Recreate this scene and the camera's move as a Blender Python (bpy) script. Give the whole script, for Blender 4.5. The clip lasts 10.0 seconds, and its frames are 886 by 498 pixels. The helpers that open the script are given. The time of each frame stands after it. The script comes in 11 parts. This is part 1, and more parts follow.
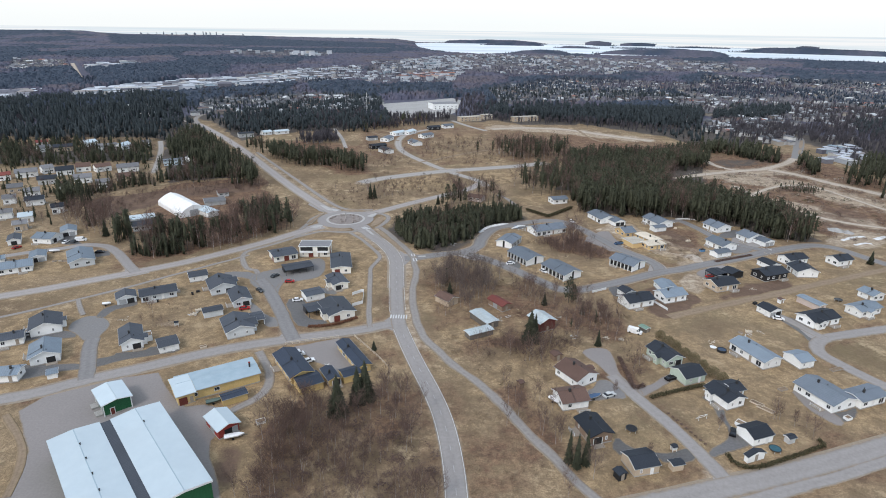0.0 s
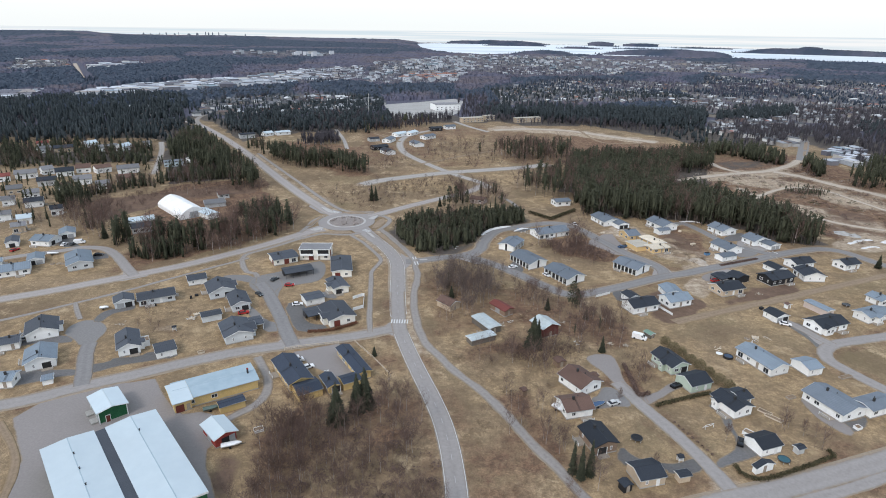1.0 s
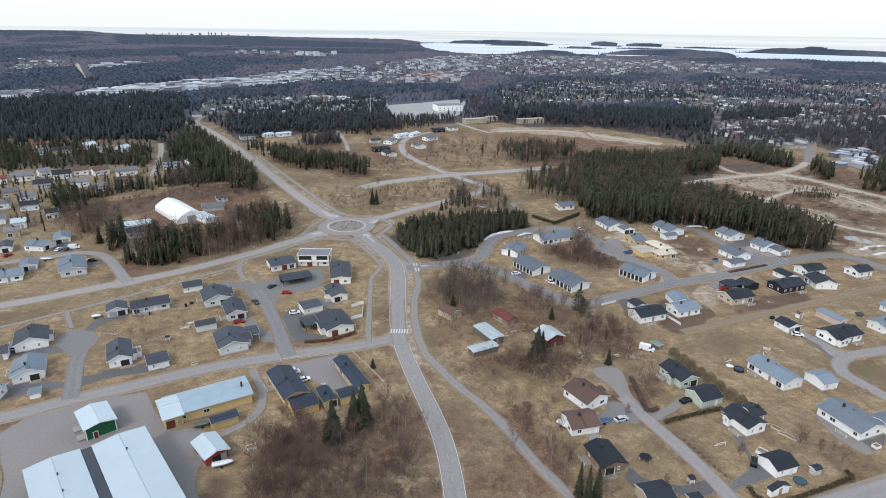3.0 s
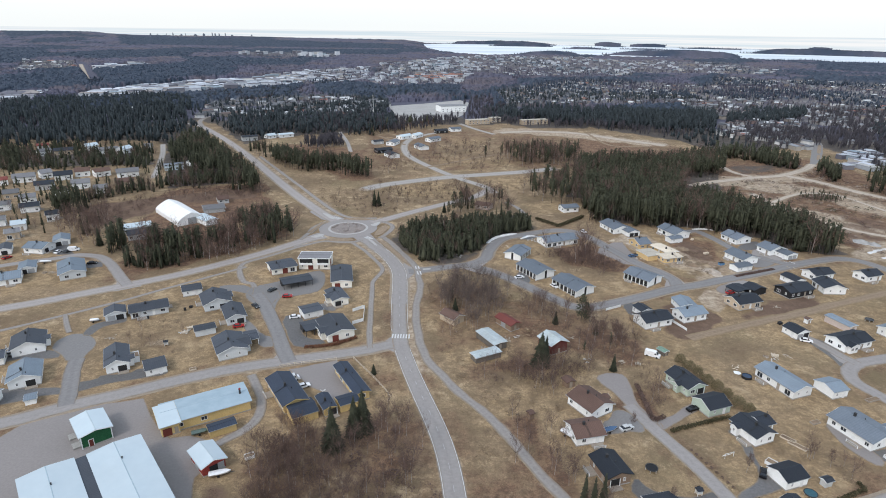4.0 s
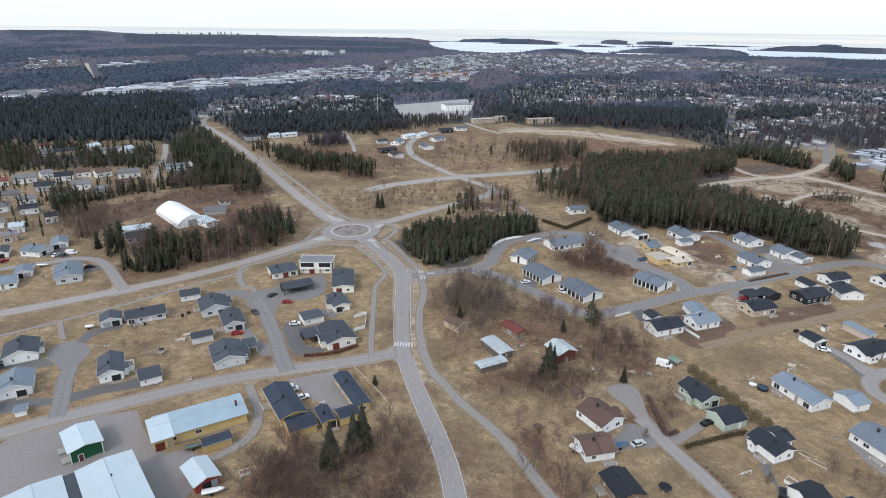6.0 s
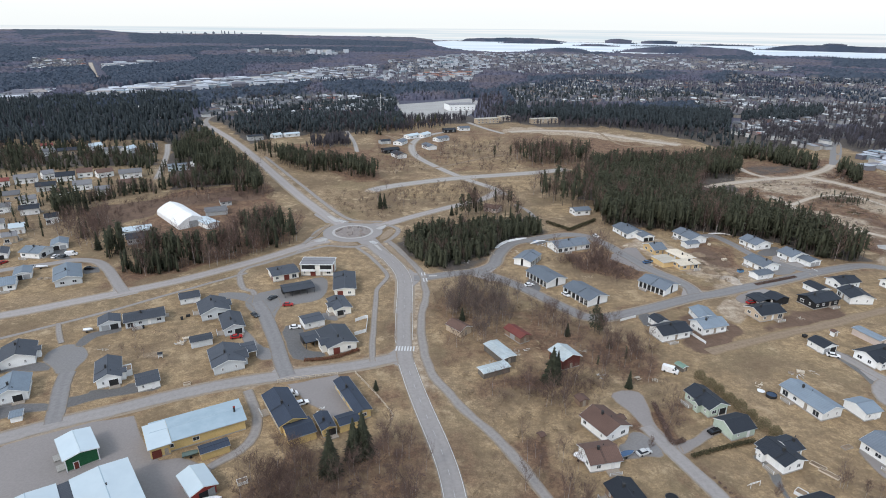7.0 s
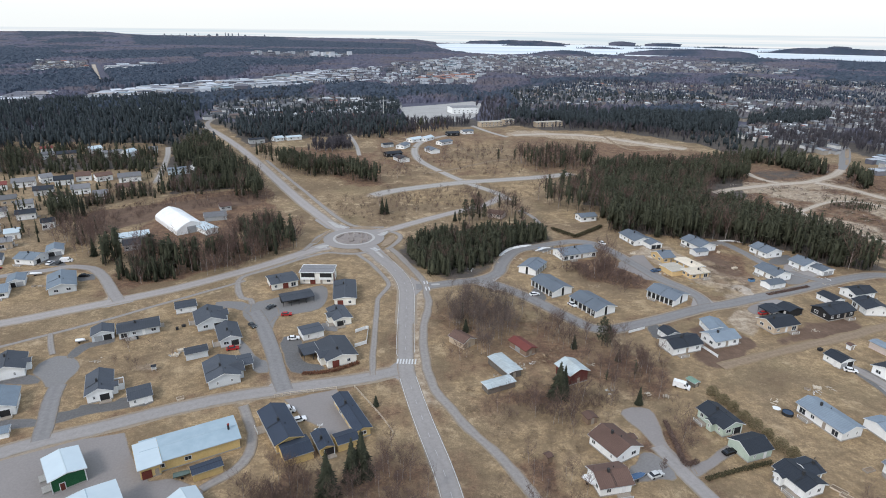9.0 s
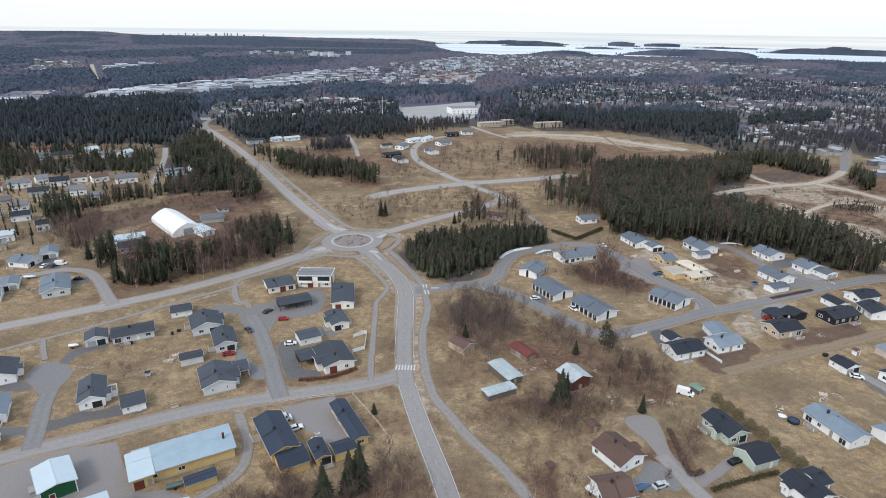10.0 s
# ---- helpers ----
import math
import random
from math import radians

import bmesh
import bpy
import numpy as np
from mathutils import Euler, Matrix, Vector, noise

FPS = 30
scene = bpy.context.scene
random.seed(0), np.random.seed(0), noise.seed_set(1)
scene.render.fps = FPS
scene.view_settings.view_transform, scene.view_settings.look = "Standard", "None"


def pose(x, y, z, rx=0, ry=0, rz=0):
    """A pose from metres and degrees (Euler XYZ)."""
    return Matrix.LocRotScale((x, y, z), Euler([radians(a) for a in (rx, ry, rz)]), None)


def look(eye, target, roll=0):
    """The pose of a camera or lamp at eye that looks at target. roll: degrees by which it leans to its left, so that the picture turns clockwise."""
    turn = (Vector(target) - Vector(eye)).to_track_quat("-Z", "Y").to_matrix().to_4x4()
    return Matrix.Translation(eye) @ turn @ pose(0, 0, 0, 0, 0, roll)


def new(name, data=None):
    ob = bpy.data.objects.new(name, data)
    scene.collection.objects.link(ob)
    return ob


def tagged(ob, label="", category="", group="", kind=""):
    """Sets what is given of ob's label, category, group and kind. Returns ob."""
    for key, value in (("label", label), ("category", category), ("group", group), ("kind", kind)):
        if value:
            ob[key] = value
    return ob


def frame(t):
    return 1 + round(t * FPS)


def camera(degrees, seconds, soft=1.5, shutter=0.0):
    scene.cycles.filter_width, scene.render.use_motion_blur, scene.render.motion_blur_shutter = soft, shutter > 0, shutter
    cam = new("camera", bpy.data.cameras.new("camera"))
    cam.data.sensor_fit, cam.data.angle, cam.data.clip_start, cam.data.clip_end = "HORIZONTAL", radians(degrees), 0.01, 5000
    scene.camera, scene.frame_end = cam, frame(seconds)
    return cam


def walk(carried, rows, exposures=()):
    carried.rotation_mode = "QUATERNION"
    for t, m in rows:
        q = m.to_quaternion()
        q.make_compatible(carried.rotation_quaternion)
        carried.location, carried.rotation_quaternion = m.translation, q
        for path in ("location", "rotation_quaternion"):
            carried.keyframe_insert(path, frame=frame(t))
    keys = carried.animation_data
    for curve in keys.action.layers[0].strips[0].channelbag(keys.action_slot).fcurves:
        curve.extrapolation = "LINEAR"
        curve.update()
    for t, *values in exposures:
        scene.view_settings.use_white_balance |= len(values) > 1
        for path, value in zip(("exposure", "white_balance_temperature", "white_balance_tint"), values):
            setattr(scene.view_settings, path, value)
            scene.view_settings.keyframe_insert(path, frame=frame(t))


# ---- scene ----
cam = camera(73.74, 10.0, soft=0.95)
ROWS = [
    (0.0, 0.00, 0.00, 110.00, 69.401, -0.739, 0.000),
    (0.5, 0.01, 1.83, 110.08, 69.433, -0.752, 0.141),
    (1.0, 0.14, 3.66, 110.13, 69.435, -0.758, 0.214),
    (1.5, 0.32, 5.46, 110.24, 69.424, -0.754, 0.225),
    (2.0, 0.54, 7.31, 110.43, 69.380, -0.736, 0.273),
    (2.5, 0.60, 9.22, 110.57, 69.387, -0.728, 0.350),
    (4.0, 0.97, 14.73, 110.63, 69.458, -0.720, 0.793),
    (4.5, 1.16, 16.54, 110.67, 69.443, -0.679, 0.919),
    (5.0, 1.28, 18.44, 110.59, 69.421, -0.628, 1.009),
    (5.5, 1.32, 20.41, 110.56, 69.352, -0.596, 1.133),
    (7.0, 1.70, 25.88, 110.69, 69.216, -0.551, 1.644),
    (7.5, 1.74, 27.78, 110.78, 69.203, -0.567, 1.728),
    (8.0, 1.67, 29.72, 110.78, 69.287, -0.570, 1.785),
    (8.5, 1.51, 31.52, 110.77, 69.362, -0.577, 1.827),
    (9.0, 1.36, 33.27, 110.76, 69.412, -0.611, 1.950),
    (9.5, 1.19, 35.13, 110.74, 69.424, -0.651, 2.016),
    (10.0, 1.09, 37.06, 110.79, 69.415, -0.663, 1.877),
]
EXPOSURE = 0.0
walk(cam, [(t, pose(x, y, z, rx, ry, rz)) for t, x, y, z, rx, ry, rz in ROWS], [(0.0, EXPOSURE), (10.0, EXPOSURE)])

# ---- light: bright overcast spring day ----
SUN_EL, SUN_AZ = 42.0, 215.0          # degrees; azimuth clockwise from +y
world = bpy.data.worlds.new("overcast")
scene.world = world
world.use_nodes = True
wn = world.node_tree
wn.nodes.clear()
sky = wn.nodes.new("ShaderNodeTexSky")
sky.sky_type, sky.sun_disc = "NISHITA", False
sky.sun_elevation, sky.sun_rotation = radians(SUN_EL), radians(SUN_AZ)
sky.air_density, sky.dust_density = 1.2, 3.0
bg_sky = wn.nodes.new("ShaderNodeBackground")
bg_sky.inputs["Strength"].default_value = 0.05
bg_cloud = wn.nodes.new("ShaderNodeBackground")
bg_cloud.inputs["Strength"].default_value = 0.96
tc = wn.nodes.new("ShaderNodeTexCoord")
mp = wn.nodes.new("ShaderNodeMapping")
mp.inputs["Scale"].default_value = (1, 1, 5)
nz = wn.nodes.new("ShaderNodeTexNoise")
nz.inputs["Scale"].default_value, nz.inputs["Detail"].default_value = 2.2, 4
rp = wn.nodes.new("ShaderNodeValToRGB")
rp.color_ramp.elements[0].position, rp.color_ramp.elements[0].color = 0.3, (0.93, 0.98, 1.0, 1)
rp.color_ramp.elements[1].position, rp.color_ramp.elements[1].color = 0.7, (0.98, 1.0, 1.0, 1)
add = wn.nodes.new("ShaderNodeAddShader")
wo = wn.nodes.new("ShaderNodeOutputWorld")
wn.links.new(tc.outputs["Generated"], mp.inputs["Vector"])
wn.links.new(mp.outputs["Vector"], nz.inputs["Vector"])
wn.links.new(nz.outputs["Fac"], rp.inputs["Fac"])
sepv = wn.nodes.new("ShaderNodeSeparateXYZ")
grad = wn.nodes.new("ShaderNodeMapRange")
grad.inputs["From Min"].default_value, grad.inputs["From Max"].default_value = 0.03, 0.55
tint = wn.nodes.new("ShaderNodeMix")
tint.data_type, tint.blend_type = "RGBA", "MULTIPLY"
tint.inputs[7].default_value = (0.715, 0.81, 0.945, 1)
wn.links.new(tc.outputs["Generated"], sepv.inputs[0])
wn.links.new(sepv.outputs["Z"], grad.inputs["Value"])
wn.links.new(grad.outputs["Result"], tint.inputs[0])
wn.links.new(rp.outputs["Color"], tint.inputs[6])
wn.links.new(tint.outputs[2], bg_cloud.inputs["Color"])
wn.links.new(sky.outputs["Color"], bg_sky.inputs["Color"])
wn.links.new(bg_sky.outputs[0], add.inputs[0])
wn.links.new(bg_cloud.outputs[0], add.inputs[1])
wn.links.new(add.outputs[0], wo.inputs["Surface"])
sun = new("sun", bpy.data.lights.new("sun", "SUN"))
sun.data.energy, sun.data.angle, sun.data.color = 1.5, radians(14), (1.0, 0.98, 0.97)
sx, sy = math.sin(radians(SUN_AZ)), math.cos(radians(SUN_AZ))
sun.matrix_world = look((sx * 100, sy * 100, 100 * math.tan(radians(SUN_EL))), (0, 0, 0))


random.seed(3)

# ---- materials ----
def nodes_of(name, rough, metal=0.0, spec=0.2):
    m = bpy.data.materials.new(name)
    m.use_nodes = True
    nt = m.node_tree
    b = nt.nodes["Principled BSDF"]
    b.inputs["Roughness"].default_value, b.inputs["Metallic"].default_value = rough, metal
    b.inputs["Specular IOR Level"].default_value = spec
    return m, nt, b


def noise_fac(nt, vec, scale, detail=4, rough=0.6, lo=0.35, hi=0.65):
    n = nt.nodes.new("ShaderNodeTexNoise")
    n.inputs["Scale"].default_value, n.inputs["Detail"].default_value, n.inputs["Roughness"].default_value = scale, detail, rough
    r = nt.nodes.new("ShaderNodeMapRange")
    r.inputs["From Min"].default_value, r.inputs["From Max"].default_value = lo, hi
    nt.links.new(vec, n.inputs["Vector"])
    nt.links.new(n.outputs["Fac"], r.inputs["Value"])
    return r.outputs["Result"]


def mix(nt, fac, a, b):
    x = nt.nodes.new("ShaderNodeMix")
    x.data_type = "RGBA"
    for sock, v in ((x.inputs[0], fac), (x.inputs[6], a), (x.inputs[7], b)):
        if isinstance(v, (int, float)):
            sock.default_value = v
        elif isinstance(v, tuple):
            sock.default_value = (*v, 1)
        else:
            nt.links.new(v, sock)
    return x.outputs[2]


def maths(nt, op, a, b=0.0):
    x = nt.nodes.new("ShaderNodeMath")
    x.operation = op
    x.use_clamp = op in ("ADD", "MULTIPLY", "SUBTRACT")
    for sock, v in zip(x.inputs, (a, b)):
        if isinstance(v, (int, float)):
            sock.default_value = v
        else:
            nt.links.new(v, sock)
    return x.outputs[0]


def surface(name, c1, c2, small=3.0, large=0.25, rough=0.8, metal=0.0, bump=0.15, spread=0.0, stripes=0.0, dirt=None, local=True, island=False, rim=False):
    """A worn surface: grain at the small scale, stains at the large one, a tone of its own for each object, and optional seams."""
    m, nt, b = nodes_of(name, rough, metal)
    t = nt.nodes.new("ShaderNodeTexCoord")
    g = nt.nodes.new("ShaderNodeNewGeometry")
    vec = t.outputs["Object"] if local else g.outputs["Position"]
    col = mix(nt, noise_fac(nt, vec, small), c1, c2)
    mid = tuple(0.5 * (p + q) for p, q in zip(c1, c2))
    stain = noise_fac(nt, g.outputs["Position"], large, 5, 0.65, 0.4, 0.75)
    col = mix(nt, maths(nt, "MULTIPLY", stain, 0.6), col, dirt or tuple(v * 0.72 for v in mid))
    if spread:
        if island:
            rnd = g.outputs["Random Per Island"]
        else:
            oi = nt.nodes.new("ShaderNodeObjectInfo")
            rnd = oi.outputs["Random"]
        hsv = nt.nodes.new("ShaderNodeHueSaturation")
        r = nt.nodes.new("ShaderNodeMapRange")
        r.inputs["To Min"].default_value, r.inputs["To Max"].default_value = 1 - spread, 1 + spread
        nt.links.new(rnd, r.inputs["Value"])
        nt.links.new(r.outputs["Result"], hsv.inputs["Value"])
        nt.links.new(col, hsv.inputs["Color"])
        col = hsv.outputs["Color"]
    if rim:      # blown sand and dead grass creeping in over the edge
        at = nt.nodes.new("ShaderNodeVertexColor")
        at.layer_name = "rim"
        r = nt.nodes.new("ShaderNodeMapRange")
        r.inputs["From Min"].default_value, r.inputs["From Max"].default_value = 0.45, 0.75
        brk = noise_fac(nt, g.outputs["Position"], 0.5, 6, 0.75, 0.25, 0.75)
        nt.links.new(maths(nt, "ADD", maths(nt, "MULTIPLY", at.outputs["Color"], 0.55), maths(nt, "MULTIPLY", maths(nt, "MULTIPLY", at.outputs["Color"], brk), 0.6)), r.inputs["Value"])
        col = mix(nt, maths(nt, "MULTIPLY", r.outputs["Result"], 0.9), col, mix(nt, noise_fac(nt, g.outputs["Position"], 0.6), (0.28, 0.215, 0.148), (0.19, 0.145, 0.1)))
    nt.links.new(col, b.inputs["Base Color"])
    height = noise_fac(nt, vec, small * 3, 3, 0.6, 0.2, 0.8)
    if stripes:
        w = nt.nodes.new("ShaderNodeTexWave")
        w.bands_direction = "X"
        w.inputs["Scale"].default_value = stripes
        nt.links.new(vec, w.inputs["Vector"])
        height = maths(nt, "ADD", maths(nt, "MULTIPLY", height, 0.4), maths(nt, "MULTIPLY", w.outputs["Fac"], 0.6))
        dk = nt.nodes.new("ShaderNodeMapRange")
        dk.inputs["From Min"].default_value, dk.inputs["From Max"].default_value = 0.0, 0.25
        dk.inputs["To Min"].default_value, dk.inputs["To Max"].default_value = 0.25, 0.0
        nt.links.new(w.outputs["Fac"], dk.inputs["Value"])
        nt.links.new(mix(nt, dk.outputs["Result"], col, tuple(v * 0.5 for v in mid)), b.inputs["Base Color"])
    bp = nt.nodes.new("ShaderNodeBump")
    bp.inputs["Strength"].default_value, bp.inputs["Distance"].default_value = bump, 0.05
    nt.links.new(height, bp.inputs["Height"])
    nt.links.new(bp.outputs["Normal"], b.inputs["Normal"])
    return m


ROOF = {
    "dark": surface("charcoal_roof", (0.023, 0.028, 0.038), (0.034, 0.04, 0.051), 4, 0.2, 0.7, 0.0, 0.3, 0.22, 0.5),
    "slate": surface("slate_grey_roof", (0.053, 0.061, 0.076), (0.070, 0.078, 0.095), 4, 0.2, 0.65, 0.0, 0.3, 0.2, 0.5),
    "navy": surface("navy_roof", (0.03, 0.04, 0.062), (0.045, 0.057, 0.082), 4, 0.2, 0.65, 0.0, 0.3, 0.15, 0.5),
    "sky": surface("pale_blue_grey_roof", (0.165, 0.205, 0.25), (0.205, 0.248, 0.295), 3, 0.2, 0.65, 0.0, 0.25, 0.15, 0.45),
    "blue": surface("blue_grey_roof", (0.118, 0.14, 0.17), (0.148, 0.172, 0.205), 3, 0.2, 0.65, 0.0, 0.25, 0.22, 0.45),
    "brown": surface("brown_roof", (0.105, 0.065, 0.055), (0.14, 0.088, 0.07), 5, 0.3, 0.8, 0.0, 0.3, 0.15, 0.6),
    "light": surface("pale_metal_roof", (0.45, 0.525, 0.575), (0.485, 0.56, 0.605), 0.25, 0.05, 0.5, 0.0, 0.03, 0.05, 0.0, (0.43, 0.49, 0.53)),
    "red": surface("rust_red_roof", (0.15, 0.045, 0.04), (0.2, 0.065, 0.055), 4, 0.3, 0.8, 0.0, 0.25, 0.2, 0.5),
    "grey": surface("grey_roof", (0.15, 0.15, 0.16), (0.21, 0.21, 0.22), 4, 0.25, 0.8, 0.0, 0.25, 0.3, 0.5),
    "beige": surface("beige_roof", (0.36, 0.33, 0.28), (0.45, 0.41, 0.35), 3, 0.25, 0.8, 0.0, 0.2, 0.1),
    "tan": surface("bare_timber_sheeting", (0.58, 0.5, 0.4), (0.7, 0.62, 0.5), 2, 0.3, 0.7, 0.0, 0.2, 0.1, 0.6),
    "zinc": surface("weathered_zinc_roof", (0.4, 0.46, 0.49), (0.5, 0.56, 0.58), 0.8, 0.2, 0.6, 0.0, 0.15, 0.08, 0.35, (0.26, 0.25, 0.23)),
    "steel": surface("blue_steel_roof", (0.29, 0.375, 0.435), (0.34, 0.425, 0.485), 0.3, 0.06, 0.5, 0.0, 0.05, 0.05, 0.0, (0.31, 0.385, 0.44)),
}
ROOF["green"] = surface("green_sheet_roof", (0.15, 0.24, 0.19), (0.2, 0.3, 0.24), 3, 0.3, 0.7, 0.0, 0.2, 0.1, 0.5)
WALL = {
    "cream": surface("cream_render", (0.76, 0.74, 0.68), (0.84, 0.82, 0.76), 4, 0.3, 0.75, 0.0, 0.08, 0.04, 0.0, (0.62, 0.6, 0.55)),
    "mist": surface("pale_blue_grey_boarding", (0.55, 0.58, 0.61), (0.64, 0.67, 0.69), 5, 0.3, 0.7, 0.0, 0.1, 0.06, 1.2, (0.45, 0.48, 0.5)),
    "weathered": surface("weathered_grey_timber", (0.12, 0.105, 0.092), (0.2, 0.178, 0.155), 5, 0.4, 0.9, 0.0, 0.2, 0.15, 1.2),
    "white": surface("white_boarding", (0.78, 0.79, 0.8), (0.87, 0.88, 0.88), 5, 0.3, 0.7, 0.0, 0.1, 0.06, 1.2, (0.7, 0.7, 0.68)),
    "yellow": surface("yellow_boarding", (0.56, 0.4, 0.17), (0.66, 0.5, 0.24), 5, 0.3, 0.75, 0.0, 0.12, 0.08, 1.2),
    "green": surface("green_sheet_wall", (0.02, 0.10, 0.045), (0.03, 0.13, 0.06), 2, 0.2, 0.5, 0.0, 0.2, 0.05, 1.0),
    "red": surface("red_boarding", (0.24, 0.035, 0.03), (0.32, 0.06, 0.05), 5, 0.3, 0.8, 0.0, 0.15, 0.1, 1.2),
    "oldred": surface("faded_dark_red_boarding", (0.1, 0.032, 0.028), (0.15, 0.05, 0.042), 5, 0.3, 0.85, 0.0, 0.2, 0.1, 1.2),
    "black": surface("black_boarding", (0.016, 0.016, 0.018), (0.03, 0.03, 0.032), 5, 0.3, 0.7, 0.0, 0.15, 0.1, 1.2),
    "dark": surface("dark_boarding", (0.035, 0.036, 0.04), (0.055, 0.055, 0.06), 5, 0.3, 0.7, 0.0, 0.15, 0.1, 1.2),
    "beige": surface("beige_boarding", (0.45, 0.36, 0.27), (0.55, 0.45, 0.34), 5, 0.3, 0.8, 0.0, 0.15, 0.1, 1.2),
    "brown": surface("brown_boarding", (0.2, 0.14, 0.1), (0.28, 0.2, 0.15), 5, 0.3, 0.8, 0.0, 0.15, 0.12, 1.2),
    "grey": surface("grey_boarding", (0.42, 0.43, 0.44), (0.52, 0.53, 0.53), 5, 0.3, 0.8, 0.0, 0.15, 0.12, 1.2),
    "pine": surface("fresh_pine_boarding", (0.6, 0.42, 0.2), (0.72, 0.54, 0.3), 5, 0.3, 0.75, 0.0, 0.15, 0.08, 1.2),
    "mint": surface("pale_green_boarding", (0.42, 0.5, 0.42), (0.52, 0.6, 0.52), 5, 0.3, 0.8, 0.0, 0.15, 0.05, 1.2),
    "pink": surface("pale_pink_boarding", (0.55, 0.46, 0.42), (0.64, 0.55, 0.5), 5, 0.3, 0.8, 0.0, 0.15, 0.05, 1.2),
    "blue": surface("pale_blue_sheet_wall", (0.45, 0.55, 0.62), (0.55, 0.64, 0.7), 3, 0.3, 0.6, 0.0, 0.15, 0.05, 1.0),
}
M_TRIM = surface("white_trim", (0.7, 0.71, 0.72), (0.8, 0.81, 0.81), 6, 0.5, 0.6)
M_GUTTER = surface("grey_gutter", (0.3, 0.31, 0.32), (0.4, 0.41, 0.42), 6, 0.5, 0.6)
M_PLINTH = surface("concrete", (0.3, 0.29, 0.28), (0.4, 0.39, 0.37), 4, 0.5, 0.9)
M_BRICK = surface("chimney_metal", (0.03, 0.03, 0.033), (0.055, 0.055, 0.056), 6, 1, 0.6)
M_DECK = surface("grey_decking", (0.28, 0.24, 0.2), (0.38, 0.33, 0.28), 4, 0.5, 0.85, stripes=2.0)
M_PANEL = surface("red_brown_panel", (0.13, 0.035, 0.025), (0.18, 0.05, 0.04), 4, 0.5, 0.7)
# Near-black: shade painted on openings, also real dark bins and pool wall.
M_DARK = surface("shade_and_dark_fittings", (0.02, 0.02, 0.022), (0.035, 0.035, 0.036), 4, 0.5, 0.9)
M_GLASS = surface("window_glass", (0.025, 0.03, 0.038), (0.045, 0.05, 0.06), 0.4, 0.2, 0.06, 0.0, 0.02)
M_ASPHALT = surface("asphalt", (0.272, 0.25, 0.242), (0.302, 0.278, 0.269), 1.8, 0.05, 0.9, 0.0, 0.05, 0.06, dirt=(0.25, 0.235, 0.225), local=False, rim=True)
M_GRAVEL = surface("gravel", (0.2, 0.19, 0.185), (0.27, 0.255, 0.245), 0.7, 0.09, 0.95, 0.0, 0.1, 0.08, dirt=(0.27, 0.22, 0.17), local=False)
M_GRAVELG = surface("worn_yard_gravel", (0.232, 0.21, 0.203), (0.262, 0.238, 0.23), 1.5, 0.03, 0.95, 0.0, 0.1, 0.05, dirt=(0.2, 0.182, 0.175), local=False, rim=True)
M_SAND = surface("sand_track", (0.36, 0.31, 0.26), (0.5, 0.44, 0.38), 0.7, 0.06, 0.95, 0.0, 0.3, 0.1, dirt=(0.28, 0.22, 0.17), local=False)
M_SANDG = surface("pale_rubble", (0.33, 0.32, 0.31), (0.43, 0.42, 0.41), 0.5, 0.06, 0.95, 0.0, 0.4, 0.1, local=False, rim=True)
M_SHOULDER = surface("shoulder_gravel", (0.245, 0.2, 0.155), (0.31, 0.256, 0.2), 1.2, 0.08, 0.95, 0.0, 0.3, 0.05, dirt=(0.27, 0.2, 0.13), local=False)
M_PAINT = surface("road_paint", (0.5, 0.5, 0.5), (0.62, 0.62, 0.62), 5, 0.8, 0.7, dirt=(0.4, 0.4, 0.4))
M_KERB = surface("granite_kerb", (0.36, 0.345, 0.335), (0.45, 0.43, 0.415), 4, 0.5, 0.85)
M_STONE = surface("island_paving", (0.2, 0.175, 0.165), (0.3, 0.26, 0.24), 1.5, 0.4, 0.95, bump=0.4)
M_TARMAC = surface("fresh_tarmac", (0.112, 0.109, 0.112), (0.15, 0.146, 0.148), 1.3, 0.08, 0.9, 0.0, 0.2, 0.15, dirt=(0.15, 0.14, 0.13), local=False, rim=True)
M_DIRT = surface("dirt_track", (0.19, 0.138, 0.095), (0.27, 0.2, 0.14), 0.9, 0.08, 0.95, 0.0, 0.3, 0.1, dirt=(0.15, 0.11, 0.08), local=False)
M_STREET = surface("dark_street_asphalt", (0.178, 0.17, 0.169), (0.216, 0.207, 0.205), 1.5, 0.05, 0.9, 0.0, 0.05, 0.05, dirt=(0.2, 0.19, 0.18), local=False, rim=True)
GROUND_MATS = {"street": M_STREET, "tarmac": M_TARMAC, "dirt": M_DIRT, "asphalt": M_ASPHALT, "gravel": M_GRAVEL, "gravelgrey": M_GRAVELG, "sand": M_SAND, "sandgrey": M_SANDG, "pale": M_GRAVEL, "worn": M_ASPHALT}
M_TRUNK = surface("bark", (0.085, 0.066, 0.056), (0.14, 0.11, 0.092), 3, 0.5, 0.95, local=False)
M_BIRCH = surface("birch_bark", (0.3, 0.27, 0.26), (0.42, 0.39, 0.37), 3, 0.5, 0.9, local=False)
M_SPRUCE = surface("spruce_needles", (0.035, 0.039, 0.025), (0.056, 0.06, 0.04), 0.8, 0.06, 0.9, bump=0.0, spread=0.15, local=False, island=True)
M_PINE = surface("pine_needles", (0.045, 0.049, 0.032), (0.074, 0.078, 0.051), 0.5, 0.05, 0.9, bump=0.0, spread=0.09, local=False, island=True)
M_TWIG = surface("bare_twigs", (0.098, 0.066, 0.057), (0.165, 0.113, 0.096), 0.4, 0.05, 0.95, bump=0.0, spread=0.25, local=False, island=True)
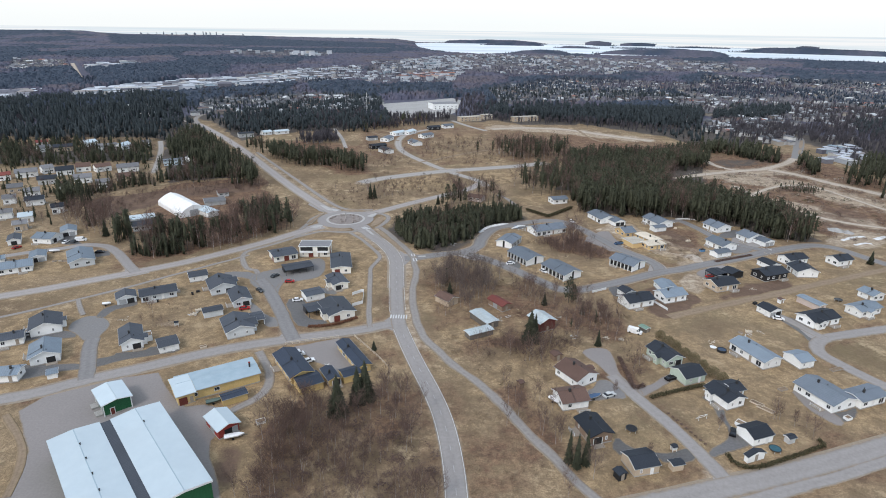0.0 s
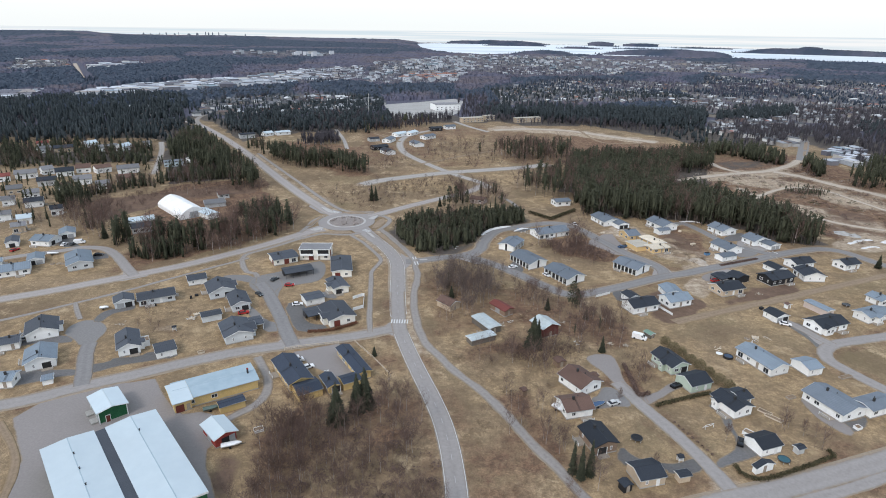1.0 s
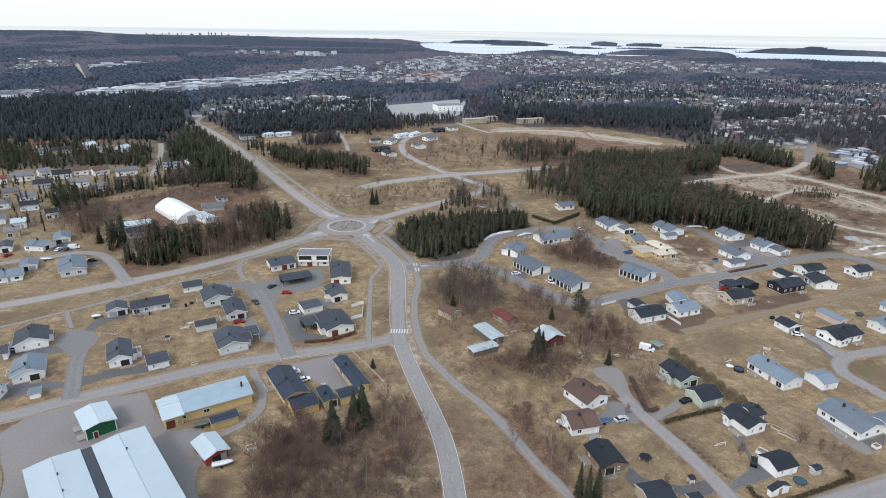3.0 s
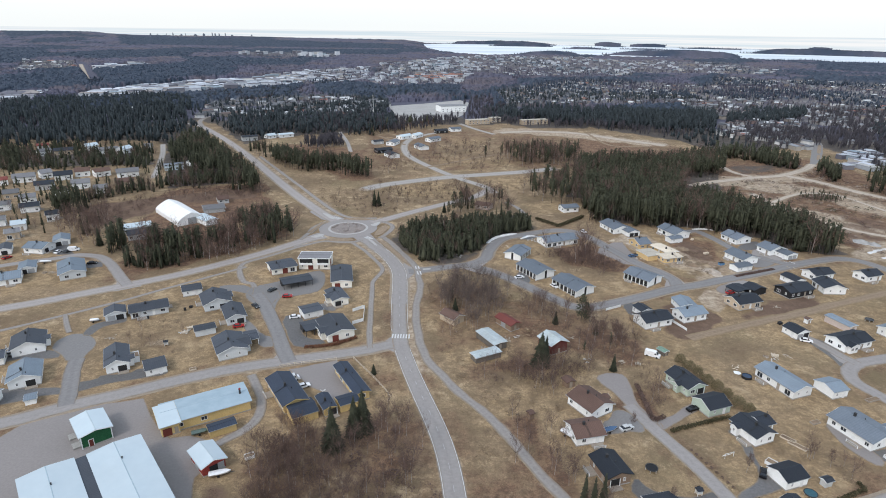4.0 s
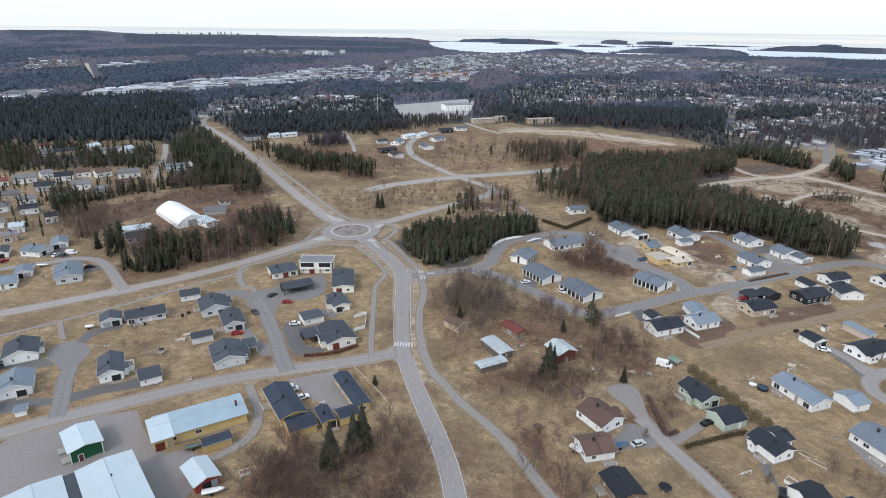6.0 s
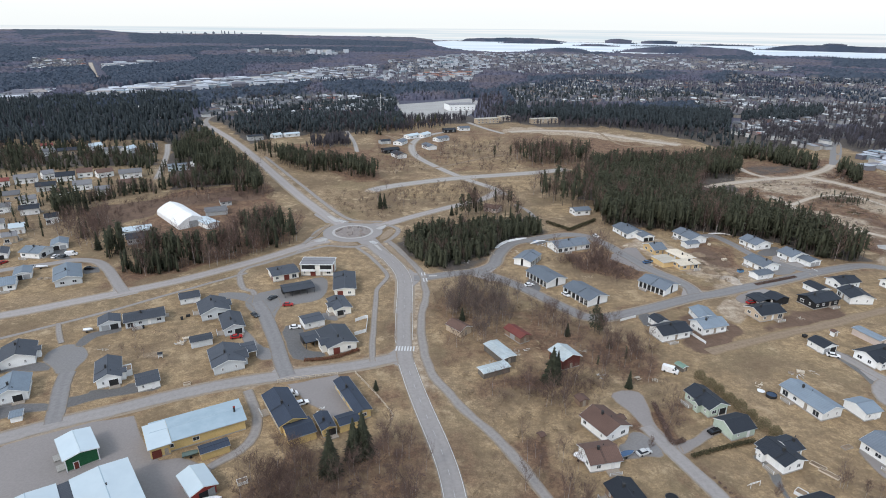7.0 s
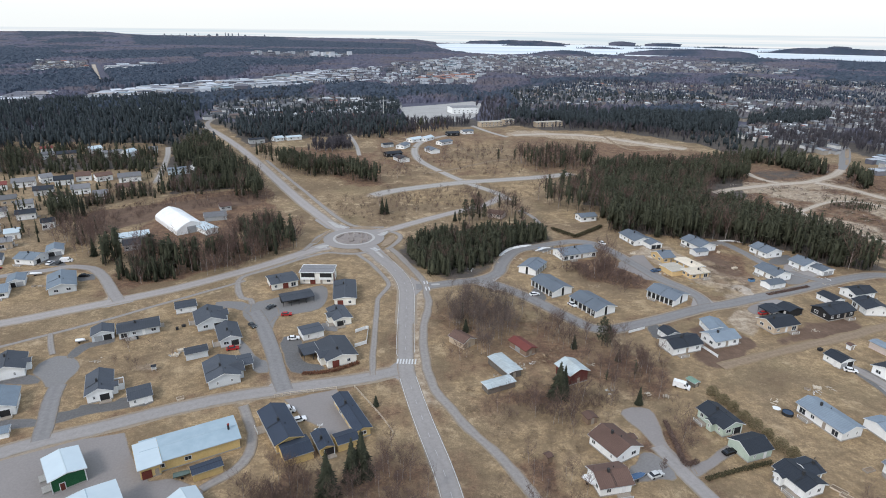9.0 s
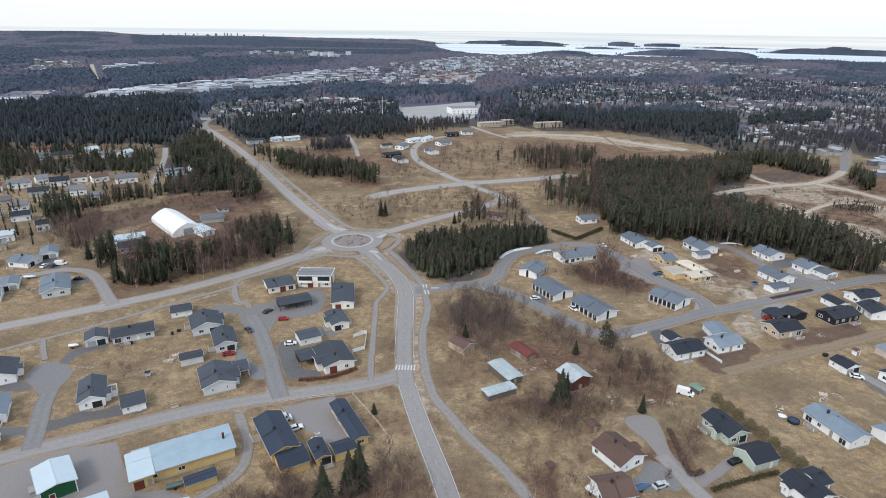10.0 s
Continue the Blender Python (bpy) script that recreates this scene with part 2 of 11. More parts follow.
M_GREYTWIG = surface("grey_brown_twigs", (0.1, 0.077, 0.07), (0.17, 0.132, 0.118), 0.4, 0.05, 0.95, bump=0.0, spread=0.25, local=False, island=True)
# Next four: blue distance haze put into twig and needle colours.
M_FARTWIG = surface("haze_blue_twigs", (0.07, 0.071, 0.105), (0.102, 0.101, 0.14), 0.05, 0.006, 0.95, bump=0.0, spread=0.15, local=False, island=True)
M_MIDTWIG = surface("hazed_twigs", (0.066, 0.063, 0.076), (0.1, 0.093, 0.106), 0.2, 0.02, 0.95, bump=0.0, spread=0.25, local=False, island=True)
M_FARNEEDLE = surface("haze_blue_needles", (0.038, 0.051, 0.072), (0.054, 0.07, 0.098), 0.05, 0.006, 0.95, bump=0.0, spread=0.12, local=False, island=True)
M_HAZEPINE = surface("hazed_needles", (0.034, 0.044, 0.05), (0.05, 0.062, 0.069), 0.4, 0.02, 0.9, bump=0.0, spread=0.09, local=False, island=True)
M_HEDGE = surface("hedge_leaves", (0.045, 0.042, 0.022), (0.09, 0.078, 0.044), 1.5, 0.3, 0.9, bump=0.0, spread=0.3, local=False, island=True)
M_BUSH = surface("budding_bush", (0.125, 0.1, 0.054), (0.205, 0.163, 0.094), 1.5, 0.3, 0.9, bump=0.0, spread=0.3, local=False, island=True)
M_RUBBER = surface("tyre", (0.015, 0.015, 0.016), (0.025, 0.025, 0.026), 6, 1, 0.85)


def island_ramp(name, stops, rough=0.8):
    m, nt, b = nodes_of(name, rough)
    g = nt.nodes.new("ShaderNodeNewGeometry")
    r = nt.nodes.new("ShaderNodeValToRGB")
    r.color_ramp.interpolation = "CONSTANT"
    e = r.color_ramp.elements
    e[0].position, e[0].color = 0.0, (*stops[0][1], 1)
    e[1].position, e[1].color = stops[1][0], (*stops[1][1], 1)
    for p, c in stops[2:]:
        e.new(p).color = (*c, 1)
    nt.links.new(g.outputs["Random Per Island"], r.inputs["Fac"])
    v = noise_fac(nt, g.outputs["Position"], 0.3)
    nt.links.new(mix(nt, maths(nt, "MULTIPLY", v, 0.25), r.outputs["Color"], (0.2, 0.2, 0.2)), b.inputs["Base Color"])
    return m


M_FARWALL = island_ramp("far_walls", [(0, (0.42, 0.42, 0.43)), (0.3, (0.27, 0.26, 0.26)), (0.55, (0.36, 0.33, 0.29)), (0.7, (0.22, 0.19, 0.17)), (0.86, (0.26, 0.17, 0.15)), (0.9, (0.7, 0.7, 0.7))])
# The paler steps put sky reflection on wet roofs into the colour.
M_FARROOF = island_ramp("far_roofs", [(0, (0.07, 0.075, 0.085)), (0.35, (0.13, 0.135, 0.15)), (0.55, (0.26, 0.275, 0.3)), (0.7, (0.12, 0.09, 0.085)), (0.84, (0.52, 0.54, 0.56)), (0.97, (0.26, 0.11, 0.09))])
M_TOWN = island_ramp("town_blocks", [(0, (0.39, 0.42, 0.47)), (0.25, (0.19, 0.19, 0.22)), (0.42, (0.55, 0.58, 0.64)), (0.68, (0.28, 0.25, 0.24)), (0.76, (0.23, 0.29, 0.34)), (0.84, (0.11, 0.11, 0.14)), (0.93, (0.47, 0.46, 0.45))])


# ---- mesh helpers ----
def mesh_object(name, verts, faces, mats, parent=None, label="", midx=None, smooth=False):
    me = bpy.data.meshes.new(name)
    me.from_pydata([tuple(v) for v in verts], [], [tuple(f) for f in faces])
    for m in mats if isinstance(mats, (list, tuple)) else [mats]:
        me.materials.append(m)
    if midx is not None:
        me.polygons.foreach_set("material_index", list(midx))
    if smooth:
        me.polygons.foreach_set("use_smooth", [True] * len(me.polygons))
    me.update()
    ob = new(name, me)
    if parent is not None:
        ob.parent = parent
    if label:
        ob["label"] = label
    return ob


def part(name, bm, material, parent, label=""):
    """One mesh object under a thing or under a part."""
    me = bpy.data.meshes.new(name)
    bm.to_mesh(me)
    bm.free()
    me.materials.append(material)
    ob = new(name, me)
    ob.parent = parent
    if label:
        ob["label"] = label
    return ob


def share(name, me, parent, m, label=""):
    ob = new(name, me)
    ob.parent = parent
    ob.matrix_basis = m
    if label:
        ob["label"] = label
    return ob


def box(bm, x0, x1, y0, y1, z0, z1, m=None):
    vs = [bm.verts.new((x, y, z)) for z in (z0, z1) for x, y in ((x0, y0), (x1, y0), (x1, y1), (x0, y1))]
    for f in ((3, 2, 1, 0), (4, 5, 6, 7), (0, 1, 5, 4), (1, 2, 6, 5), (2, 3, 7, 6), (3, 0, 4, 7)):
        bm.faces.new([vs[i] for i in f])
    if m is not None:
        bmesh.ops.transform(bm, matrix=m, verts=vs)
    return vs


def prism(bm, profile, x0, x1):
    """A profile in (y, z) pushed along x."""
    a = [bm.verts.new((x0, y, z)) for y, z in profile]
    b = [bm.verts.new((x1, y, z)) for y, z in profile]
    n = len(profile)
    bm.faces.new(a[::-1])
    bm.faces.new(b)
    for i in range(n):
        bm.faces.new((a[i], a[(i + 1) % n], b[(i + 1) % n], b[i]))


def tube(bm, a, b, r, r2=None, n=6):
    a, b = Vector(a), Vector(b)
    d = (b - a).normalized()
    u = d.orthogonal().normalized()
    w = d.cross(u)
    r2 = r if r2 is None else r2
    ra, rb = [], []
    for i in range(n):
        c = u * math.cos(2 * math.pi * i / n) + w * math.sin(2 * math.pi * i / n)
        ra.append(bm.verts.new(a + c * r))
        rb.append(bm.verts.new(b + c * r2))
    bm.faces.new(ra[::-1])
    bm.faces.new(rb)
    for i in range(n):
        bm.faces.new((ra[i], ra[(i + 1) % n], rb[(i + 1) % n], rb[i]))


def thing(name, x, y, a, label, category, group="", z=0.0):
    e = new(name)
    e.matrix_basis = pose(x, y, z, 0, 0, a)
    return tagged(e, label, category, group)


def spline(pts, step=4.0):
    """Points of a Catmull-Rom curve through pts."""
    P = [np.array(p, float) for p in pts]
    P = [2 * P[0] - P[1]] + P + [2 * P[-1] - P[-2]]
    out = []
    for i in range(1, len(P) - 2):
        p0, p1, p2, p3 = P[i - 1:i + 3]
        n = max(2, int(np.linalg.norm(p2 - p1) / step))
        for k in range(n):
            t = k / n
            out.append(0.5 * (2 * p1 + (p2 - p0) * t + (2 * p0 - 5 * p1 + 4 * p2 - p3) * t * t + (3 * p1 - p0 - 3 * p2 + p3) * t ** 3))
    out.append(P[-2])
    return np.array(out)


def inside(poly, x, y):
    """Which of the points lie in the polygon (numpy arrays)."""
    res = np.zeros(np.shape(x), bool)
    n = len(poly)
    for i in range(n):
        x1, y1 = poly[i]
        x2, y2 = poly[(i + 1) % n]
        if y1 == y2:
            continue
        cross = ((y1 > y) != (y2 > y)) & (x < (x2 - x1) * (y - y1) / (y2 - y1) + x1)
        res ^= cross
    return res


# ---- the ground: one sheet to the horizon, with its cover ----
def graded(lo, hi, step, reach, grow=1.12):
    mid = list(np.arange(lo, hi + 0.01, step))
    up, s, v = [], step, hi
    while v < reach:
        s *= grow
        v = min(v + s, reach)
        up.append(v)
    down, s, v = [], step, lo
    while v > -reach:
        s *= grow
        v = max(v - s, -reach)
        down.append(v)
    return np.array(down[::-1] + mid + up)


GX, GY = np.meshgrid(graded(-230, 240, 2.6, 4770, 1.07), graded(70, 470, 2.6, 4770, 1.05))
COVER = {k: np.zeros(GX.shape) for k in ("scrub", "sand", "floor", "soil")}
wob = np.array([noise.noise((x * 0.05, y * 0.05, 3.0)) for x, y in zip(GX.ravel(), GY.ravel())]).reshape(GX.shape)
wob2 = np.array([noise.noise((x * 0.05, y * 0.05, 9.0)) for x, y in zip(GX.ravel(), GY.ravel())]).reshape(GX.shape)
big = np.array([noise.noise((x * 0.016, y * 0.016, 5.0)) for x, y in zip(GX.ravel(), GY.ravel())]).reshape(GX.shape)
fine = np.array([noise.noise((x * 0.17, y * 0.17, 6.0)) for x, y in zip(GX.ravel(), GY.ravel())]).reshape(GX.shape)
HX, HY = GX + 6 * wob + 9 * big + 4 * fine, GY + 6 * wob2 - 9 * big + 4 * fine
CLEARINGS = []
CLEARINGS.append([(-142.6, 471.6), (-77.0, 567.0), (-57.3, 739.9), (69.6, 751.0), (148.4, 683.9), (108.2, 485.7), (71.7, 404.0), (36.6, 367.9), (-27.8, 347.0), (-82.2, 375.7)])
CLEARINGS.append([(108.2, 485.7), (250.0, 566.2), (388.5, 636.4), (355.8, 441.9), (258.2, 270.4), (118.9, 273.5), (74.2, 334.4)])
CLEARINGS.append([(-284.1, 366.7), (-235.3, 412.5), (-137.2, 452.3), (-119.3, 402.5), (-139.3, 348.2), (-205.2, 323.6)])
CLEARINGS.append([(-284.0, 320.5), (-176.5, 324.7), (-144.1, 258.0), (-213.2, 230.8)])
CLEARINGS.append([(-507.7, 604.2), (-289.2, 603.9), (-198.9, 414.3), (-238.5, 382.3), (-284.0, 320.5)])
CLEARINGS.append([(59.9, 718.3), (178.0, 728.2), (238.1, 660.4), (265.4, 590.0), (234.0, 514.9), (109.1, 490.0), (114.4, 585.7)])
CLEARINGS.append([(44.3, 410.3), (90.8, 420.5), (90.2, 404.9), (88.5, 360.1), (75.9, 343.3), (42.1, 349.9)])
CLEARINGS.append([(-145.7, 416.9), (-121.3, 410.1), (-79.8, 373.2), (-81.6, 339.2), (-113.9, 323.0), (-132.6, 343.9)])
CLEARINGS.append([(-109.2, 564.8), (-120.8, 662.7), (-93.7, 696.9), (-57.3, 739.9), (-49.7, 638.7), (-70.3, 556.3)])
CLEARINGS.append([(-321.7, 754.9), (-315.7, 776.0), (-237.1, 653.5), (-146.8, 503.8), (-129.1, 472.3), (-78.5, 375.9), (-84.4, 360.2), (-143.7, 430.4), (-201.6, 542.3)])
CLEARINGS.append([(-201.0, 618.2), (-175.0, 633.3), (-112.3, 661.0), (-72.0, 562.1), (-55.0, 456.7), (-78.4, 444.3), (-133.4, 482.1), (-186.9, 546.8)])
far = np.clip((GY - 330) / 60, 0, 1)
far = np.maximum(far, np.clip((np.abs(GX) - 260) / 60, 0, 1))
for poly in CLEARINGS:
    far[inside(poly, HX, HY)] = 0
COVER["floor"] = np.where(np.hypot(GX, GY) > 800, 2.0 * far, far)   # above 1: floor under far woods with haze in its colour


def zone(kind, amount, poly):
    COVER[kind][inside(poly, HX, HY)] = amount


zone('scrub', .6, [(-47.8, 102.0), (-49.6, 115.3), (-52.7, 134.7), (-53.3, 147.4), (-46.6, 162.2), (-32.7, 165.7), (-26.3, 147.9), (-33.5, 132.7), (-27.4, 102.2)])
zone('scrub', .45, [(-27.4, 102.2), (-33.5, 132.7), (-27.2, 153.5), (-18.5, 172.7), (-6.6, 163.0), (-0.6, 143.0), (1.6, 116.0), (0.9, 102.6)])
zone('scrub', .58, [(-10.5, 262.2), (6.0, 275.9), (24.9, 263.3), (46.0, 241.0), (64.8, 224.4), (74.6, 216.9), (70.2, 193.8), (57.4, 193.5), (39.1, 197.3), (13.6, 201.1), (-3.8, 203.0), (-9.1, 225.2)])
zone('scrub', .38, [(11.2, 196.7), (39.1, 197.3), (50.5, 181.4), (37.5, 163.8), (31.4, 148.9), (35.8, 136.1), (37.7, 116.5), (20.6, 143.3), (14.1, 173.4)])
zone('scrub', .9, [(68.7, 181.8), (69.0, 164.4), (60.6, 167.5), (62.6, 181.7)])
zone('scrub', .8, [(54.2, 313.5), (75.5, 324.1), (89.2, 300.9), (81.9, 283.9), (62.9, 291.4)])
zone('scrub', .7, [(-2.9, 357.8), (-13.2, 351.6), (-17.7, 355.7), (-15.5, 368.7), (-3.5, 372.0), (14.0, 366.0)])
zone('soil', .6, [(-12.0, 287.9), (-7.0, 291.2), (1.8, 291.7), (10.7, 294.5), (13.2, 292.8), (5.3, 290.2), (-3.3, 287.4)])
zone('scrub', 1, [(-185.0, 363.0), (-162.0, 385.0), (-125.0, 352.0), (-120.0, 318.0), (-150.0, 300.0), (-172.0, 312.0)])
zone('scrub', .36, [(-138.1, 471.8), (-77.0, 567.0), (-55.6, 717.3), (69.6, 751.0), (148.4, 683.9), (108.2, 485.7), (71.7, 404.0), (36.6, 367.9), (-27.8, 347.0), (-82.2, 375.7)])
zone('scrub', .34, [(-94.1, 396.2), (-94.3, 436.4), (-59.9, 434.7), (-22.0, 443.7), (22.1, 460.9), (21.0, 433.6), (-8.2, 407.8), (-51.7, 370.5), (-73.6, 369.5)])
zone('scrub', .5, [(-65.2, 475.9), (-69.0, 545.6), (-30.2, 510.8), (-9.8, 479.1), (-52.2, 442.1)])
zone('scrub', .75, [(-170.5, 606.9), (-140.2, 597.6), (-104.8, 600.5), (-72.0, 562.1), (-56.3, 458.3), (-73.9, 448.7), (-106.1, 502.0), (-153.6, 555.7)])
zone('scrub', .6, [(-27.1, 548.3), (42.0, 645.7), (121.8, 580.3), (107.7, 507.5), (38.5, 503.4), (-0.5, 490.1)])
zone('scrub', 1, [(-238.5, 382.3), (-138.9, 443.0), (-121.1, 394.9), (-122.1, 349.0), (-189.1, 399.2), (-204.6, 334.2)])
zone('scrub', .8, [(-118.4, 327.0), (-93.9, 362.3), (-85.9, 328.2), (-112.2, 289.6), (-149.2, 268.6), (-164.4, 287.8)])
zone('scrub', .6, [(-103.3, 671.8), (55.3, 749.8), (54.4, 646.6), (-21.8, 548.6), (-68.0, 497.1)])
zone('soil', .9, [(93.3, 217.4), (81.6, 224.9), (98.2, 245.5), (114.0, 239.9), (115.5, 225.8)])
zone('soil', .9, [(148.5, 253.4), (134.8, 246.6), (115.5, 225.8), (135.3, 231.8), (166.4, 247.5), (168.5, 260.7)])
zone('soil', .8, [(84.4, 251.5), (95.0, 251.8), (98.7, 239.5), (85.9, 239.1)])
zone('sand', .8, [(87.8, 335.0), (103.8, 344.4), (122.0, 336.3), (128.0, 297.9), (120.3, 285.1), (103.8, 288.6), (96.0, 315.0)])
zone('sand', .6, [(124.9, 297.8), (152.8, 298.8), (134.9, 277.7), (113.2, 273.3)])
zone('sand', .5, [(124.6, 273.6), (139.0, 274.1), (121.7, 246.2), (113.5, 259.0)])
zone('sand', .35, [(99.1, 233.6), (225.6, 276.8), (210.3, 255.2), (107.4, 217.7)])
zone('scrub', .6, [(58.9, 705.3), (144.9, 699.8), (225.6, 641.7), (271.3, 590.4), (318.4, 531.7), (298.8, 505.1), (234.0, 514.9), (109.1, 490.0), (113.3, 579.8), (54.5, 575.8)])
zone('sand', .9, [(52.5, 709.0), (119.3, 706.1), (226.8, 645.3), (215.6, 611.1), (137.2, 660.2), (57.0, 680.7)])
zone('scrub', 1, [(176.1, 450.4), (233.8, 526.6), (352.2, 572.8), (343.2, 424.6), (267.4, 321.3), (220.6, 319.6), (227.4, 411.3)])
zone('sand', .48, [(187.6, 469.8), (311.6, 519.5), (318.0, 408.0), (271.6, 342.1), (229.2, 357.5), (235.3, 435.9)])
zone('scrub', .75, [(239.7, 436.1), (297.0, 460.4), (318.0, 408.0), (284.0, 359.8), (240.1, 390.1)])
zone('sand', .5, [(239.9, 411.9), (268.0, 391.3), (279.7, 353.7), (253.1, 315.9), (229.6, 346.0)])
zone('soil', .7, [(267.1, 455.1), (297.1, 453.0), (274.0, 421.3), (241.5, 423.0)])
zone('floor', .62, [(233.8, 526.6), (340.7, 572.0), (311.6, 519.5), (244.2, 493.3)])
zone('soil', .6, [(256.0, 390.8), (288.4, 366.0), (260.2, 326.0), (220.2, 324.5)])
zone('scrub', .5, [(103.1, 182.5), (99.7, 198.7), (86.0, 202.8), (84.8, 182.2), (95.1, 164.9)])
zone('scrub', .4, [(110.6, 156.0), (111.1, 144.8), (100.1, 137.1), (99.3, 144.7)])
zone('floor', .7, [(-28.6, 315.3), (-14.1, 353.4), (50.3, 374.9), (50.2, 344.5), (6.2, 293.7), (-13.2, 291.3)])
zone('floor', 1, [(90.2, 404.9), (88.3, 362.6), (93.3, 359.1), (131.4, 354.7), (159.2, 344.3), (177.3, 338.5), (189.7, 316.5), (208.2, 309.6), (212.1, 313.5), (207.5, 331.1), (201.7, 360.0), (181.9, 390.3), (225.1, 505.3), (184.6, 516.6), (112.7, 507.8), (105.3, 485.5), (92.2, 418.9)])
zone('scrub', .6, [(-36.9, 191.4), (-24.9, 195.8), (-15.2, 180.0), (-26.6, 176.1)])
zone('scrub', .55, [(-131.6, 148.8), (-127.5, 150.2), (-110.3, 131.5), (-95.3, 114.7), (-107.7, 114.6)])
zone('soil', .7, [(-113.3, 131.4), (-109.4, 133.8), (-92.5, 114.8), (-99.4, 114.7)])
zone('scrub', .55, [(-3.8, 200.7), (11.2, 196.7), (19.3, 166.7), (4.6, 180.5)])
zone('scrub', .5, [(0.6, 176.7), (13.5, 163.3), (29.4, 136.0), (32.0, 116.5), (17.8, 116.3), (9.0, 143.1)])
zone('scrub', .5, [(-126.9, 227.5), (-109.0, 230.8), (-91.7, 198.7), (-106.7, 194.0)])
zone('soil', .5, [(-105.7, 222.6), (-96.0, 228.4), (-84.8, 203.3), (-91.7, 198.7)])
zone('scrub', .5, [(-202.1, 249.5), (-158.2, 264.7), (-149.4, 257.9), (-195.6, 240.2)])
zone('scrub', .45, [(86.6, 198.4), (108.4, 198.9), (104.5, 165.1), (92.6, 155.6), (89.4, 178.5)])
zone('scrub', .5, [(104.5, 165.1), (119.6, 147.7), (131.0, 142.6), (98.8, 134.7), (101.0, 144.7)])
zone('scrub', .5, [(49.2, 127.2), (72.0, 127.6), (67.9, 121.2), (46.3, 117.0)])
zone('scrub', .5, [(45.4, 381.4), (88.1, 351.8), (74.2, 334.4), (52.7, 350.3)])
zone('scrub', .5, [(20.3, 277.9), (47.4, 250.4), (40.5, 237.9), (21.7, 256.3)])
zone('sand', .7, [(207.8, 314.3), (228.9, 327.8), (260.2, 326.0), (258.8, 309.6), (221.7, 301.1)])
zone('sand', .5, [(-84.9, 389.4), (-66.9, 373.7), (-52.5, 377.0), (-63.0, 397.7)])
zone('sand', .45, [(-37.6, 477.5), (-0.5, 488.0), (38.5, 503.4), (-0.4, 467.5)])
zone('scrub', .45, [(3.6, 180.4), (10.2, 171.6), (29.0, 133.6), (37.7, 116.5), (7.8, 112.8), (6.5, 143.1)])
zone('scrub', .5, [(-17.9, 187.7), (-11.3, 180.1), (2.4, 143.0), (-2.7, 148.3)])
zone('sand', .55, [(130.2, 321.1), (148.0, 316.9), (144.7, 294.2), (121.9, 297.7)])
zone('scrub', .8, [(135.8, 336.8), (152.1, 327.0), (145.4, 302.9), (129.9, 311.5)])
zone('scrub', .4, [(-483.9, 574.1), (-282.2, 588.5), (-203.2, 422.3), (-242.4, 389.2), (-287.9, 325.6)])
zone('sand', .4, [(-91.0, 419.6), (-55.2, 398.0), (-31.2, 391.9), (-50.8, 364.1), (-74.3, 373.4)])
zone('scrub', .45, [(-18.2, 135.2), (-5.7, 140.3), (-2.2, 126.5), (-13.8, 122.1)])
zone('sand', .42, [(-403.1, 468.6), (-240.8, 487.1), (-203.6, 416.7), (-244.8, 393.1), (-311.2, 352.9)])
zone('floor', .75, [(-470.7, 557.3), (-272.0, 553.9), (-246.2, 497.8), (-404.3, 473.1)])
zone('scrub', 1, [(-202.5, 420.6), (-136.2, 448.6), (-117.3, 395.1), (-170.6, 382.6), (-211.8, 367.3)])
zone('soil', .8, [(-234.5, 385.3), (-194.4, 411.3), (-142.6, 441.0), (-125.7, 411.5), (-147.4, 392.3), (-181.8, 382.1), (-183.9, 355.9), (-194.7, 334.6), (-209.9, 345.3)])
zone('sand', .46, [(174.8, 446.7), (217.9, 487.7), (318.4, 531.7), (337.2, 416.5), (260.2, 311.5), (224.1, 314.9), (221.9, 357.2), (210.7, 410.5)])
zone('scrub', .75, [(20.6, 160.3), (33.5, 162.1), (38.9, 143.6), (40.1, 127.1), (43.3, 116.6), (38.5, 120.4), (29.3, 135.5)])
zone('sand', .9, [(222.0, 400.6), (241.6, 392.9), (250.1, 374.5), (271.6, 342.1), (263.9, 331.2), (236.6, 357.8), (213.4, 383.4)])
zone('sand', .8, [(223.0, 456.5), (265.9, 470.1), (283.4, 452.3), (294.6, 414.5), (305.4, 390.2), (296.7, 377.8), (275.7, 397.3), (261.5, 428.8), (237.0, 439.4)])
zone('sand', .75, [(214.7, 491.7), (245.2, 485.0), (291.3, 500.3), (289.2, 487.5), (234.0, 460.8), (195.6, 455.1)])
zone('sand', .85, [(237.3, 338.6), (259.5, 324.9), (243.2, 301.9), (224.0, 304.8)])
zone('scrub', .6, [(-136.5, 394.2), (-118.4, 399.5), (-91.8, 368.7), (-93.1, 344.4), (-113.6, 332.4)])
zone('sand', 1.0, [(111.0, 259.3), (119.4, 264.6), (125.2, 260.1), (124.3, 250.8), (116.0, 240.1), (114.8, 230.6), (111.9, 241.5), (109.6, 251.8)])
zone('soil', 1.0, [(86.6, 250.9), (94.1, 253.1), (97.3, 245.8), (95.1, 235.7), (109.5, 239.7), (116.3, 230.7), (105.1, 222.8), (96.9, 224.5), (91.1, 229.3)])
zone('soil', 0.85, [(141.0, 257.1), (151.2, 254.0), (167.5, 264.3), (168.3, 253.2), (145.5, 244.1), (138.6, 249.4)])
zone('scrub', 0.95, [(126.7, 321.6), (142.9, 332.3), (150.2, 314.5), (142.5, 297.8), (130.3, 287.9), (128.3, 296.9), (122.2, 304.2)])
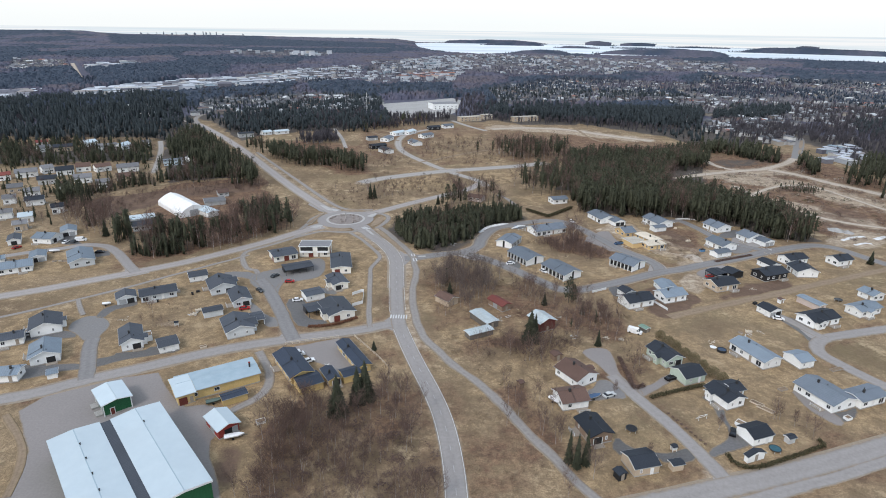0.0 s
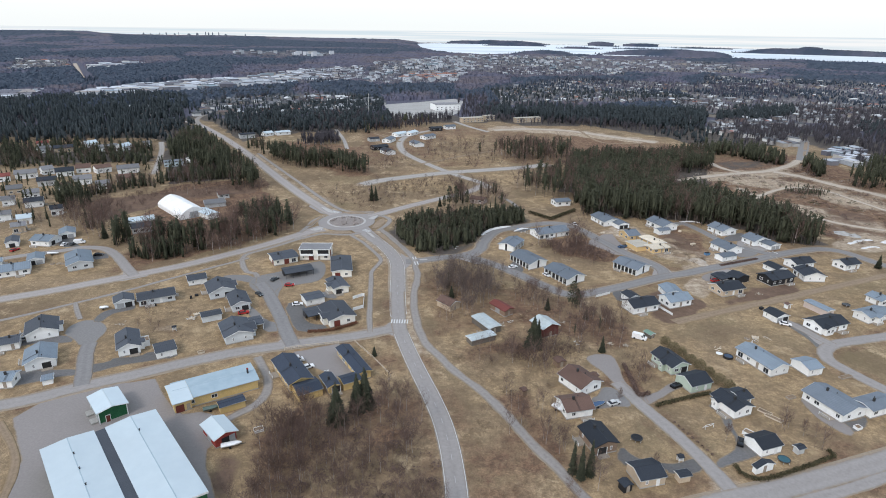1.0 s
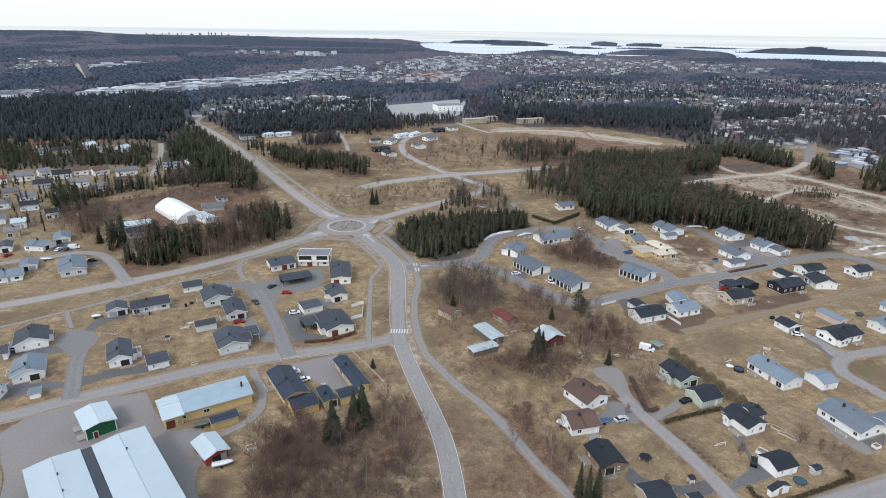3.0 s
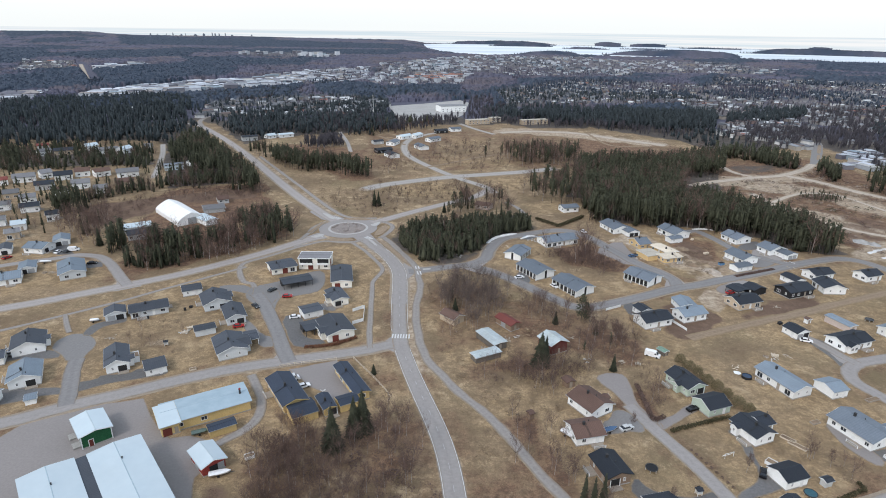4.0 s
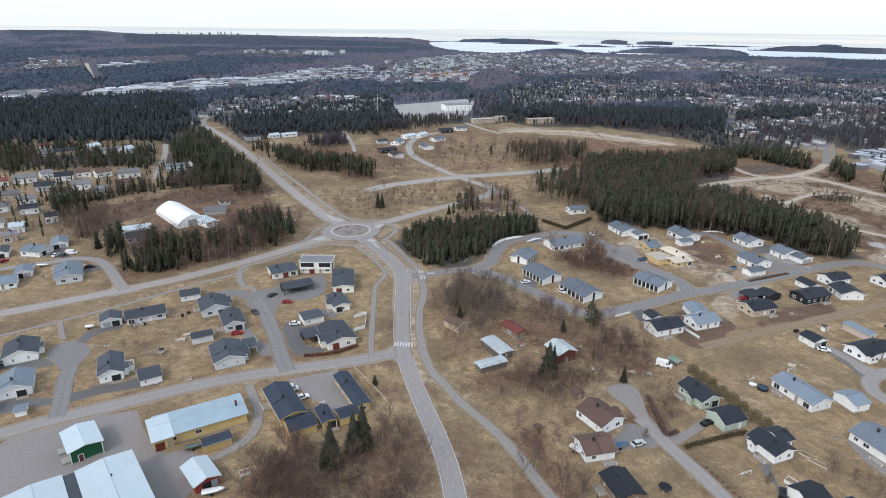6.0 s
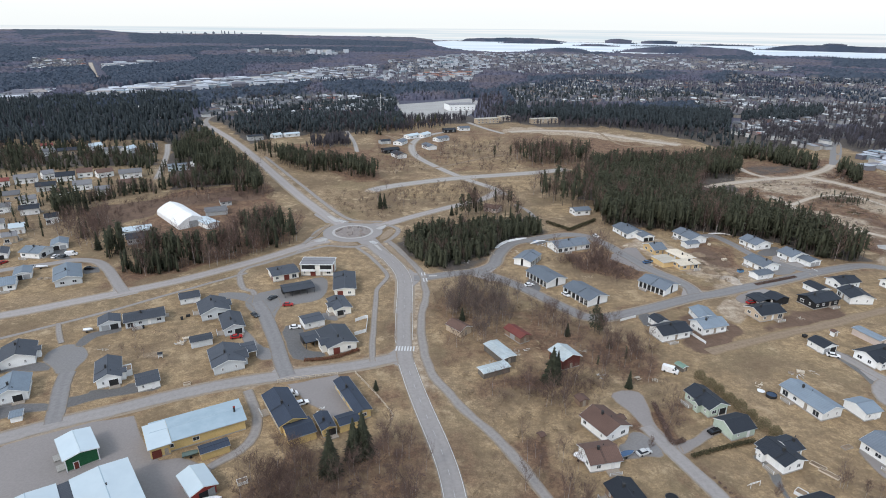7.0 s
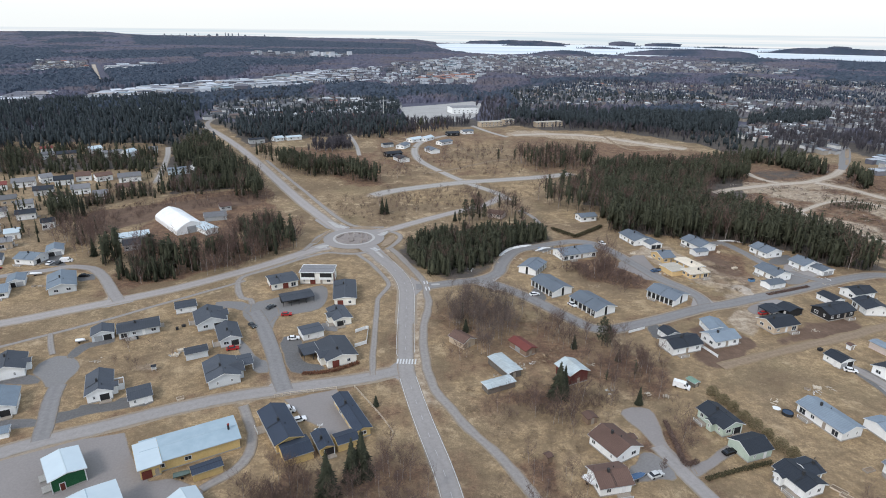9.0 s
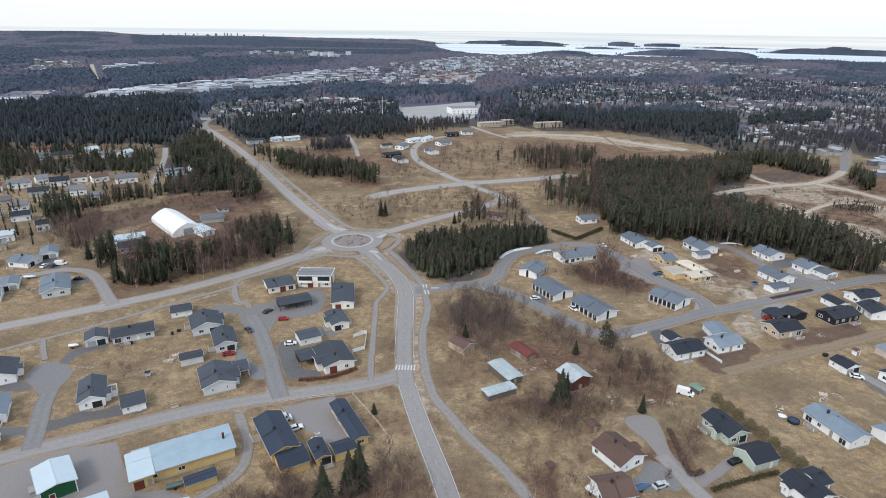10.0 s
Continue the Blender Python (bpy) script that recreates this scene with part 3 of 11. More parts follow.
zone('soil', .8, [(129.4, 322.5), (142.5, 327.4), (142.5, 313.3), (144.4, 306.3), (134.2, 299.0), (127.3, 307.6)])
zone('sand', 0.6, [(107.4, 288.4), (124.3, 309.7), (126.2, 291.9), (138.6, 281.0), (127.0, 276.0), (118.6, 271.3), (111.9, 277.3)])
zone('scrub', 0.6, [(-58.2, 146.1), (-52.4, 152.6), (-46.1, 159.6), (-36.8, 163.5), (-27.5, 156.7), (-16.0, 174.8), (-12.3, 160.6), (-5.4, 147.7), (-10.3, 136.2), (-54.2, 134.9)])
zone('soil', .75, [(-64.0, 141.0), (-56.0, 140.0), (-50.0, 131.0), (-50.0, 116.0), (-58.0, 118.0), (-63.0, 131.0)])
zone('soil', 0.6, [(-37.8, 153.1), (-26.1, 155.1), (-18.6, 147.3), (-20.4, 138.6), (-34.3, 138.2)])
zone('scrub', 0.8, [(30.2, 219.9), (38.3, 229.7), (50.1, 219.1), (47.2, 207.5), (36.3, 215.6)])
zone('scrub', 0.7, [(52.6, 231.9), (74.5, 214.1), (70.3, 197.8), (51.0, 202.3)])
zone('scrub', 0.8, [(10.4, 186.2), (13.9, 192.2), (33.7, 196.5), (41.1, 193.1), (34.9, 187.0), (15.4, 184.1)])
zone('sand', 0.6, [(-119.3, 209.6), (-107.0, 216.0), (-97.6, 213.3), (-94.0, 204.9), (-101.2, 201.9), (-112.2, 204.2)])
zone('soil', 0.7, [(-114.3, 206.9), (-107.2, 208.6), (-103.8, 204.5), (-110.1, 202.9)])
zone('scrub', 0.62, [(19.2, 140.1), (32.9, 156.1), (33.7, 140.3), (33.1, 128.3), (26.5, 115.8), (12.0, 115.6), (11.7, 126.5)])
zone('scrub', 0.6, [(65.3, 188.6), (74.0, 187.7), (74.9, 175.9), (67.4, 167.9), (63.6, 170.6)])

zone('sand', 1.0, [(49.7, 717.3), (117.0, 715.5), (170.8, 686.2), (218.4, 642.8), (211.7, 622.2), (164.4, 659.4), (113.1, 690.2), (52.4, 699.8)])
zone('scrub', 0.6, [(52.0, 694.0), (112.2, 684.6), (162.8, 652.6), (209.3, 614.7), (199.0, 583.4), (125.9, 577.7), (74.2, 586.9), (49.3, 613.3)])
zone('scrub', 0.5, [(-11.7, 623.4), (49.8, 661.3), (47.9, 558.8), (63.3, 514.3), (29.9, 506.7), (-9.0, 509.0)])
zone('scrub', 0.9, [(138.2, 659.6), (186.1, 607.1), (198.7, 583.2), (142.9, 570.4), (127.2, 605.3)])


def soften(a):
    b = a.copy()
    b[1:-1, 1:-1] = (a[1:-1, 1:-1] * 2 + a[:-2, 1:-1] + a[2:, 1:-1] + a[1:-1, :-2] + a[1:-1, 2:]) / 6
    return b




def ground_material():
    m, nt, b = nodes_of("dry_spring_ground", 0.95, 0.0, 0.1)
    g = nt.nodes.new("ShaderNodeNewGeometry")
    pos = g.outputs["Position"]
    n1, n2, n3 = noise_fac(nt, pos, 0.018, 5, 0.6), noise_fac(nt, pos, 0.12, 6, 0.7), noise_fac(nt, pos, 0.9, 4, 0.7, 0.3, 0.7)
    n4 = noise_fac(nt, pos, 0.4, 5, 0.75, 0.44, 0.58)
    n5 = noise_fac(nt, pos, 0.05, 6, 0.7, 0.5, 0.62)
    n6 = noise_fac(nt, pos, 1.2, 4, 0.75, 0.4, 0.6)
    n7 = noise_fac(nt, pos, 0.16, 7, 0.72, 0.40, 0.62)
    n8 = noise_fac(nt, pos, 0.03, 6, 0.65, 0.42, 0.60)
    n9 = noise_fac(nt, pos, 2.6, 3, 0.7, 0.38, 0.62)
    grass = mix(nt, n8, (0.6, 0.436, 0.27), (0.195, 0.132, 0.086))
    grass = mix(nt, maths(nt, "MULTIPLY", n7, 0.6), grass, (0.175, 0.118, 0.075))
    grass = mix(nt, maths(nt, "MULTIPLY", n1, 0.45), grass, (0.21, 0.15, 0.096))
    grass = mix(nt, maths(nt, "MULTIPLY", n3, 0.3), grass, (0.45, 0.35, 0.23))
    grass = mix(nt, maths(nt, "MULTIPLY", n4, 0.42), grass, (0.15, 0.108, 0.072))
    grass = mix(nt, maths(nt, "MULTIPLY", n5, 0.42), grass, (0.165, 0.125, 0.078))
    grass = mix(nt, maths(nt, "MULTIPLY", n6, 0.5), grass, (0.155, 0.112, 0.072))
    grass = mix(nt, maths(nt, "MULTIPLY", n9, 0.5), grass, (0.15, 0.108, 0.07))
    n10 = noise_fac(nt, pos, 0.022, 4, 0.55, 0.52, 0.66)
    n11 = noise_fac(nt, pos, 0.07, 7, 0.75, 0.55, 0.64)
    grass = mix(nt, maths(nt, "MULTIPLY", n10, 0.22), grass, (0.2, 0.175, 0.092))
    grass = mix(nt, maths(nt, "MULTIPLY", n11, 0.7), grass, (0.5, 0.385, 0.25))
    la = nt.nodes.new("ShaderNodeVertexColor")
    la.layer_name = "lawn"
    mown = mix(nt, n7, (0.66, 0.472, 0.268), (0.225, 0.155, 0.092))
    mown = mix(nt, maths(nt, "MULTIPLY", n5, 0.55), mown, (0.21, 0.155, 0.1))
    mown = mix(nt, maths(nt, "MULTIPLY", n3, 0.35), mown, (0.41, 0.315, 0.2))
    mown = mix(nt, maths(nt, "MULTIPLY", n6, 0.45), mown, (0.2, 0.14, 0.084))
    mown = mix(nt, maths(nt, "MULTIPLY", n9, 0.35), mown, (0.2, 0.14, 0.085))
    mown = mix(nt, maths(nt, "MULTIPLY", n4, 0.45), mown, (0.17, 0.118, 0.074))
    lawn_fac = nt.nodes.new("ShaderNodeMapRange")
    lawn_fac.inputs["From Min"].default_value, lawn_fac.inputs["From Max"].default_value = 0.25, 0.75
    nt.links.new(maths(nt, "ADD", maths(nt, "MULTIPLY", la.outputs["Color"], 0.75), maths(nt, "MULTIPLY", maths(nt, "SUBTRACT", n2, 0.5), 0.5)), lawn_fac.inputs["Value"])
    grass = mix(nt, maths(nt, "MULTIPLY", lawn_fac.outputs["Result"], 0.6), grass, mown)
    scrub = mix(nt, n7, (0.2, 0.117, 0.08), (0.38, 0.242, 0.15))
    scrub = mix(nt, maths(nt, "MULTIPLY", n6, 0.45), scrub, (0.10, 0.066, 0.048))
    scrub = mix(nt, maths(nt, "MULTIPLY", n4, 0.5), scrub, (0.088, 0.06, 0.045))
    scrub = mix(nt, maths(nt, "MULTIPLY", n9, 0.45), scrub, (0.08, 0.055, 0.042))
    sand = mix(nt, n7, (0.46, 0.375, 0.285), (0.27, 0.195, 0.13))
    sand = mix(nt, maths(nt, "MULTIPLY", n3, 0.5), sand, (0.54, 0.47, 0.385))
    sand = mix(nt, maths(nt, "MULTIPLY", n4, 0.6), sand, (0.2, 0.14, 0.095))
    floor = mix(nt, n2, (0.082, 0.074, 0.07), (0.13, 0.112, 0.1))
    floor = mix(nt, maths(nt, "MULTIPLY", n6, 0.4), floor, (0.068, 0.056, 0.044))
    soil = mix(nt, n7, (0.14, 0.092, 0.068), (0.2, 0.134, 0.098))
    soil = mix(nt, maths(nt, "MULTIPLY", n3, 0.4), soil, (0.095, 0.07, 0.055))
    # Bluish floor for ground past 800 m: distance haze painted in.
    hazed_floor = mix(nt, n2, (0.077, 0.078, 0.107), (0.112, 0.111, 0.145))
    at = nt.nodes.new("ShaderNodeVertexColor")
    at.layer_name = "cover"
    sep = nt.nodes.new("ShaderNodeSeparateColor")
    nt.links.new(at.outputs["Color"], sep.inputs["Color"])
    col = grass
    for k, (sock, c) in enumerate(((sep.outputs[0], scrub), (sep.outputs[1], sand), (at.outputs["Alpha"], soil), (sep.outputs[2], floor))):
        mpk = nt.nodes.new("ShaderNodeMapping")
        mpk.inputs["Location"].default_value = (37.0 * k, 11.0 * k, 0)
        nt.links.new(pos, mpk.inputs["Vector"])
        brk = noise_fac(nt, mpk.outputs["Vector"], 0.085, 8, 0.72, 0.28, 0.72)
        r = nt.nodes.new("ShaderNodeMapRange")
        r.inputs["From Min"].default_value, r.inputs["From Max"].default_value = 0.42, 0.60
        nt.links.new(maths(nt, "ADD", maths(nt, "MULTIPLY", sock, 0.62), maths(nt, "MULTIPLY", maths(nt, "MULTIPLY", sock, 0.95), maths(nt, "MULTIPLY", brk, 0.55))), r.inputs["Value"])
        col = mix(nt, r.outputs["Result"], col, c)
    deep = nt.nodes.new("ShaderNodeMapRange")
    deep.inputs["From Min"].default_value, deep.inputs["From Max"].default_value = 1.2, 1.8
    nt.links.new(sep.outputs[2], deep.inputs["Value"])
    col = mix(nt, deep.outputs["Result"], col, hazed_floor)
    nt.links.new(col, b.inputs["Base Color"])
    bp = nt.nodes.new("ShaderNodeBump")
    bp.inputs["Strength"].default_value, bp.inputs["Distance"].default_value = 0.6, 0.35
    nt.links.new(maths(nt, "ADD", maths(nt, "MULTIPLY", n6, 0.4), maths(nt, "MULTIPLY", n4, 0.6)), bp.inputs["Height"])
    nt.links.new(bp.outputs["Normal"], b.inputs["Normal"])
    return m


def build_ground():
    ny, nx = GX.shape
    V = np.stack([GX.ravel(), GY.ravel(), np.zeros(GX.size)], 1)
    idx = np.arange(nx * ny).reshape(ny, nx)
    F = np.stack([idx[:-1, :-1], idx[:-1, 1:], idx[1:, 1:], idx[1:, :-1]], -1).reshape(-1, 4)
    me = bpy.data.meshes.new("ground")
    me.vertices.add(len(V))
    me.vertices.foreach_set("co", V.ravel())
    me.loops.add(F.size)
    me.loops.foreach_set("vertex_index", F.ravel().astype(np.int32))
    me.polygons.add(len(F))
    me.polygons.foreach_set("loop_start", np.arange(0, F.size, 4, dtype=np.int32))
    ca = me.color_attributes.new("cover", "FLOAT_COLOR", "POINT")
    C = np.stack([COVER[k].ravel() for k in ("scrub", "sand", "floor", "soil")], 1)
    ca.data.foreach_set("color", C.ravel().astype(np.float32))
    cl = me.color_attributes.new("lawn", "FLOAT_COLOR", "POINT")
    one = LAWN.ravel()
    cl.data.foreach_set("color", np.stack([one, one, one, one], 1).ravel().astype(np.float32))
    me.materials.append(ground_material())
    me.update()
    me.validate()
    tagged(new("ground", me), "dry tan spring grass, brown scrub and bare soil", "ground", kind="structure")


# ---- roads, paths and yards ----
KEEP_OFF = []      # x, y, radius where no tree stands
VERGE = []         # road centre points with half widths
layer = 0


def road_material(name, c1, c2, edge, tracks, reach):
    """A carriageway: grain, stains, polished wheel tracks, and edges broken up by blown sand and grass."""
    m, nt, b = nodes_of(name, 0.92, 0.0, 0.15)
    g = nt.nodes.new("ShaderNodeNewGeometry")
    uv = nt.nodes.new("ShaderNodeUVMap")
    uv.uv_map = "across"
    sp = nt.nodes.new("ShaderNodeSeparateXYZ")
    nt.links.new(uv.outputs["UV"], sp.inputs[0])
    a = maths(nt, "ABSOLUTE", maths(nt, "MULTIPLY_ADD", sp.outputs["X"], 2.0))
    a.node.inputs[0].links[0].from_node.inputs[2].default_value = -1.0
    pos = g.outputs["Position"]
    col = mix(nt, noise_fac(nt, pos, 0.9, 4, 0.7), c1, c2)
    col = mix(nt, maths(nt, "MULTIPLY", noise_fac(nt, pos, 0.06, 6, 0.7, 0.42, 0.66), 0.22), col, tuple(v * 0.8 for v in c1))
    tr = nt.nodes.new("ShaderNodeValToRGB")
    e = tr.color_ramp.elements
    e[0].position, e[0].color = 0.12, (0, 0, 0, 1)
    e[1].position, e[1].color = 0.38, (1, 1, 1, 1)
    e.new(0.62).color = (1, 1, 1, 1)
    e.new(0.8).color = (0, 0, 0, 1)
    nt.links.new(a, tr.inputs["Fac"])
    col = mix(nt, maths(nt, "MULTIPLY", tr.outputs["Color"], tracks), col, tuple(min(1.0, v * 1.35) for v in c2))
    rg = nt.nodes.new("ShaderNodeMapRange")
    rg.inputs["From Min"].default_value, rg.inputs["From Max"].default_value = 1.0 - reach, 1.0 + 0.4 * reach
    nz_ = noise_fac(nt, pos, 0.45, 6, 0.75, 0.25, 0.75)
    nt.links.new(maths(nt, "ADD", maths(nt, "MULTIPLY", a, 0.7), maths(nt, "MULTIPLY", maths(nt, "MULTIPLY", a, a), maths(nt, "MULTIPLY", nz_, 0.6))), rg.inputs["Value"])
    col = mix(nt, rg.outputs["Result"], col, mix(nt, noise_fac(nt, pos, 0.6), edge, tuple(v * 0.7 for v in edge)))
    nt.links.new(col, b.inputs["Base Color"])
    return m


ROAD_MATS = {
    "street": road_material("street_asphalt", (0.186, 0.177, 0.176), (0.232, 0.222, 0.22), (0.24, 0.19, 0.14), 0.14, 0.22),
    "asphalt": road_material("road_asphalt", (0.25, 0.23, 0.222), (0.3, 0.278, 0.268), (0.27, 0.21, 0.145), 0.10, 0.26),
    "gravel": road_material("road_gravel", (0.224, 0.204, 0.194), (0.29, 0.266, 0.251), (0.26, 0.195, 0.125), 0.10, 0.5),
    "worn": road_material("worn_road_asphalt", (0.292, 0.265, 0.253), (0.348, 0.318, 0.304), (0.29, 0.225, 0.155), 0.10, 0.26),
    "pale": road_material("road_pale_gravel", (0.29, 0.27, 0.255), (0.36, 0.338, 0.318), (0.28, 0.21, 0.14), 0.15, 0.5),
    "sand": road_material("road_sand", (0.34, 0.285, 0.23), (0.48, 0.415, 0.35), (0.26, 0.19, 0.13), 0.12, 0.6),
    "dirt": road_material("road_dirt", (0.2, 0.148, 0.105), (0.28, 0.21, 0.15), (0.27, 0.2, 0.125), 0.15, 0.7),
}


def strip(kind, name, width, mat, pts):
    """A road or path along a curve, slightly raised, with thickness and worn edges."""
    global layer
    layer += 1
    top = 0.04 + 0.0015 * layer
    C = spline(pts, 3.0)
    T = np.gradient(C, axis=0)
    T /= np.linalg.norm(T, axis=1)[:, None]
    N = np.stack([-T[:, 1], T[:, 0]], 1)
    V, F, UV = [], [], []
    h = width / 2
    soft = kind == "path" or mat in ("sand", "dirt")
    along = 0.0
    cols = (-1.0, -0.75, -0.4, 0.0, 0.4, 0.75, 1.0)
    for i, (c, n) in enumerate(zip(C, N)):
        if i:
            along += float(np.linalg.norm(C[i] - C[i - 1]))
        j = [(0.16 * width if soft else 0.22) * noise.noise((c[0] * 0.13, c[1] * 0.13, s)) for s in (1.0, 5.0)]
        row = [(-h - j[0] - 0.15, 0.0, -1.0)]
        row += [(h * q - (j[0] if q < 0 else -j[1]) * abs(q), top, q) for q in cols]
        row += [(h + j[1] + 0.15, 0.0, 1.0)]
        for o, z, q in row:
            V.append((c[0] + n[0] * o, c[1] + n[1] * o, z))
            UV.append((0.5 + 0.5 * q, along))
        if i:
            k9 = len(row)
            b = k9 * i
            F += [(b - k9 + k + 1, b - k9 + k, b + k, b + k + 1) for k in range(k9 - 1)]
        KEEP_OFF.append((c[0], c[1], width / 2 + 1.0))
        VERGE.append((c[0], c[1], width / 2, mat))
    ob = mesh_object(name, V, F, ROAD_MATS[mat])
    layer_uv = ob.data.uv_layers.new(name="across")
    li = np.zeros(len(ob.data.loops), np.int32)
    ob.data.loops.foreach_get("vertex_index", li)
    layer_uv.data.foreach_set("uv", np.array(UV, np.float32)[li].ravel())
    words = {"dirt": "rutted brown dirt", "tarmac": "dark tarmac", "street": "bluish grey asphalt", "asphalt": "weathered light grey asphalt", "gravel": "worn grey gravel and old asphalt", "sand": "pale sandy dirt", "pale": "pale grey gravel", "worn": "worn pale grey asphalt"}[mat]
    if kind == "road" and mat in ("asphalt", "worn", "street") and width > 5.9:
        shoulder(C, N, width)
    tagged(ob, f"{words} {'road' if kind == 'road' else 'footpath'} between dry grass verges", "road" if kind == "road" else "path", kind="structure")
    return C, N


def shoulder(C, N, width):
    """Pale gravel shoulders beside a road."""
    top = 0.03
    for sgn in (-1, 1):
        V, F = [], []
        for i, (c, n) in enumerate(zip(C, N)):
            w = 0.9 + 0.35 * noise.noise((c[0] * 0.1, c[1] * 0.1, sgn * 3.0))
            for o in (width / 2 - 0.1, width / 2 + w):
                V.append((c[0] + sgn * n[0] * o, c[1] + sgn * n[1] * o, top + 0.0002 * layer))
            if i:
                b = 2 * i
                F.append((b - 2, b - 1, b + 1, b) if sgn < 0 else (b - 1, b - 2, b, b + 1))
        tagged(mesh_object("road_shoulder", V, F, M_SHOULDER), "narrow pale gravel shoulder beside the asphalt", "shoulder", kind="structure")


def patch(name, mat, poly):
    """A flat yard with a slightly wavering rim."""
    if name not in ("junction", "works_yard", "courtyard", "school_yard", "works_ground"):
        for _ in range(1):      # round the corners
            n = len(poly)
            poly = [q for k in range(n) for q in ((0.75 * poly[k][0] + 0.25 * poly[(k + 1) % n][0], 0.75 * poly[k][1] + 0.25 * poly[(k + 1) % n][1]), (0.25 * poly[k][0] + 0.75 * poly[(k + 1) % n][0], 0.25 * poly[k][1] + 0.75 * poly[(k + 1) % n][1]))]
    global layer
    layer += 1
    top = 0.03 + 0.0015 * layer
    P = []
    n = len(poly)
    for i in range(n):
        a, b = np.array(poly[i]), np.array(poly[(i + 1) % n])
        k = max(2, int(np.linalg.norm(b - a) / 2.5))
        for s in range(k):
            p = a + (b - a) * s / k
            P.append(p + 0.5 * np.array([noise.noise((p[0] * 0.15, p[1] * 0.15, 2.0)), noise.noise((p[0] * 0.15, p[1] * 0.15, 7.0))]))
            KEEP_OFF.append((p[0], p[1], 2.0))
    A = np.array(P)
    area = 0.5 * float(np.sum(A[:, 0] * np.roll(A[:, 1], -1) - A[:, 1] * np.roll(A[:, 0], -1)))
    if area < 0:
        A = A[::-1]
    bm = bmesh.new()
    edge = bm.verts.layers.float_color.new("rim")
    vs = [bm.verts.new((p[0], p[1], top)) for p in A]
    lo = [bm.verts.new((p[0], p[1], 0.0)) for p in A]
    k = len(A)
    f = bm.faces.new(vs)
    f.normal_update()
    for i in range(k):
        bm.faces.new((vs[i], lo[i], lo[(i + 1) % k], vs[(i + 1) % k]))
    if name != "junction":      # a worn rim laid over the edge
        T = np.roll(A, -2, 0) - np.roll(A, 2, 0)
        T /= np.linalg.norm(T, axis=1)[:, None] + 1e-9
        Q = A + np.stack([-T[:, 1], T[:, 0]], 1) * 1.0
        out = [bm.verts.new((p[0], p[1], top + 0.004 + 0.0003 * (i % 5))) for i, p in enumerate(A)]
        inn = [bm.verts.new((p[0], p[1], top + 0.003 + 0.0003 * (i % 5))) for i, p in enumerate(Q)]
        for i in range(k):
            bm.faces.new((out[i], out[(i + 1) % k], inn[(i + 1) % k], inn[i]))
    else:
        out = []
    for v in bm.verts:
        v[edge] = (0, 0, 0, 1)
    for v in out:
        v[edge] = (1, 1, 1, 1)
    bmesh.ops.triangulate(bm, faces=[f], ngon_method="EAR_CLIP")
    me = bpy.data.meshes.new(name)
    bm.to_mesh(me)
    bm.free()
    me.materials.append(GROUND_MATS[mat])
    words = {"tarmac": "dark tarmac", "street": "bluish grey asphalt", "asphalt": "grey asphalt", "gravelgrey": "worn grey gravel", "sand": "pale sand", "sandgrey": "pale rubble"}[mat]
    tagged(new(name, me), f"{words} yard beside the houses", "yard", kind="structure")


patch('works_yard', 'gravelgrey', [(-44.5, 103.6), (-104.6, 102.9), (-111.8, 131.4), (-126.6, 149.4), (-121.8, 160.9), (-115.1, 166.7), (-103.5, 168.3), (-94.3, 171.3), (-92.3, 168.6), (-88.8, 164.0), (-82.2, 156.1), (-77.3, 152.8), (-72.2, 153.8), (-66.5, 151.9), (-62.5, 150.0), (-60.5, 144.5), (-64.0, 137.0), (-61.5, 130.0), (-56.5, 121.0), (-52.4, 112.3)])
patch('drive', 'tarmac', [(-121.5, 179.0), (-114.7, 181.5), (-115.0, 184.3), (-105.8, 185.2), (-104.3, 188.8), (-94.6, 189.1), (-92.6, 184.9), (-101.7, 182.3), (-111.5, 178.1), (-115.7, 174.7), (-118.3, 173.8)])
patch('drive', 'tarmac', [(-148.1, 174.9), (-134.3, 175.6), (-122.6, 176.8), (-120.0, 172.7), (-128.5, 170.7), (-132.1, 168.1), (-140.3, 164.6)])
patch('courtyard', 'gravelgrey', [(-53.1, 189.4), (-37.7, 196.4), (-27.9, 174.3), (-33.7, 171.7), (-38.2, 175.9), (-43.8, 179.4)])
patch('drive', 'tarmac', [(124.9, 153.3), (131.2, 156.3), (129.2, 152.0), (123.0, 147.7), (117.0, 149.0), (116.0, 153.2)])
patch('parking', 'asphalt', [(162.2, 312.7), (173.3, 322.7), (175.2, 313.1), (183.2, 304.2), (168.4, 299.3), (160.6, 299.0)])
patch('drive', 'tarmac', [(33.6, 332.9), (48.0, 341.0), (53.8, 333.7), (46.1, 325.0)])
patch('drive', 'tarmac', [(31.1, 270.7), (36.5, 282.4), (40.9, 271.0), (37.2, 263.6)])
patch('drive', 'gravelgrey', [(77.2, 309.6), (98.3, 330.1), (97.9, 310.3), (100.3, 297.0), (90.8, 289.9), (86.1, 300.8)])
patch('school_yard', 'sandgrey', [(-91.0, 914.4), (-42.0, 948.9), (16.4, 1002.9), (30.5, 972.3), (20.3, 836.1), (4.4, 784.9), (-59.5, 768.8), (-77.3, 838.2)])
patch('works_ground', 'sandgrey', [(-600.8, 962.2), (-620.8, 1049.0), (-578.4, 1173.8), (-531.4, 1271.7), (-447.1, 1375.5), (-365.4, 1572.9), (-300.0, 1368.5), (-367.2, 1192.8), (-438.8, 1093.4), (-503.7, 1017.4), (-543.8, 969.2)])
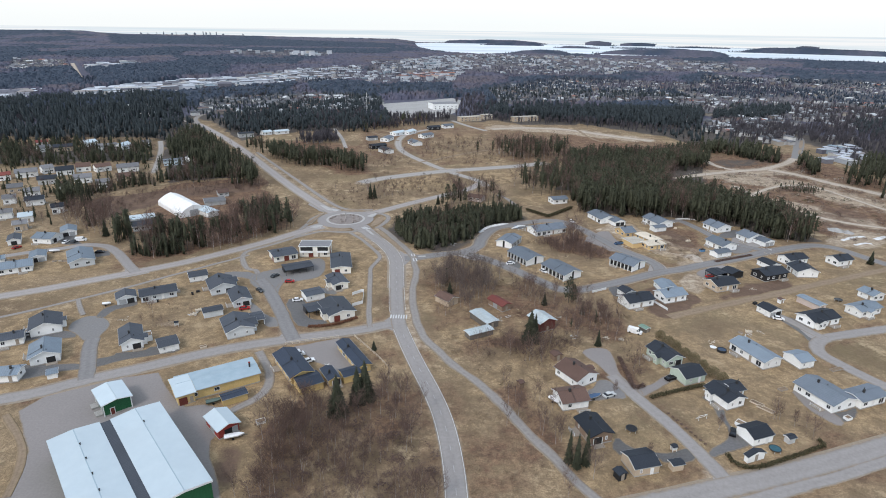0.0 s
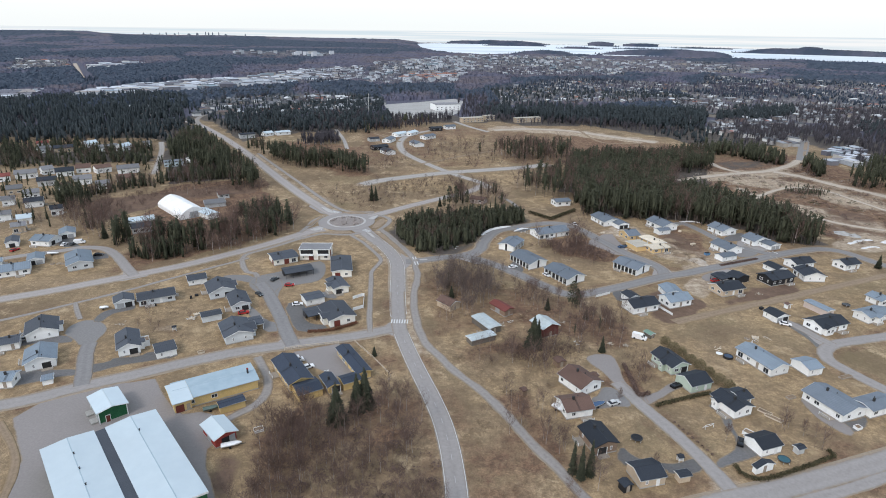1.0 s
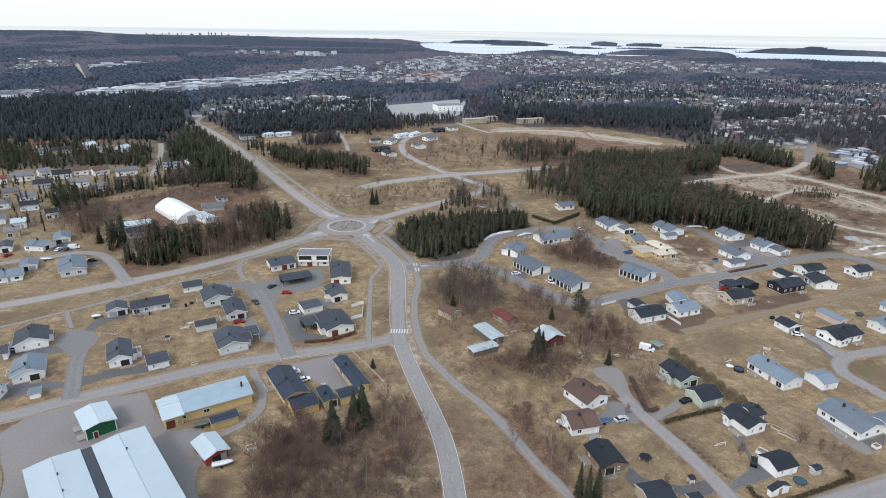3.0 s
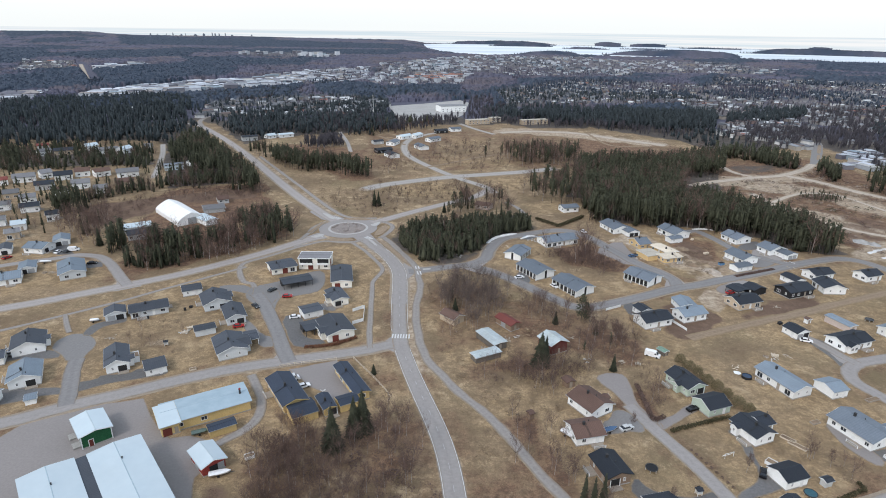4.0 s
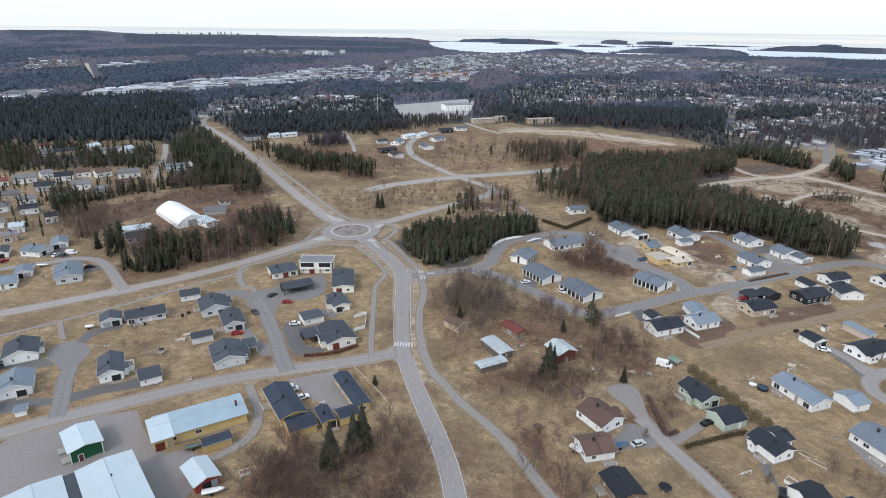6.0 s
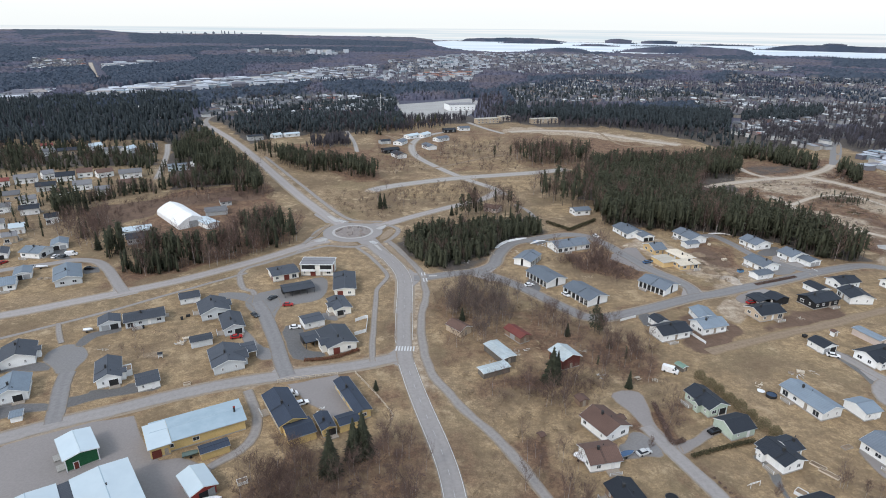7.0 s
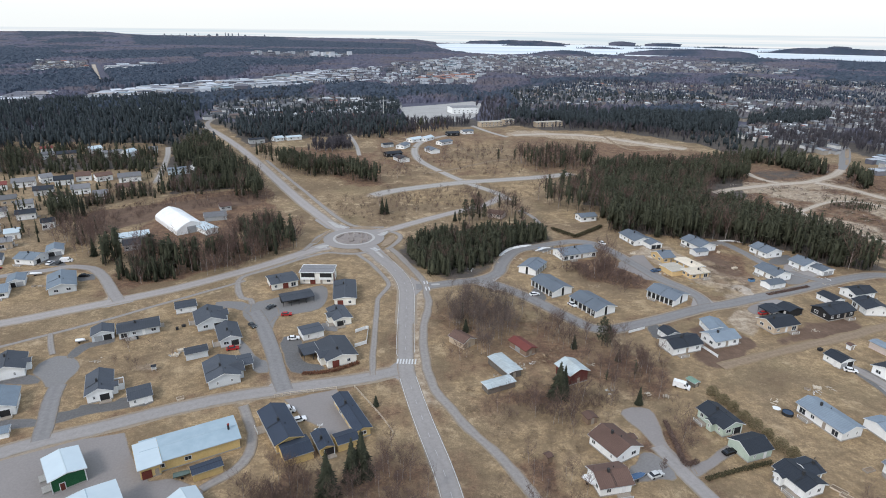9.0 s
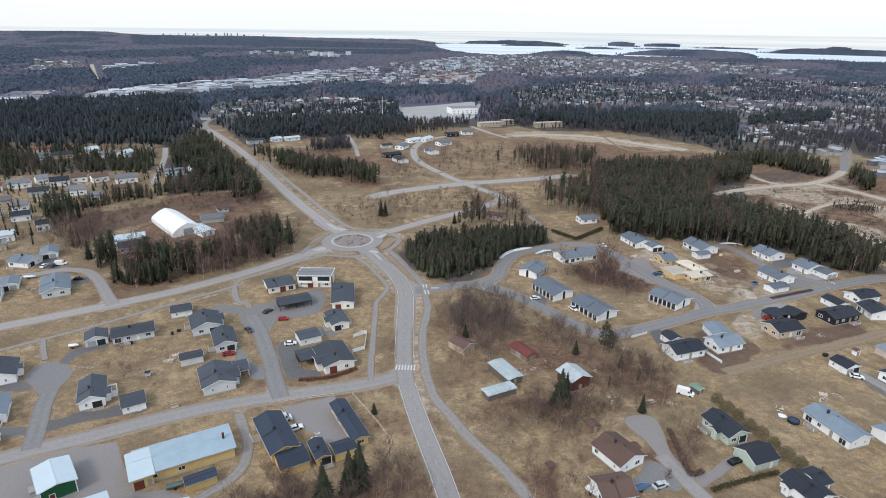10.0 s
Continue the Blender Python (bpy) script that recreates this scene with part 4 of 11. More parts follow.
patch('parking', 'asphalt', [(128.8, 270.1), (145.4, 275.8), (143.7, 259.9), (126.6, 258.0)])
patch('turning_circle', 'street', [(-141.6, 199.7), (-143.9, 205.1), (-143.1, 209.4), (-140.9, 211.7), (-136.8, 212.2), (-132.7, 210.5), (-129.0, 206.4), (-127.0, 201.6), (-127.4, 197.6), (-126.1, 191.9), (-131.3, 191.7), (-135.7, 196.0)])
patch('drive', 'tarmac', [(-137.0, 210.7), (-137.8, 216.4), (-136.6, 220.8), (-132.7, 223.5), (-127.6, 225.7), (-125.4, 221.5), (-130.5, 219.4), (-133.2, 216.2), (-133.1, 210.2)])
patch('drive', 'tarmac', [(-158.5, 193.9), (-151.5, 195.5), (-147.6, 197.8), (-141.7, 200.4), (-134.3, 194.8), (-140.3, 193.1), (-147.5, 193.7), (-154.9, 189.1)])
patch('drive', 'tarmac', [(-177.2, 281.1), (-173.2, 282.4), (-171.2, 284.8), (-165.4, 277.5), (-168.9, 276.9), (-172.3, 274.6)])
patch('parking', 'tarmac', [(-214.0, 312.7), (-203.3, 310.7), (-193.4, 297.4), (-188.7, 293.3), (-200.5, 291.7), (-206.0, 301.5)])
patch('far_street', 'street', [(315.5, 528.5), (347.0, 581.1), (385.0, 645.3), (393.4, 655.2), (401.4, 653.9), (359.5, 582.2), (338.1, 552.7), (321.8, 530.3)])
patch('turning_place', 'street', [(-87.8, 247.8), (-87.9, 254.7), (-85.2, 259.1), (-79.2, 258.9), (-73.8, 253.7), (-71.1, 247.0), (-71.1, 240.4), (-70.3, 231.4), (-75.1, 235.6), (-81.3, 239.3)])
patch('parking', 'street', [(-87.3, 257.6), (-76.4, 263.9), (-70.9, 270.3), (-64.9, 275.7), (-59.4, 278.3), (-55.6, 267.6), (-55.2, 259.0), (-57.3, 251.9), (-66.9, 247.6), (-72.3, 246.3), (-72.8, 239.1), (-77.2, 237.7), (-84.9, 247.7)])
patch('drive', 'street', [(-86.8, 258.7), (-102.2, 259.1), (-100.8, 252.6), (-89.3, 251.8), (-83.5, 245.8)])
patch('drive', 'street', [(-81.9, 228.8), (-75.3, 221.7), (-68.9, 213.1), (-65.0, 212.2), (-61.7, 204.5), (-67.8, 203.6), (-71.0, 212.7), (-76.9, 215.2)])
patch('parking', 'tarmac', [(-66.5, 228.2), (-59.6, 231.7), (-55.7, 224.9), (-55.5, 217.8), (-53.4, 213.4), (-50.1, 210.9), (-45.8, 211.0), (-43.7, 207.3), (-53.9, 203.2), (-59.6, 212.4)])
patch('drive', 'street', [(-53.6, 242.3), (-46.5, 239.5), (-44.7, 234.2), (-51.3, 235.3)])
patch('drive', 'gravelgrey', [(51.4, 188.7), (57.7, 191.8), (62.4, 189.3), (62.8, 182.9), (61.9, 176.5), (62.5, 170.6), (65.4, 165.1), (66.1, 160.7), (62.1, 158.8), (59.4, 162.6), (58.1, 170.3), (56.1, 178.2), (53.1, 184.0)])
patch('drive', 'street', [(52.8, 170.0), (57.3, 169.5), (60.4, 163.3), (59.9, 158.7), (56.1, 159.3), (51.9, 158.1), (46.9, 157.3), (47.9, 163.6), (51.0, 165.5)])
patch('drive', 'gravelgrey', [(64.2, 165.2), (69.2, 166.6), (74.2, 170.7), (79.9, 174.8), (80.4, 170.2), (76.1, 167.8), (68.9, 162.3), (64.6, 159.8)])
patch('drive', 'tarmac', [(48.2, 136.0), (51.6, 141.0), (53.7, 136.2), (58.3, 133.9), (64.8, 134.0), (70.6, 136.3), (71.8, 132.0), (68.9, 129.2), (61.2, 129.6), (60.8, 131.6), (50.6, 131.5)])
patch('drive', 'tarmac', [(75.1, 134.7), (81.8, 138.7), (84.6, 141.5), (85.9, 146.8), (85.3, 150.5), (85.8, 157.3), (84.1, 160.4), (86.0, 161.9), (89.2, 154.7), (86.9, 146.8), (87.4, 142.5), (89.0, 143.2), (89.6, 137.4), (84.1, 135.3), (79.5, 133.6), (75.7, 131.7)])
patch('drive', 'gravelgrey', [(116.7, 165.3), (121.4, 156.3), (122.8, 148.3), (119.7, 145.8), (117.0, 149.9), (115.0, 154.7), (114.7, 163.1)])
patch('drive', 'tarmac', [(137.9, 217.6), (142.8, 218.8), (145.9, 215.3), (146.7, 209.7), (146.9, 202.8), (140.1, 196.3), (140.9, 203.7), (139.4, 211.7)])
patch('parking', 'tarmac', [(163.4, 324.5), (173.2, 331.1), (175.8, 328.2), (171.3, 319.5), (163.9, 314.8), (157.5, 317.8)])
patch('parking', 'street', [(158.6, 306.1), (167.7, 308.0), (169.5, 297.4), (160.6, 290.8), (153.0, 291.1)])
patch('parking', 'gravelgrey', [(124.6, 265.5), (132.9, 270.8), (137.3, 267.0), (132.8, 261.4), (127.4, 257.3), (123.3, 259.6)])
patch('drive', 'tarmac', [(75.9, 246.0), (81.6, 248.4), (81.5, 239.1), (76.3, 234.0)])
patch('junction', 'asphalt', [(-19.7, 204.0), (-23.5, 203.0), (-30.3, 204.6), (-22.7, 208.6), (-20.4, 213.0), (-18.0, 216.6), (-13.6, 206.0), (-12.3, 198.7), (-15.0, 200.5)])
patch('junction', 'asphalt', [(-57.0, 192.6), (-60.1, 196.8), (-59.2, 201.7), (-57.2, 204.0), (-54.6, 199.5), (-50.8, 197.9), (-46.7, 198.8), (-47.1, 195.3)])
patch('junction', 'asphalt', [(-117.4, 164.0), (-118.6, 170.0), (-118.7, 174.2), (-115.3, 168.7), (-111.4, 169.5), (-111.8, 166.8)])
patch('junction', 'asphalt', [(-21.0, 289.0), (-18.0, 284.6), (-14.0, 283.6), (-8.0, 283.4), (-6.0, 279.0), (-10.0, 276.8), (-15.0, 275.2), (-17.6, 268.0), (-20.4, 266.0), (-22.6, 276.0)])
patch('junction', 'asphalt', [(-150.5, 249.8), (-148.7, 256.5), (-152.3, 264.9), (-149.3, 266.4), (-142.1, 259.5), (-137.8, 261.7), (-137.0, 255.5), (-145.3, 249.9)])
patch('junction', 'asphalt', [(66.5, 117.7), (72.1, 123.3), (74.3, 128.5), (75.7, 127.2), (77.0, 123.4), (82.2, 123.5), (79.1, 120.2)])
patch('junction', 'asphalt', [(-76.5, 358.1), (-87.1, 372.9), (-85.3, 383.8), (-73.3, 368.2), (-63.0, 361.1), (-65.0, 351.3)])
patch('junction', 'asphalt', [(-48.7, 347.3), (-52.0, 356.7), (-43.1, 359.5), (-29.7, 372.8), (-29.0, 363.8), (-39.5, 352.4), (-43.7, 340.7)])
patch('junction', 'asphalt', [(-75.1, 316.5), (-81.2, 308.5), (-84.1, 318.1), (-76.7, 328.6), (-70.7, 335.2), (-68.0, 324.8)])
patch('junction', 'asphalt', [(-52.5, 326.4), (-43.4, 332.0), (-37.2, 319.0), (-29.4, 304.6), (-27.6, 296.5), (-34.6, 302.8), (-43.0, 314.8), (-49.0, 321.0)])
patch('junction', 'asphalt', [(104.6, 273.0), (109.0, 279.2), (110.9, 273.2), (112.5, 267.4), (106.3, 261.5), (99.0, 259.9)])
patch('junction', 'asphalt', [(7.5, 283.8), (6.1, 288.7), (15.2, 294.0), (21.2, 292.5), (16.6, 284.1), (23.2, 278.0), (17.4, 276.3)])
patch('junction', 'asphalt', [(142.4, 207.4), (145.6, 203.3), (150.1, 201.6), (149.0, 198.1), (143.5, 198.0), (142.3, 201.5)])
strip('road', 'main_road', 5.9, 'asphalt', [(5.2, 95.1), (5.0, 105.8), (4.8, 116.1), (4.3, 126.5), (2.9, 139.2), (0.7, 151.1), (-2.6, 163.0), (-7.0, 176.5), (-11.5, 191.1), (-15.9, 207.3), (-17.7, 222.3), (-19.4, 242.2), (-20.2, 254.0)])
LOW_TOP = 0.04 + 0.0015 * layer
strip('road', 'main_road_upper', 7.2, 'asphalt', [(-19.4, 242.2), (-20.0, 250.3), (-20.5, 258.0), (-21.4, 268.9), (-22.9, 278.8), (-26.0, 288.8), (-31.1, 300.0), (-36.7, 309.2), (-43.4, 320.4)])
HIGH_TOP = 0.04 + 0.0015 * layer
strip('road', 'west_road', 6.6, 'worn', [(-68.4, 326.8), (-76.1, 321.4), (-82.5, 314.2), (-94.4, 299.8), (-110.2, 283.9), (-125.0, 270.2), (-137.5, 261.0), (-145.4, 255.3), (-158.9, 246.3), (-173.3, 236.6), (-187.5, 228.7), (-198.0, 223.4), (-214.9, 215.6), (-252.4, 199.3)])
strip('road', 'north_west_road', 7, 'worn', [(-67.3, 354.8), (-77.0, 368.1), (-84.8, 379.7), (-105.8, 412.5), (-136.0, 463.9), (-174.7, 531.0), (-220.7, 605.7), (-256.7, 659.6), (-284.1, 698.0), (-302.0, 716.3), (-317.7, 721.7), (-331.8, 722.8)])
strip('road', 'north_east_road', 6.5, 'worn', [(-49.1, 350.8), (-42.5, 354.6), (-29.4, 368.9), (-7.9, 390.1), (7.8, 404.0), (20.3, 417.0), (29.5, 434.1)])
strip('road', 'upper_road', 7, 'pale', [(34.1, 425.9), (27.9, 442.7), (8.7, 468.0), (-10.2, 498.3), (-31.9, 540.1), (-40.7, 569.4), (-44.3, 605.5), (-40.0, 639.5), (-26.5, 666.3), (-7.7, 687.5)])
strip('road', 'gravel_street', 12, 'pale', [(-59.5, 431.3), (-52.0, 440.4), (-35.7, 452.1), (-0.4, 471.4), (32.5, 483.5), (66.9, 496.2), (90.7, 508.7)])
strip('road', 'side_street', 6.2, 'street', [(-18.0, 278.2), (-13.2, 279.1), (-2.7, 283.5), (6.1, 286.2), (12.7, 288.9), (19.9, 296.8), (22.7, 308.6), (27.4, 321.3), (33.3, 329.7), (42.1, 334.3), (53.0, 340.1), (63.9, 343.9), (73.9, 342.1), (81.8, 330.5), (87.0, 317.6), (91.9, 305.5), (96.5, 294.2), (104.7, 282.2), (108.0, 273.1), (107.2, 265.8)])
strip('road', 'lane_east', 6, 'street', [(10.6, 288.0), (20.5, 281.0), (31.1, 270.7), (40.7, 258.9), (47.4, 250.4), (53.9, 243.1), (60.1, 242.0), (66.9, 244.0), (84.6, 252.2), (105.6, 263.6), (116.7, 267.5), (133.9, 275.4), (151.6, 283.0), (171.1, 292.6), (190.8, 300.9), (205.5, 305.0), (215.4, 300.9), (220.6, 290.1), (226.7, 278.4), (243.8, 252.9)])
strip('road', 'upper_lane', 5, 'street', [(140.3, 344.7), (147.1, 347.2), (152.3, 333.2), (155.4, 319.1), (160.0, 307.9), (166.6, 301.9), (173.3, 296.9), (181.0, 297.1)])
strip('road', 'farm_lane', 4.6, 'asphalt', [(58.6, 172.5), (60.6, 167.5), (64.6, 156.6), (68.9, 146.3), (72.2, 135.5), (74.3, 127.6), (75.5, 121.7)])
strip('road', 'south_road', 6.5, 'asphalt', [(30.1, 107.0), (45.0, 112.4), (60.5, 116.8), (75.1, 120.9), (90.6, 125.3), (109.4, 131.4), (127.5, 137.6), (157.2, 147.8)])
strip('road', 'loop_street', 5.2, 'asphalt', [(217.1, 220.5), (192.1, 212.4), (177.2, 208.2), (161.5, 204.2), (148.6, 200.3), (142.0, 195.4), (139.5, 188.8), (141.4, 182.6), (144.7, 175.3), (148.6, 167.6), (153.8, 156.7)])
strip('road', 'drive_lane', 4, 'asphalt', [(147.9, 199.8), (145.5, 205.2), (143.1, 212.6), (140.9, 218.0), (139.2, 220.6)])
strip('road', 'works_road', 6, 'asphalt', [(-160.7, 143.4), (-143.7, 151.4), (-136.0, 155.0), (-127.7, 158.5), (-116.0, 166.0), (-101.3, 173.9), (-87.2, 181.9), (-71.6, 189.3), (-58.3, 193.8), (-46.5, 197.5), (-30.0, 202.8), (-19.5, 207.7)])
strip('road', 'close_stem', 5, 'street', [(-128.6, 193.5), (-125.3, 185.3), (-120.5, 176.0), (-116.0, 166.7)])
strip('road', 'court_street', 5.5, 'street', [(-54.2, 194.3), (-59.1, 203.9), (-64.4, 215.9), (-70.9, 229.0), (-77.6, 241.8), (-82.9, 249.8)])
strip('road', 'nw_lane', 5, 'asphalt', [(-143.4, 256.7), (-150.7, 264.9), (-157.8, 273.6), (-166.0, 282.8), (-176.0, 290.8), (-187.4, 292.1), (-196.0, 286.7), (-207.2, 281.4), (-219.2, 273.9), (-231.7, 268.2)])
strip('path', 'cycle_path', 3.4, 'gravel', [(42.2, 112.3), (39.2, 116.9), (36.0, 122.2), (32.3, 130.3), (26.8, 139.9), (22.2, 150.1), (18.6, 157.9), (11.9, 168.5), (5.5, 177.5), (-0.2, 187.3), (-5.2, 196.3), (-8.9, 208.9), (-11.2, 225.1), (-12.2, 243.0), (-11.4, 253.3), (-11.6, 263.8), (-12.9, 271.3), (-13.7, 279.2), (-17.1, 289.5), (-23.1, 302.9), (-30.2, 317.6), (-35.4, 327.6)])
strip('path', 'works_path', 3.0, 'gravel', [(-64.8, 185.6), (-61.9, 180.7), (-57.8, 173.4), (-55.4, 163.8), (-57.3, 157.5), (-60.8, 153.2), (-63.0, 150.3)])
strip('path', 'garden_path', 2.2, 'gravel', [(-27.0, 204.7), (-28.6, 214.3), (-30.2, 230.2), (-31.8, 245.0), (-32.9, 257.3), (-33.5, 264.4), (-32.0, 272.1), (-30.5, 279.2), (-32.4, 285.4), (-37.8, 296.1), (-44.0, 307.0), (-48.3, 313.1), (-51.4, 317.6)])
strip('path', 'west_path', 2.6, 'gravel', [(-46.8, 321.6), (-50.6, 318.6), (-58.6, 317.6), (-67.0, 318.9), (-78.3, 309.6), (-90.2, 295.5), (-100.2, 284.2), (-97.9, 272.5), (-92.6, 262.4), (-88.2, 260.9), (-85.8, 256.4)])
strip('path', 'field_path', 2, 'gravel', [(-97.5, 280.3), (-110.2, 267.7), (-125.7, 252.5), (-137.9, 240.0), (-152.8, 226.8), (-165.1, 216.4), (-174.2, 209.6), (-183.1, 203.7)])
strip('path', 'short_path', 2, 'gravel', [(-153.3, 226.8), (-148.0, 218.9), (-142.7, 212.4)])
strip('path', 'forest_path', 3, 'gravel', [(39.6, 402.5), (46.2, 389.7), (49.0, 373.6), (45.6, 365.7)])
strip('path', 'north_path', 3, 'gravel', [(-43.3, 361.9), (-55.9, 361.4), (-65.9, 367.3), (-81.1, 389.6), (-106.2, 432.3), (-132.4, 476.3), (-169.4, 539.1)])
strip('path', 'inner_path', 2.6, 'gravel', [(-80.7, 320.2), (-78.6, 332.8), (-78.1, 341.6), (-73.9, 352.1)])
strip('path', 'verge_path', 2.8, 'gravel', [(-37.2, 325.2), (-34.7, 331.6), (-32.5, 339.4), (-32.2, 347.2), (-35.4, 352.4), (-41.6, 355.6)])
strip('path', 'south_path', 3.5, 'asphalt', [(73.6, 114.6), (90.6, 120.0), (105.3, 124.8), (122.8, 131.0), (151.5, 140.9)])
strip('road', 'sand_road', 14, 'sand', [(57.7, 688.7), (91.7, 699.6), (118.0, 697.6), (143.3, 691.5), (165.5, 673.6), (185.7, 652.9), (205.8, 636.8), (223.0, 624.5)])
strip('road', 'haul_road', 8, 'sand', [(184.9, 456.4), (211.1, 471.1), (245.2, 485.0), (274.0, 495.0), (306.4, 519.2), (326.4, 541.7)])
strip('road', 'haul_spur', 6, 'sand', [(247.2, 489.3), (239.2, 503.9), (238.5, 531.8)])
strip('road', 'haul_east', 9, 'sand', [(277.8, 493.1), (291.9, 475.5), (302.9, 447.9), (312.9, 429.7), (321.3, 412.7), (331.2, 387.2)])
strip('road', 'back_street', 6, 'pale', [(12.8, 750.8), (32.3, 707.4), (50.3, 676.2)])
strip('road', 'left_street', 5, 'pale', [(-225.7, 455.1), (-241.5, 498.1), (-260.7, 546.4), (-280.1, 588.6)])
strip('road', 'wood_lane', 4, 'pale', [(-122.2, 678.2), (-104.1, 617.5), (-92.1, 566.0)])
strip('road', 'far_street', 10, 'sand', [(-762.8, 1291.5), (-1055.8, 1763.3)])
strip('road', 'high_street', 14, 'sand', [(-100.7, 1542.6), (-171.6, 2260.1)])
strip('path', 'field_track', 5, 'dirt', [(94.1, 216.4), (109.8, 223.5), (127.6, 231.0), (149.3, 239.7), (177.0, 252.3), (221.3, 270.8), (278.0, 294.5)])
strip('path', 'yard_track', 2, 'dirt', [(-129.0, 147.4), (-119.6, 138.5), (-113.3, 131.4), (-109.0, 122.8), (-106.3, 114.6)])
strip('path', 'sand_ruts', 4, 'sand', [(223.2, 411.1), (257.4, 437.0), (281.9, 434.8), (289.6, 406.7), (295.7, 376.4), (306.2, 354.8)])
strip('path', 'sand_ruts', 5, 'sand', [(222.1, 435.2), (223.5, 403.6), (231.0, 373.7), (246.1, 350.1), (267.7, 336.6)])
strip('path', 'scrub_track', 3, 'dirt', [(156.7, 692.6), (165.2, 620.4), (199.6, 616.3)])
strip('path', 'scrub_track', 3, 'dirt', [(-29.6, 499.4), (-10.5, 512.0), (36.8, 557.8), (88.0, 578.1)])
strip('path', 'scrub_track', 3, 'dirt', [(-75.9, 654.9), (-54.3, 621.1), (-43.7, 605.5)])
strip('road', 'cross_street', 6, 'gravel', [(-284.1, 698.0), (-301.5, 732.5), (-308.5, 761.2), (-309.1, 781.9)])
# trodden, sandy verges along the roads
AX, AY = GX[0], GY[:, 0]
for vx, vy, vh, vm in VERGE:
    i0, i1 = np.searchsorted(AX, (vx - vh - 8, vx + vh + 8))
    j0, j1 = np.searchsorted(AY, (vy - vh - 8, vy + vh + 8))
    if i1 > i0 and j1 > j0:
        d = np.hypot(GX[j0:j1, i0:i1] - vx, GY[j0:j1, i0:i1] - vy)
        amount = 0.72 * np.clip(1 - (d - vh) / 3.5, 0, 1)
        if vm in ("asphalt", "street"):
            ditch = 0.66 * np.clip(1 - np.abs(d - vh - 4.5) / 2.5, 0, 1)
            COVER["scrub"][j0:j1, i0:i1] = np.maximum(COVER["scrub"][j0:j1, i0:i1], ditch)
        COVER["sand"][j0:j1, i0:i1] = np.maximum(COVER["sand"][j0:j1, i0:i1], amount * (1.0 if vm != "dirt" else 0.6))
for k in COVER:
    COVER[k] = soften(soften(COVER[k]))


def ring(name, cx, cy, r0, r1, z0, z1, mat, parent=None, n=64):
    V, F = [], []
    for i in range(n):
        c, s = math.cos(2 * math.pi * i / n), math.sin(2 * math.pi * i / n)
        V += [(cx + r0 * c, cy + r0 * s, z0), (cx + r0 * c, cy + r0 * s, z1), (cx + r1 * c, cy + r1 * s, z1), (cx + r1 * c, cy + r1 * s, z0)]
        a, b = 4 * i, 4 * ((i + 1) % n)
        F += [(a + 1, a + 2, b + 2, b + 1), (a + 2, a + 3, b + 3, b + 2), (a, a + 1, b + 1, b)]
    return mesh_object(name, V, F, mat, parent)


RX, RY = -57.6, 341.8
KEEP_OFF += [(RX, RY, 24.0)]
tagged(ring("roundabout_road", RX, RY, 9.0, 16.8, 0.0, 0.17, M_ASPHALT), "weathered asphalt ring road of the roundabout", "road", kind="structure")
rb = thing("roundabout_island", RX, RY, 0, "round island of small stones with a pale kerb and apron", "traffic island", z=0.0)
ring("apron", 0, 0, 10.2, 11.6, 0.1, 0.27, M_KERB, rb)
mesh_object("paving", [(0, 0, 0.7)] + [(10.2 * math.cos(math.pi * i / 24), 10.2 * math.sin(math.pi * i / 24), 0.25) for i in range(48)],
            [(0, 1 + i, 1 + (i + 1) % 48) for i in range(48)], M_STONE, rb, "brownish stone paving")
rock_bm = bmesh.new()
bmesh.ops.create_icosphere(rock_bm, subdivisions=1, radius=0.5)
for v in rock_bm.verts:
    v.co *= 0.8 + 0.4 * random.random()
rock_me = bpy.data.meshes.new("boulder")
rock_bm.to_mesh(rock_me)
rock_bm.free()
rock_me.materials.append(M_STONE)
for i in range(26):
    r, a = 9 * math.sqrt(random.random()), random.random() * 6.28
    share("boulder", rock_me, rb, Matrix.LocRotScale((r * math.cos(a), r * math.sin(a), 0.5), Euler((0, 0, a)), (0.8 + random.random(),) * 3))
sign_bm = bmesh.new()
tube(sign_bm, (0, 0, 0.5), (0, 0, 3.2), 0.15, 0.12)
box(sign_bm, -0.5, 0.5, -0.2, 0.2, 2.6, 3.9)
part("marker_post", sign_bm, M_KERB, rb)


def flat_island(name, poly, mat, label, z=0.28, rim=True):
    """A raised traffic island with a kerb."""
    P = spline(list(poly) + [poly[0]], 1.5)[:-1]
    c = P.mean(0)
    n = len(P)
    V = [(p[0], p[1], 0.0) for p in P] + [(p[0], p[1], z) for p in P] + [(*(c + (p - c) * 0.96), z) for p in P]
    F = [(i, (i + 1) % n, n + (i + 1) % n, n + i) for i in range(n)] + [(n + i, n + (i + 1) % n, 2 * n + (i + 1) % n, 2 * n + i) for i in range(n)]
    kerb = tagged(mesh_object(name, V, F, M_KERB if rim else mat), label, "traffic island", kind="structure")
    mesh_object("island_top", [(*(c + (p - c) * 0.96), z) for p in P] + [(*c, z + 0.03)], [(i, (i + 1) % n, n) for i in range(n)], mat, kerb)


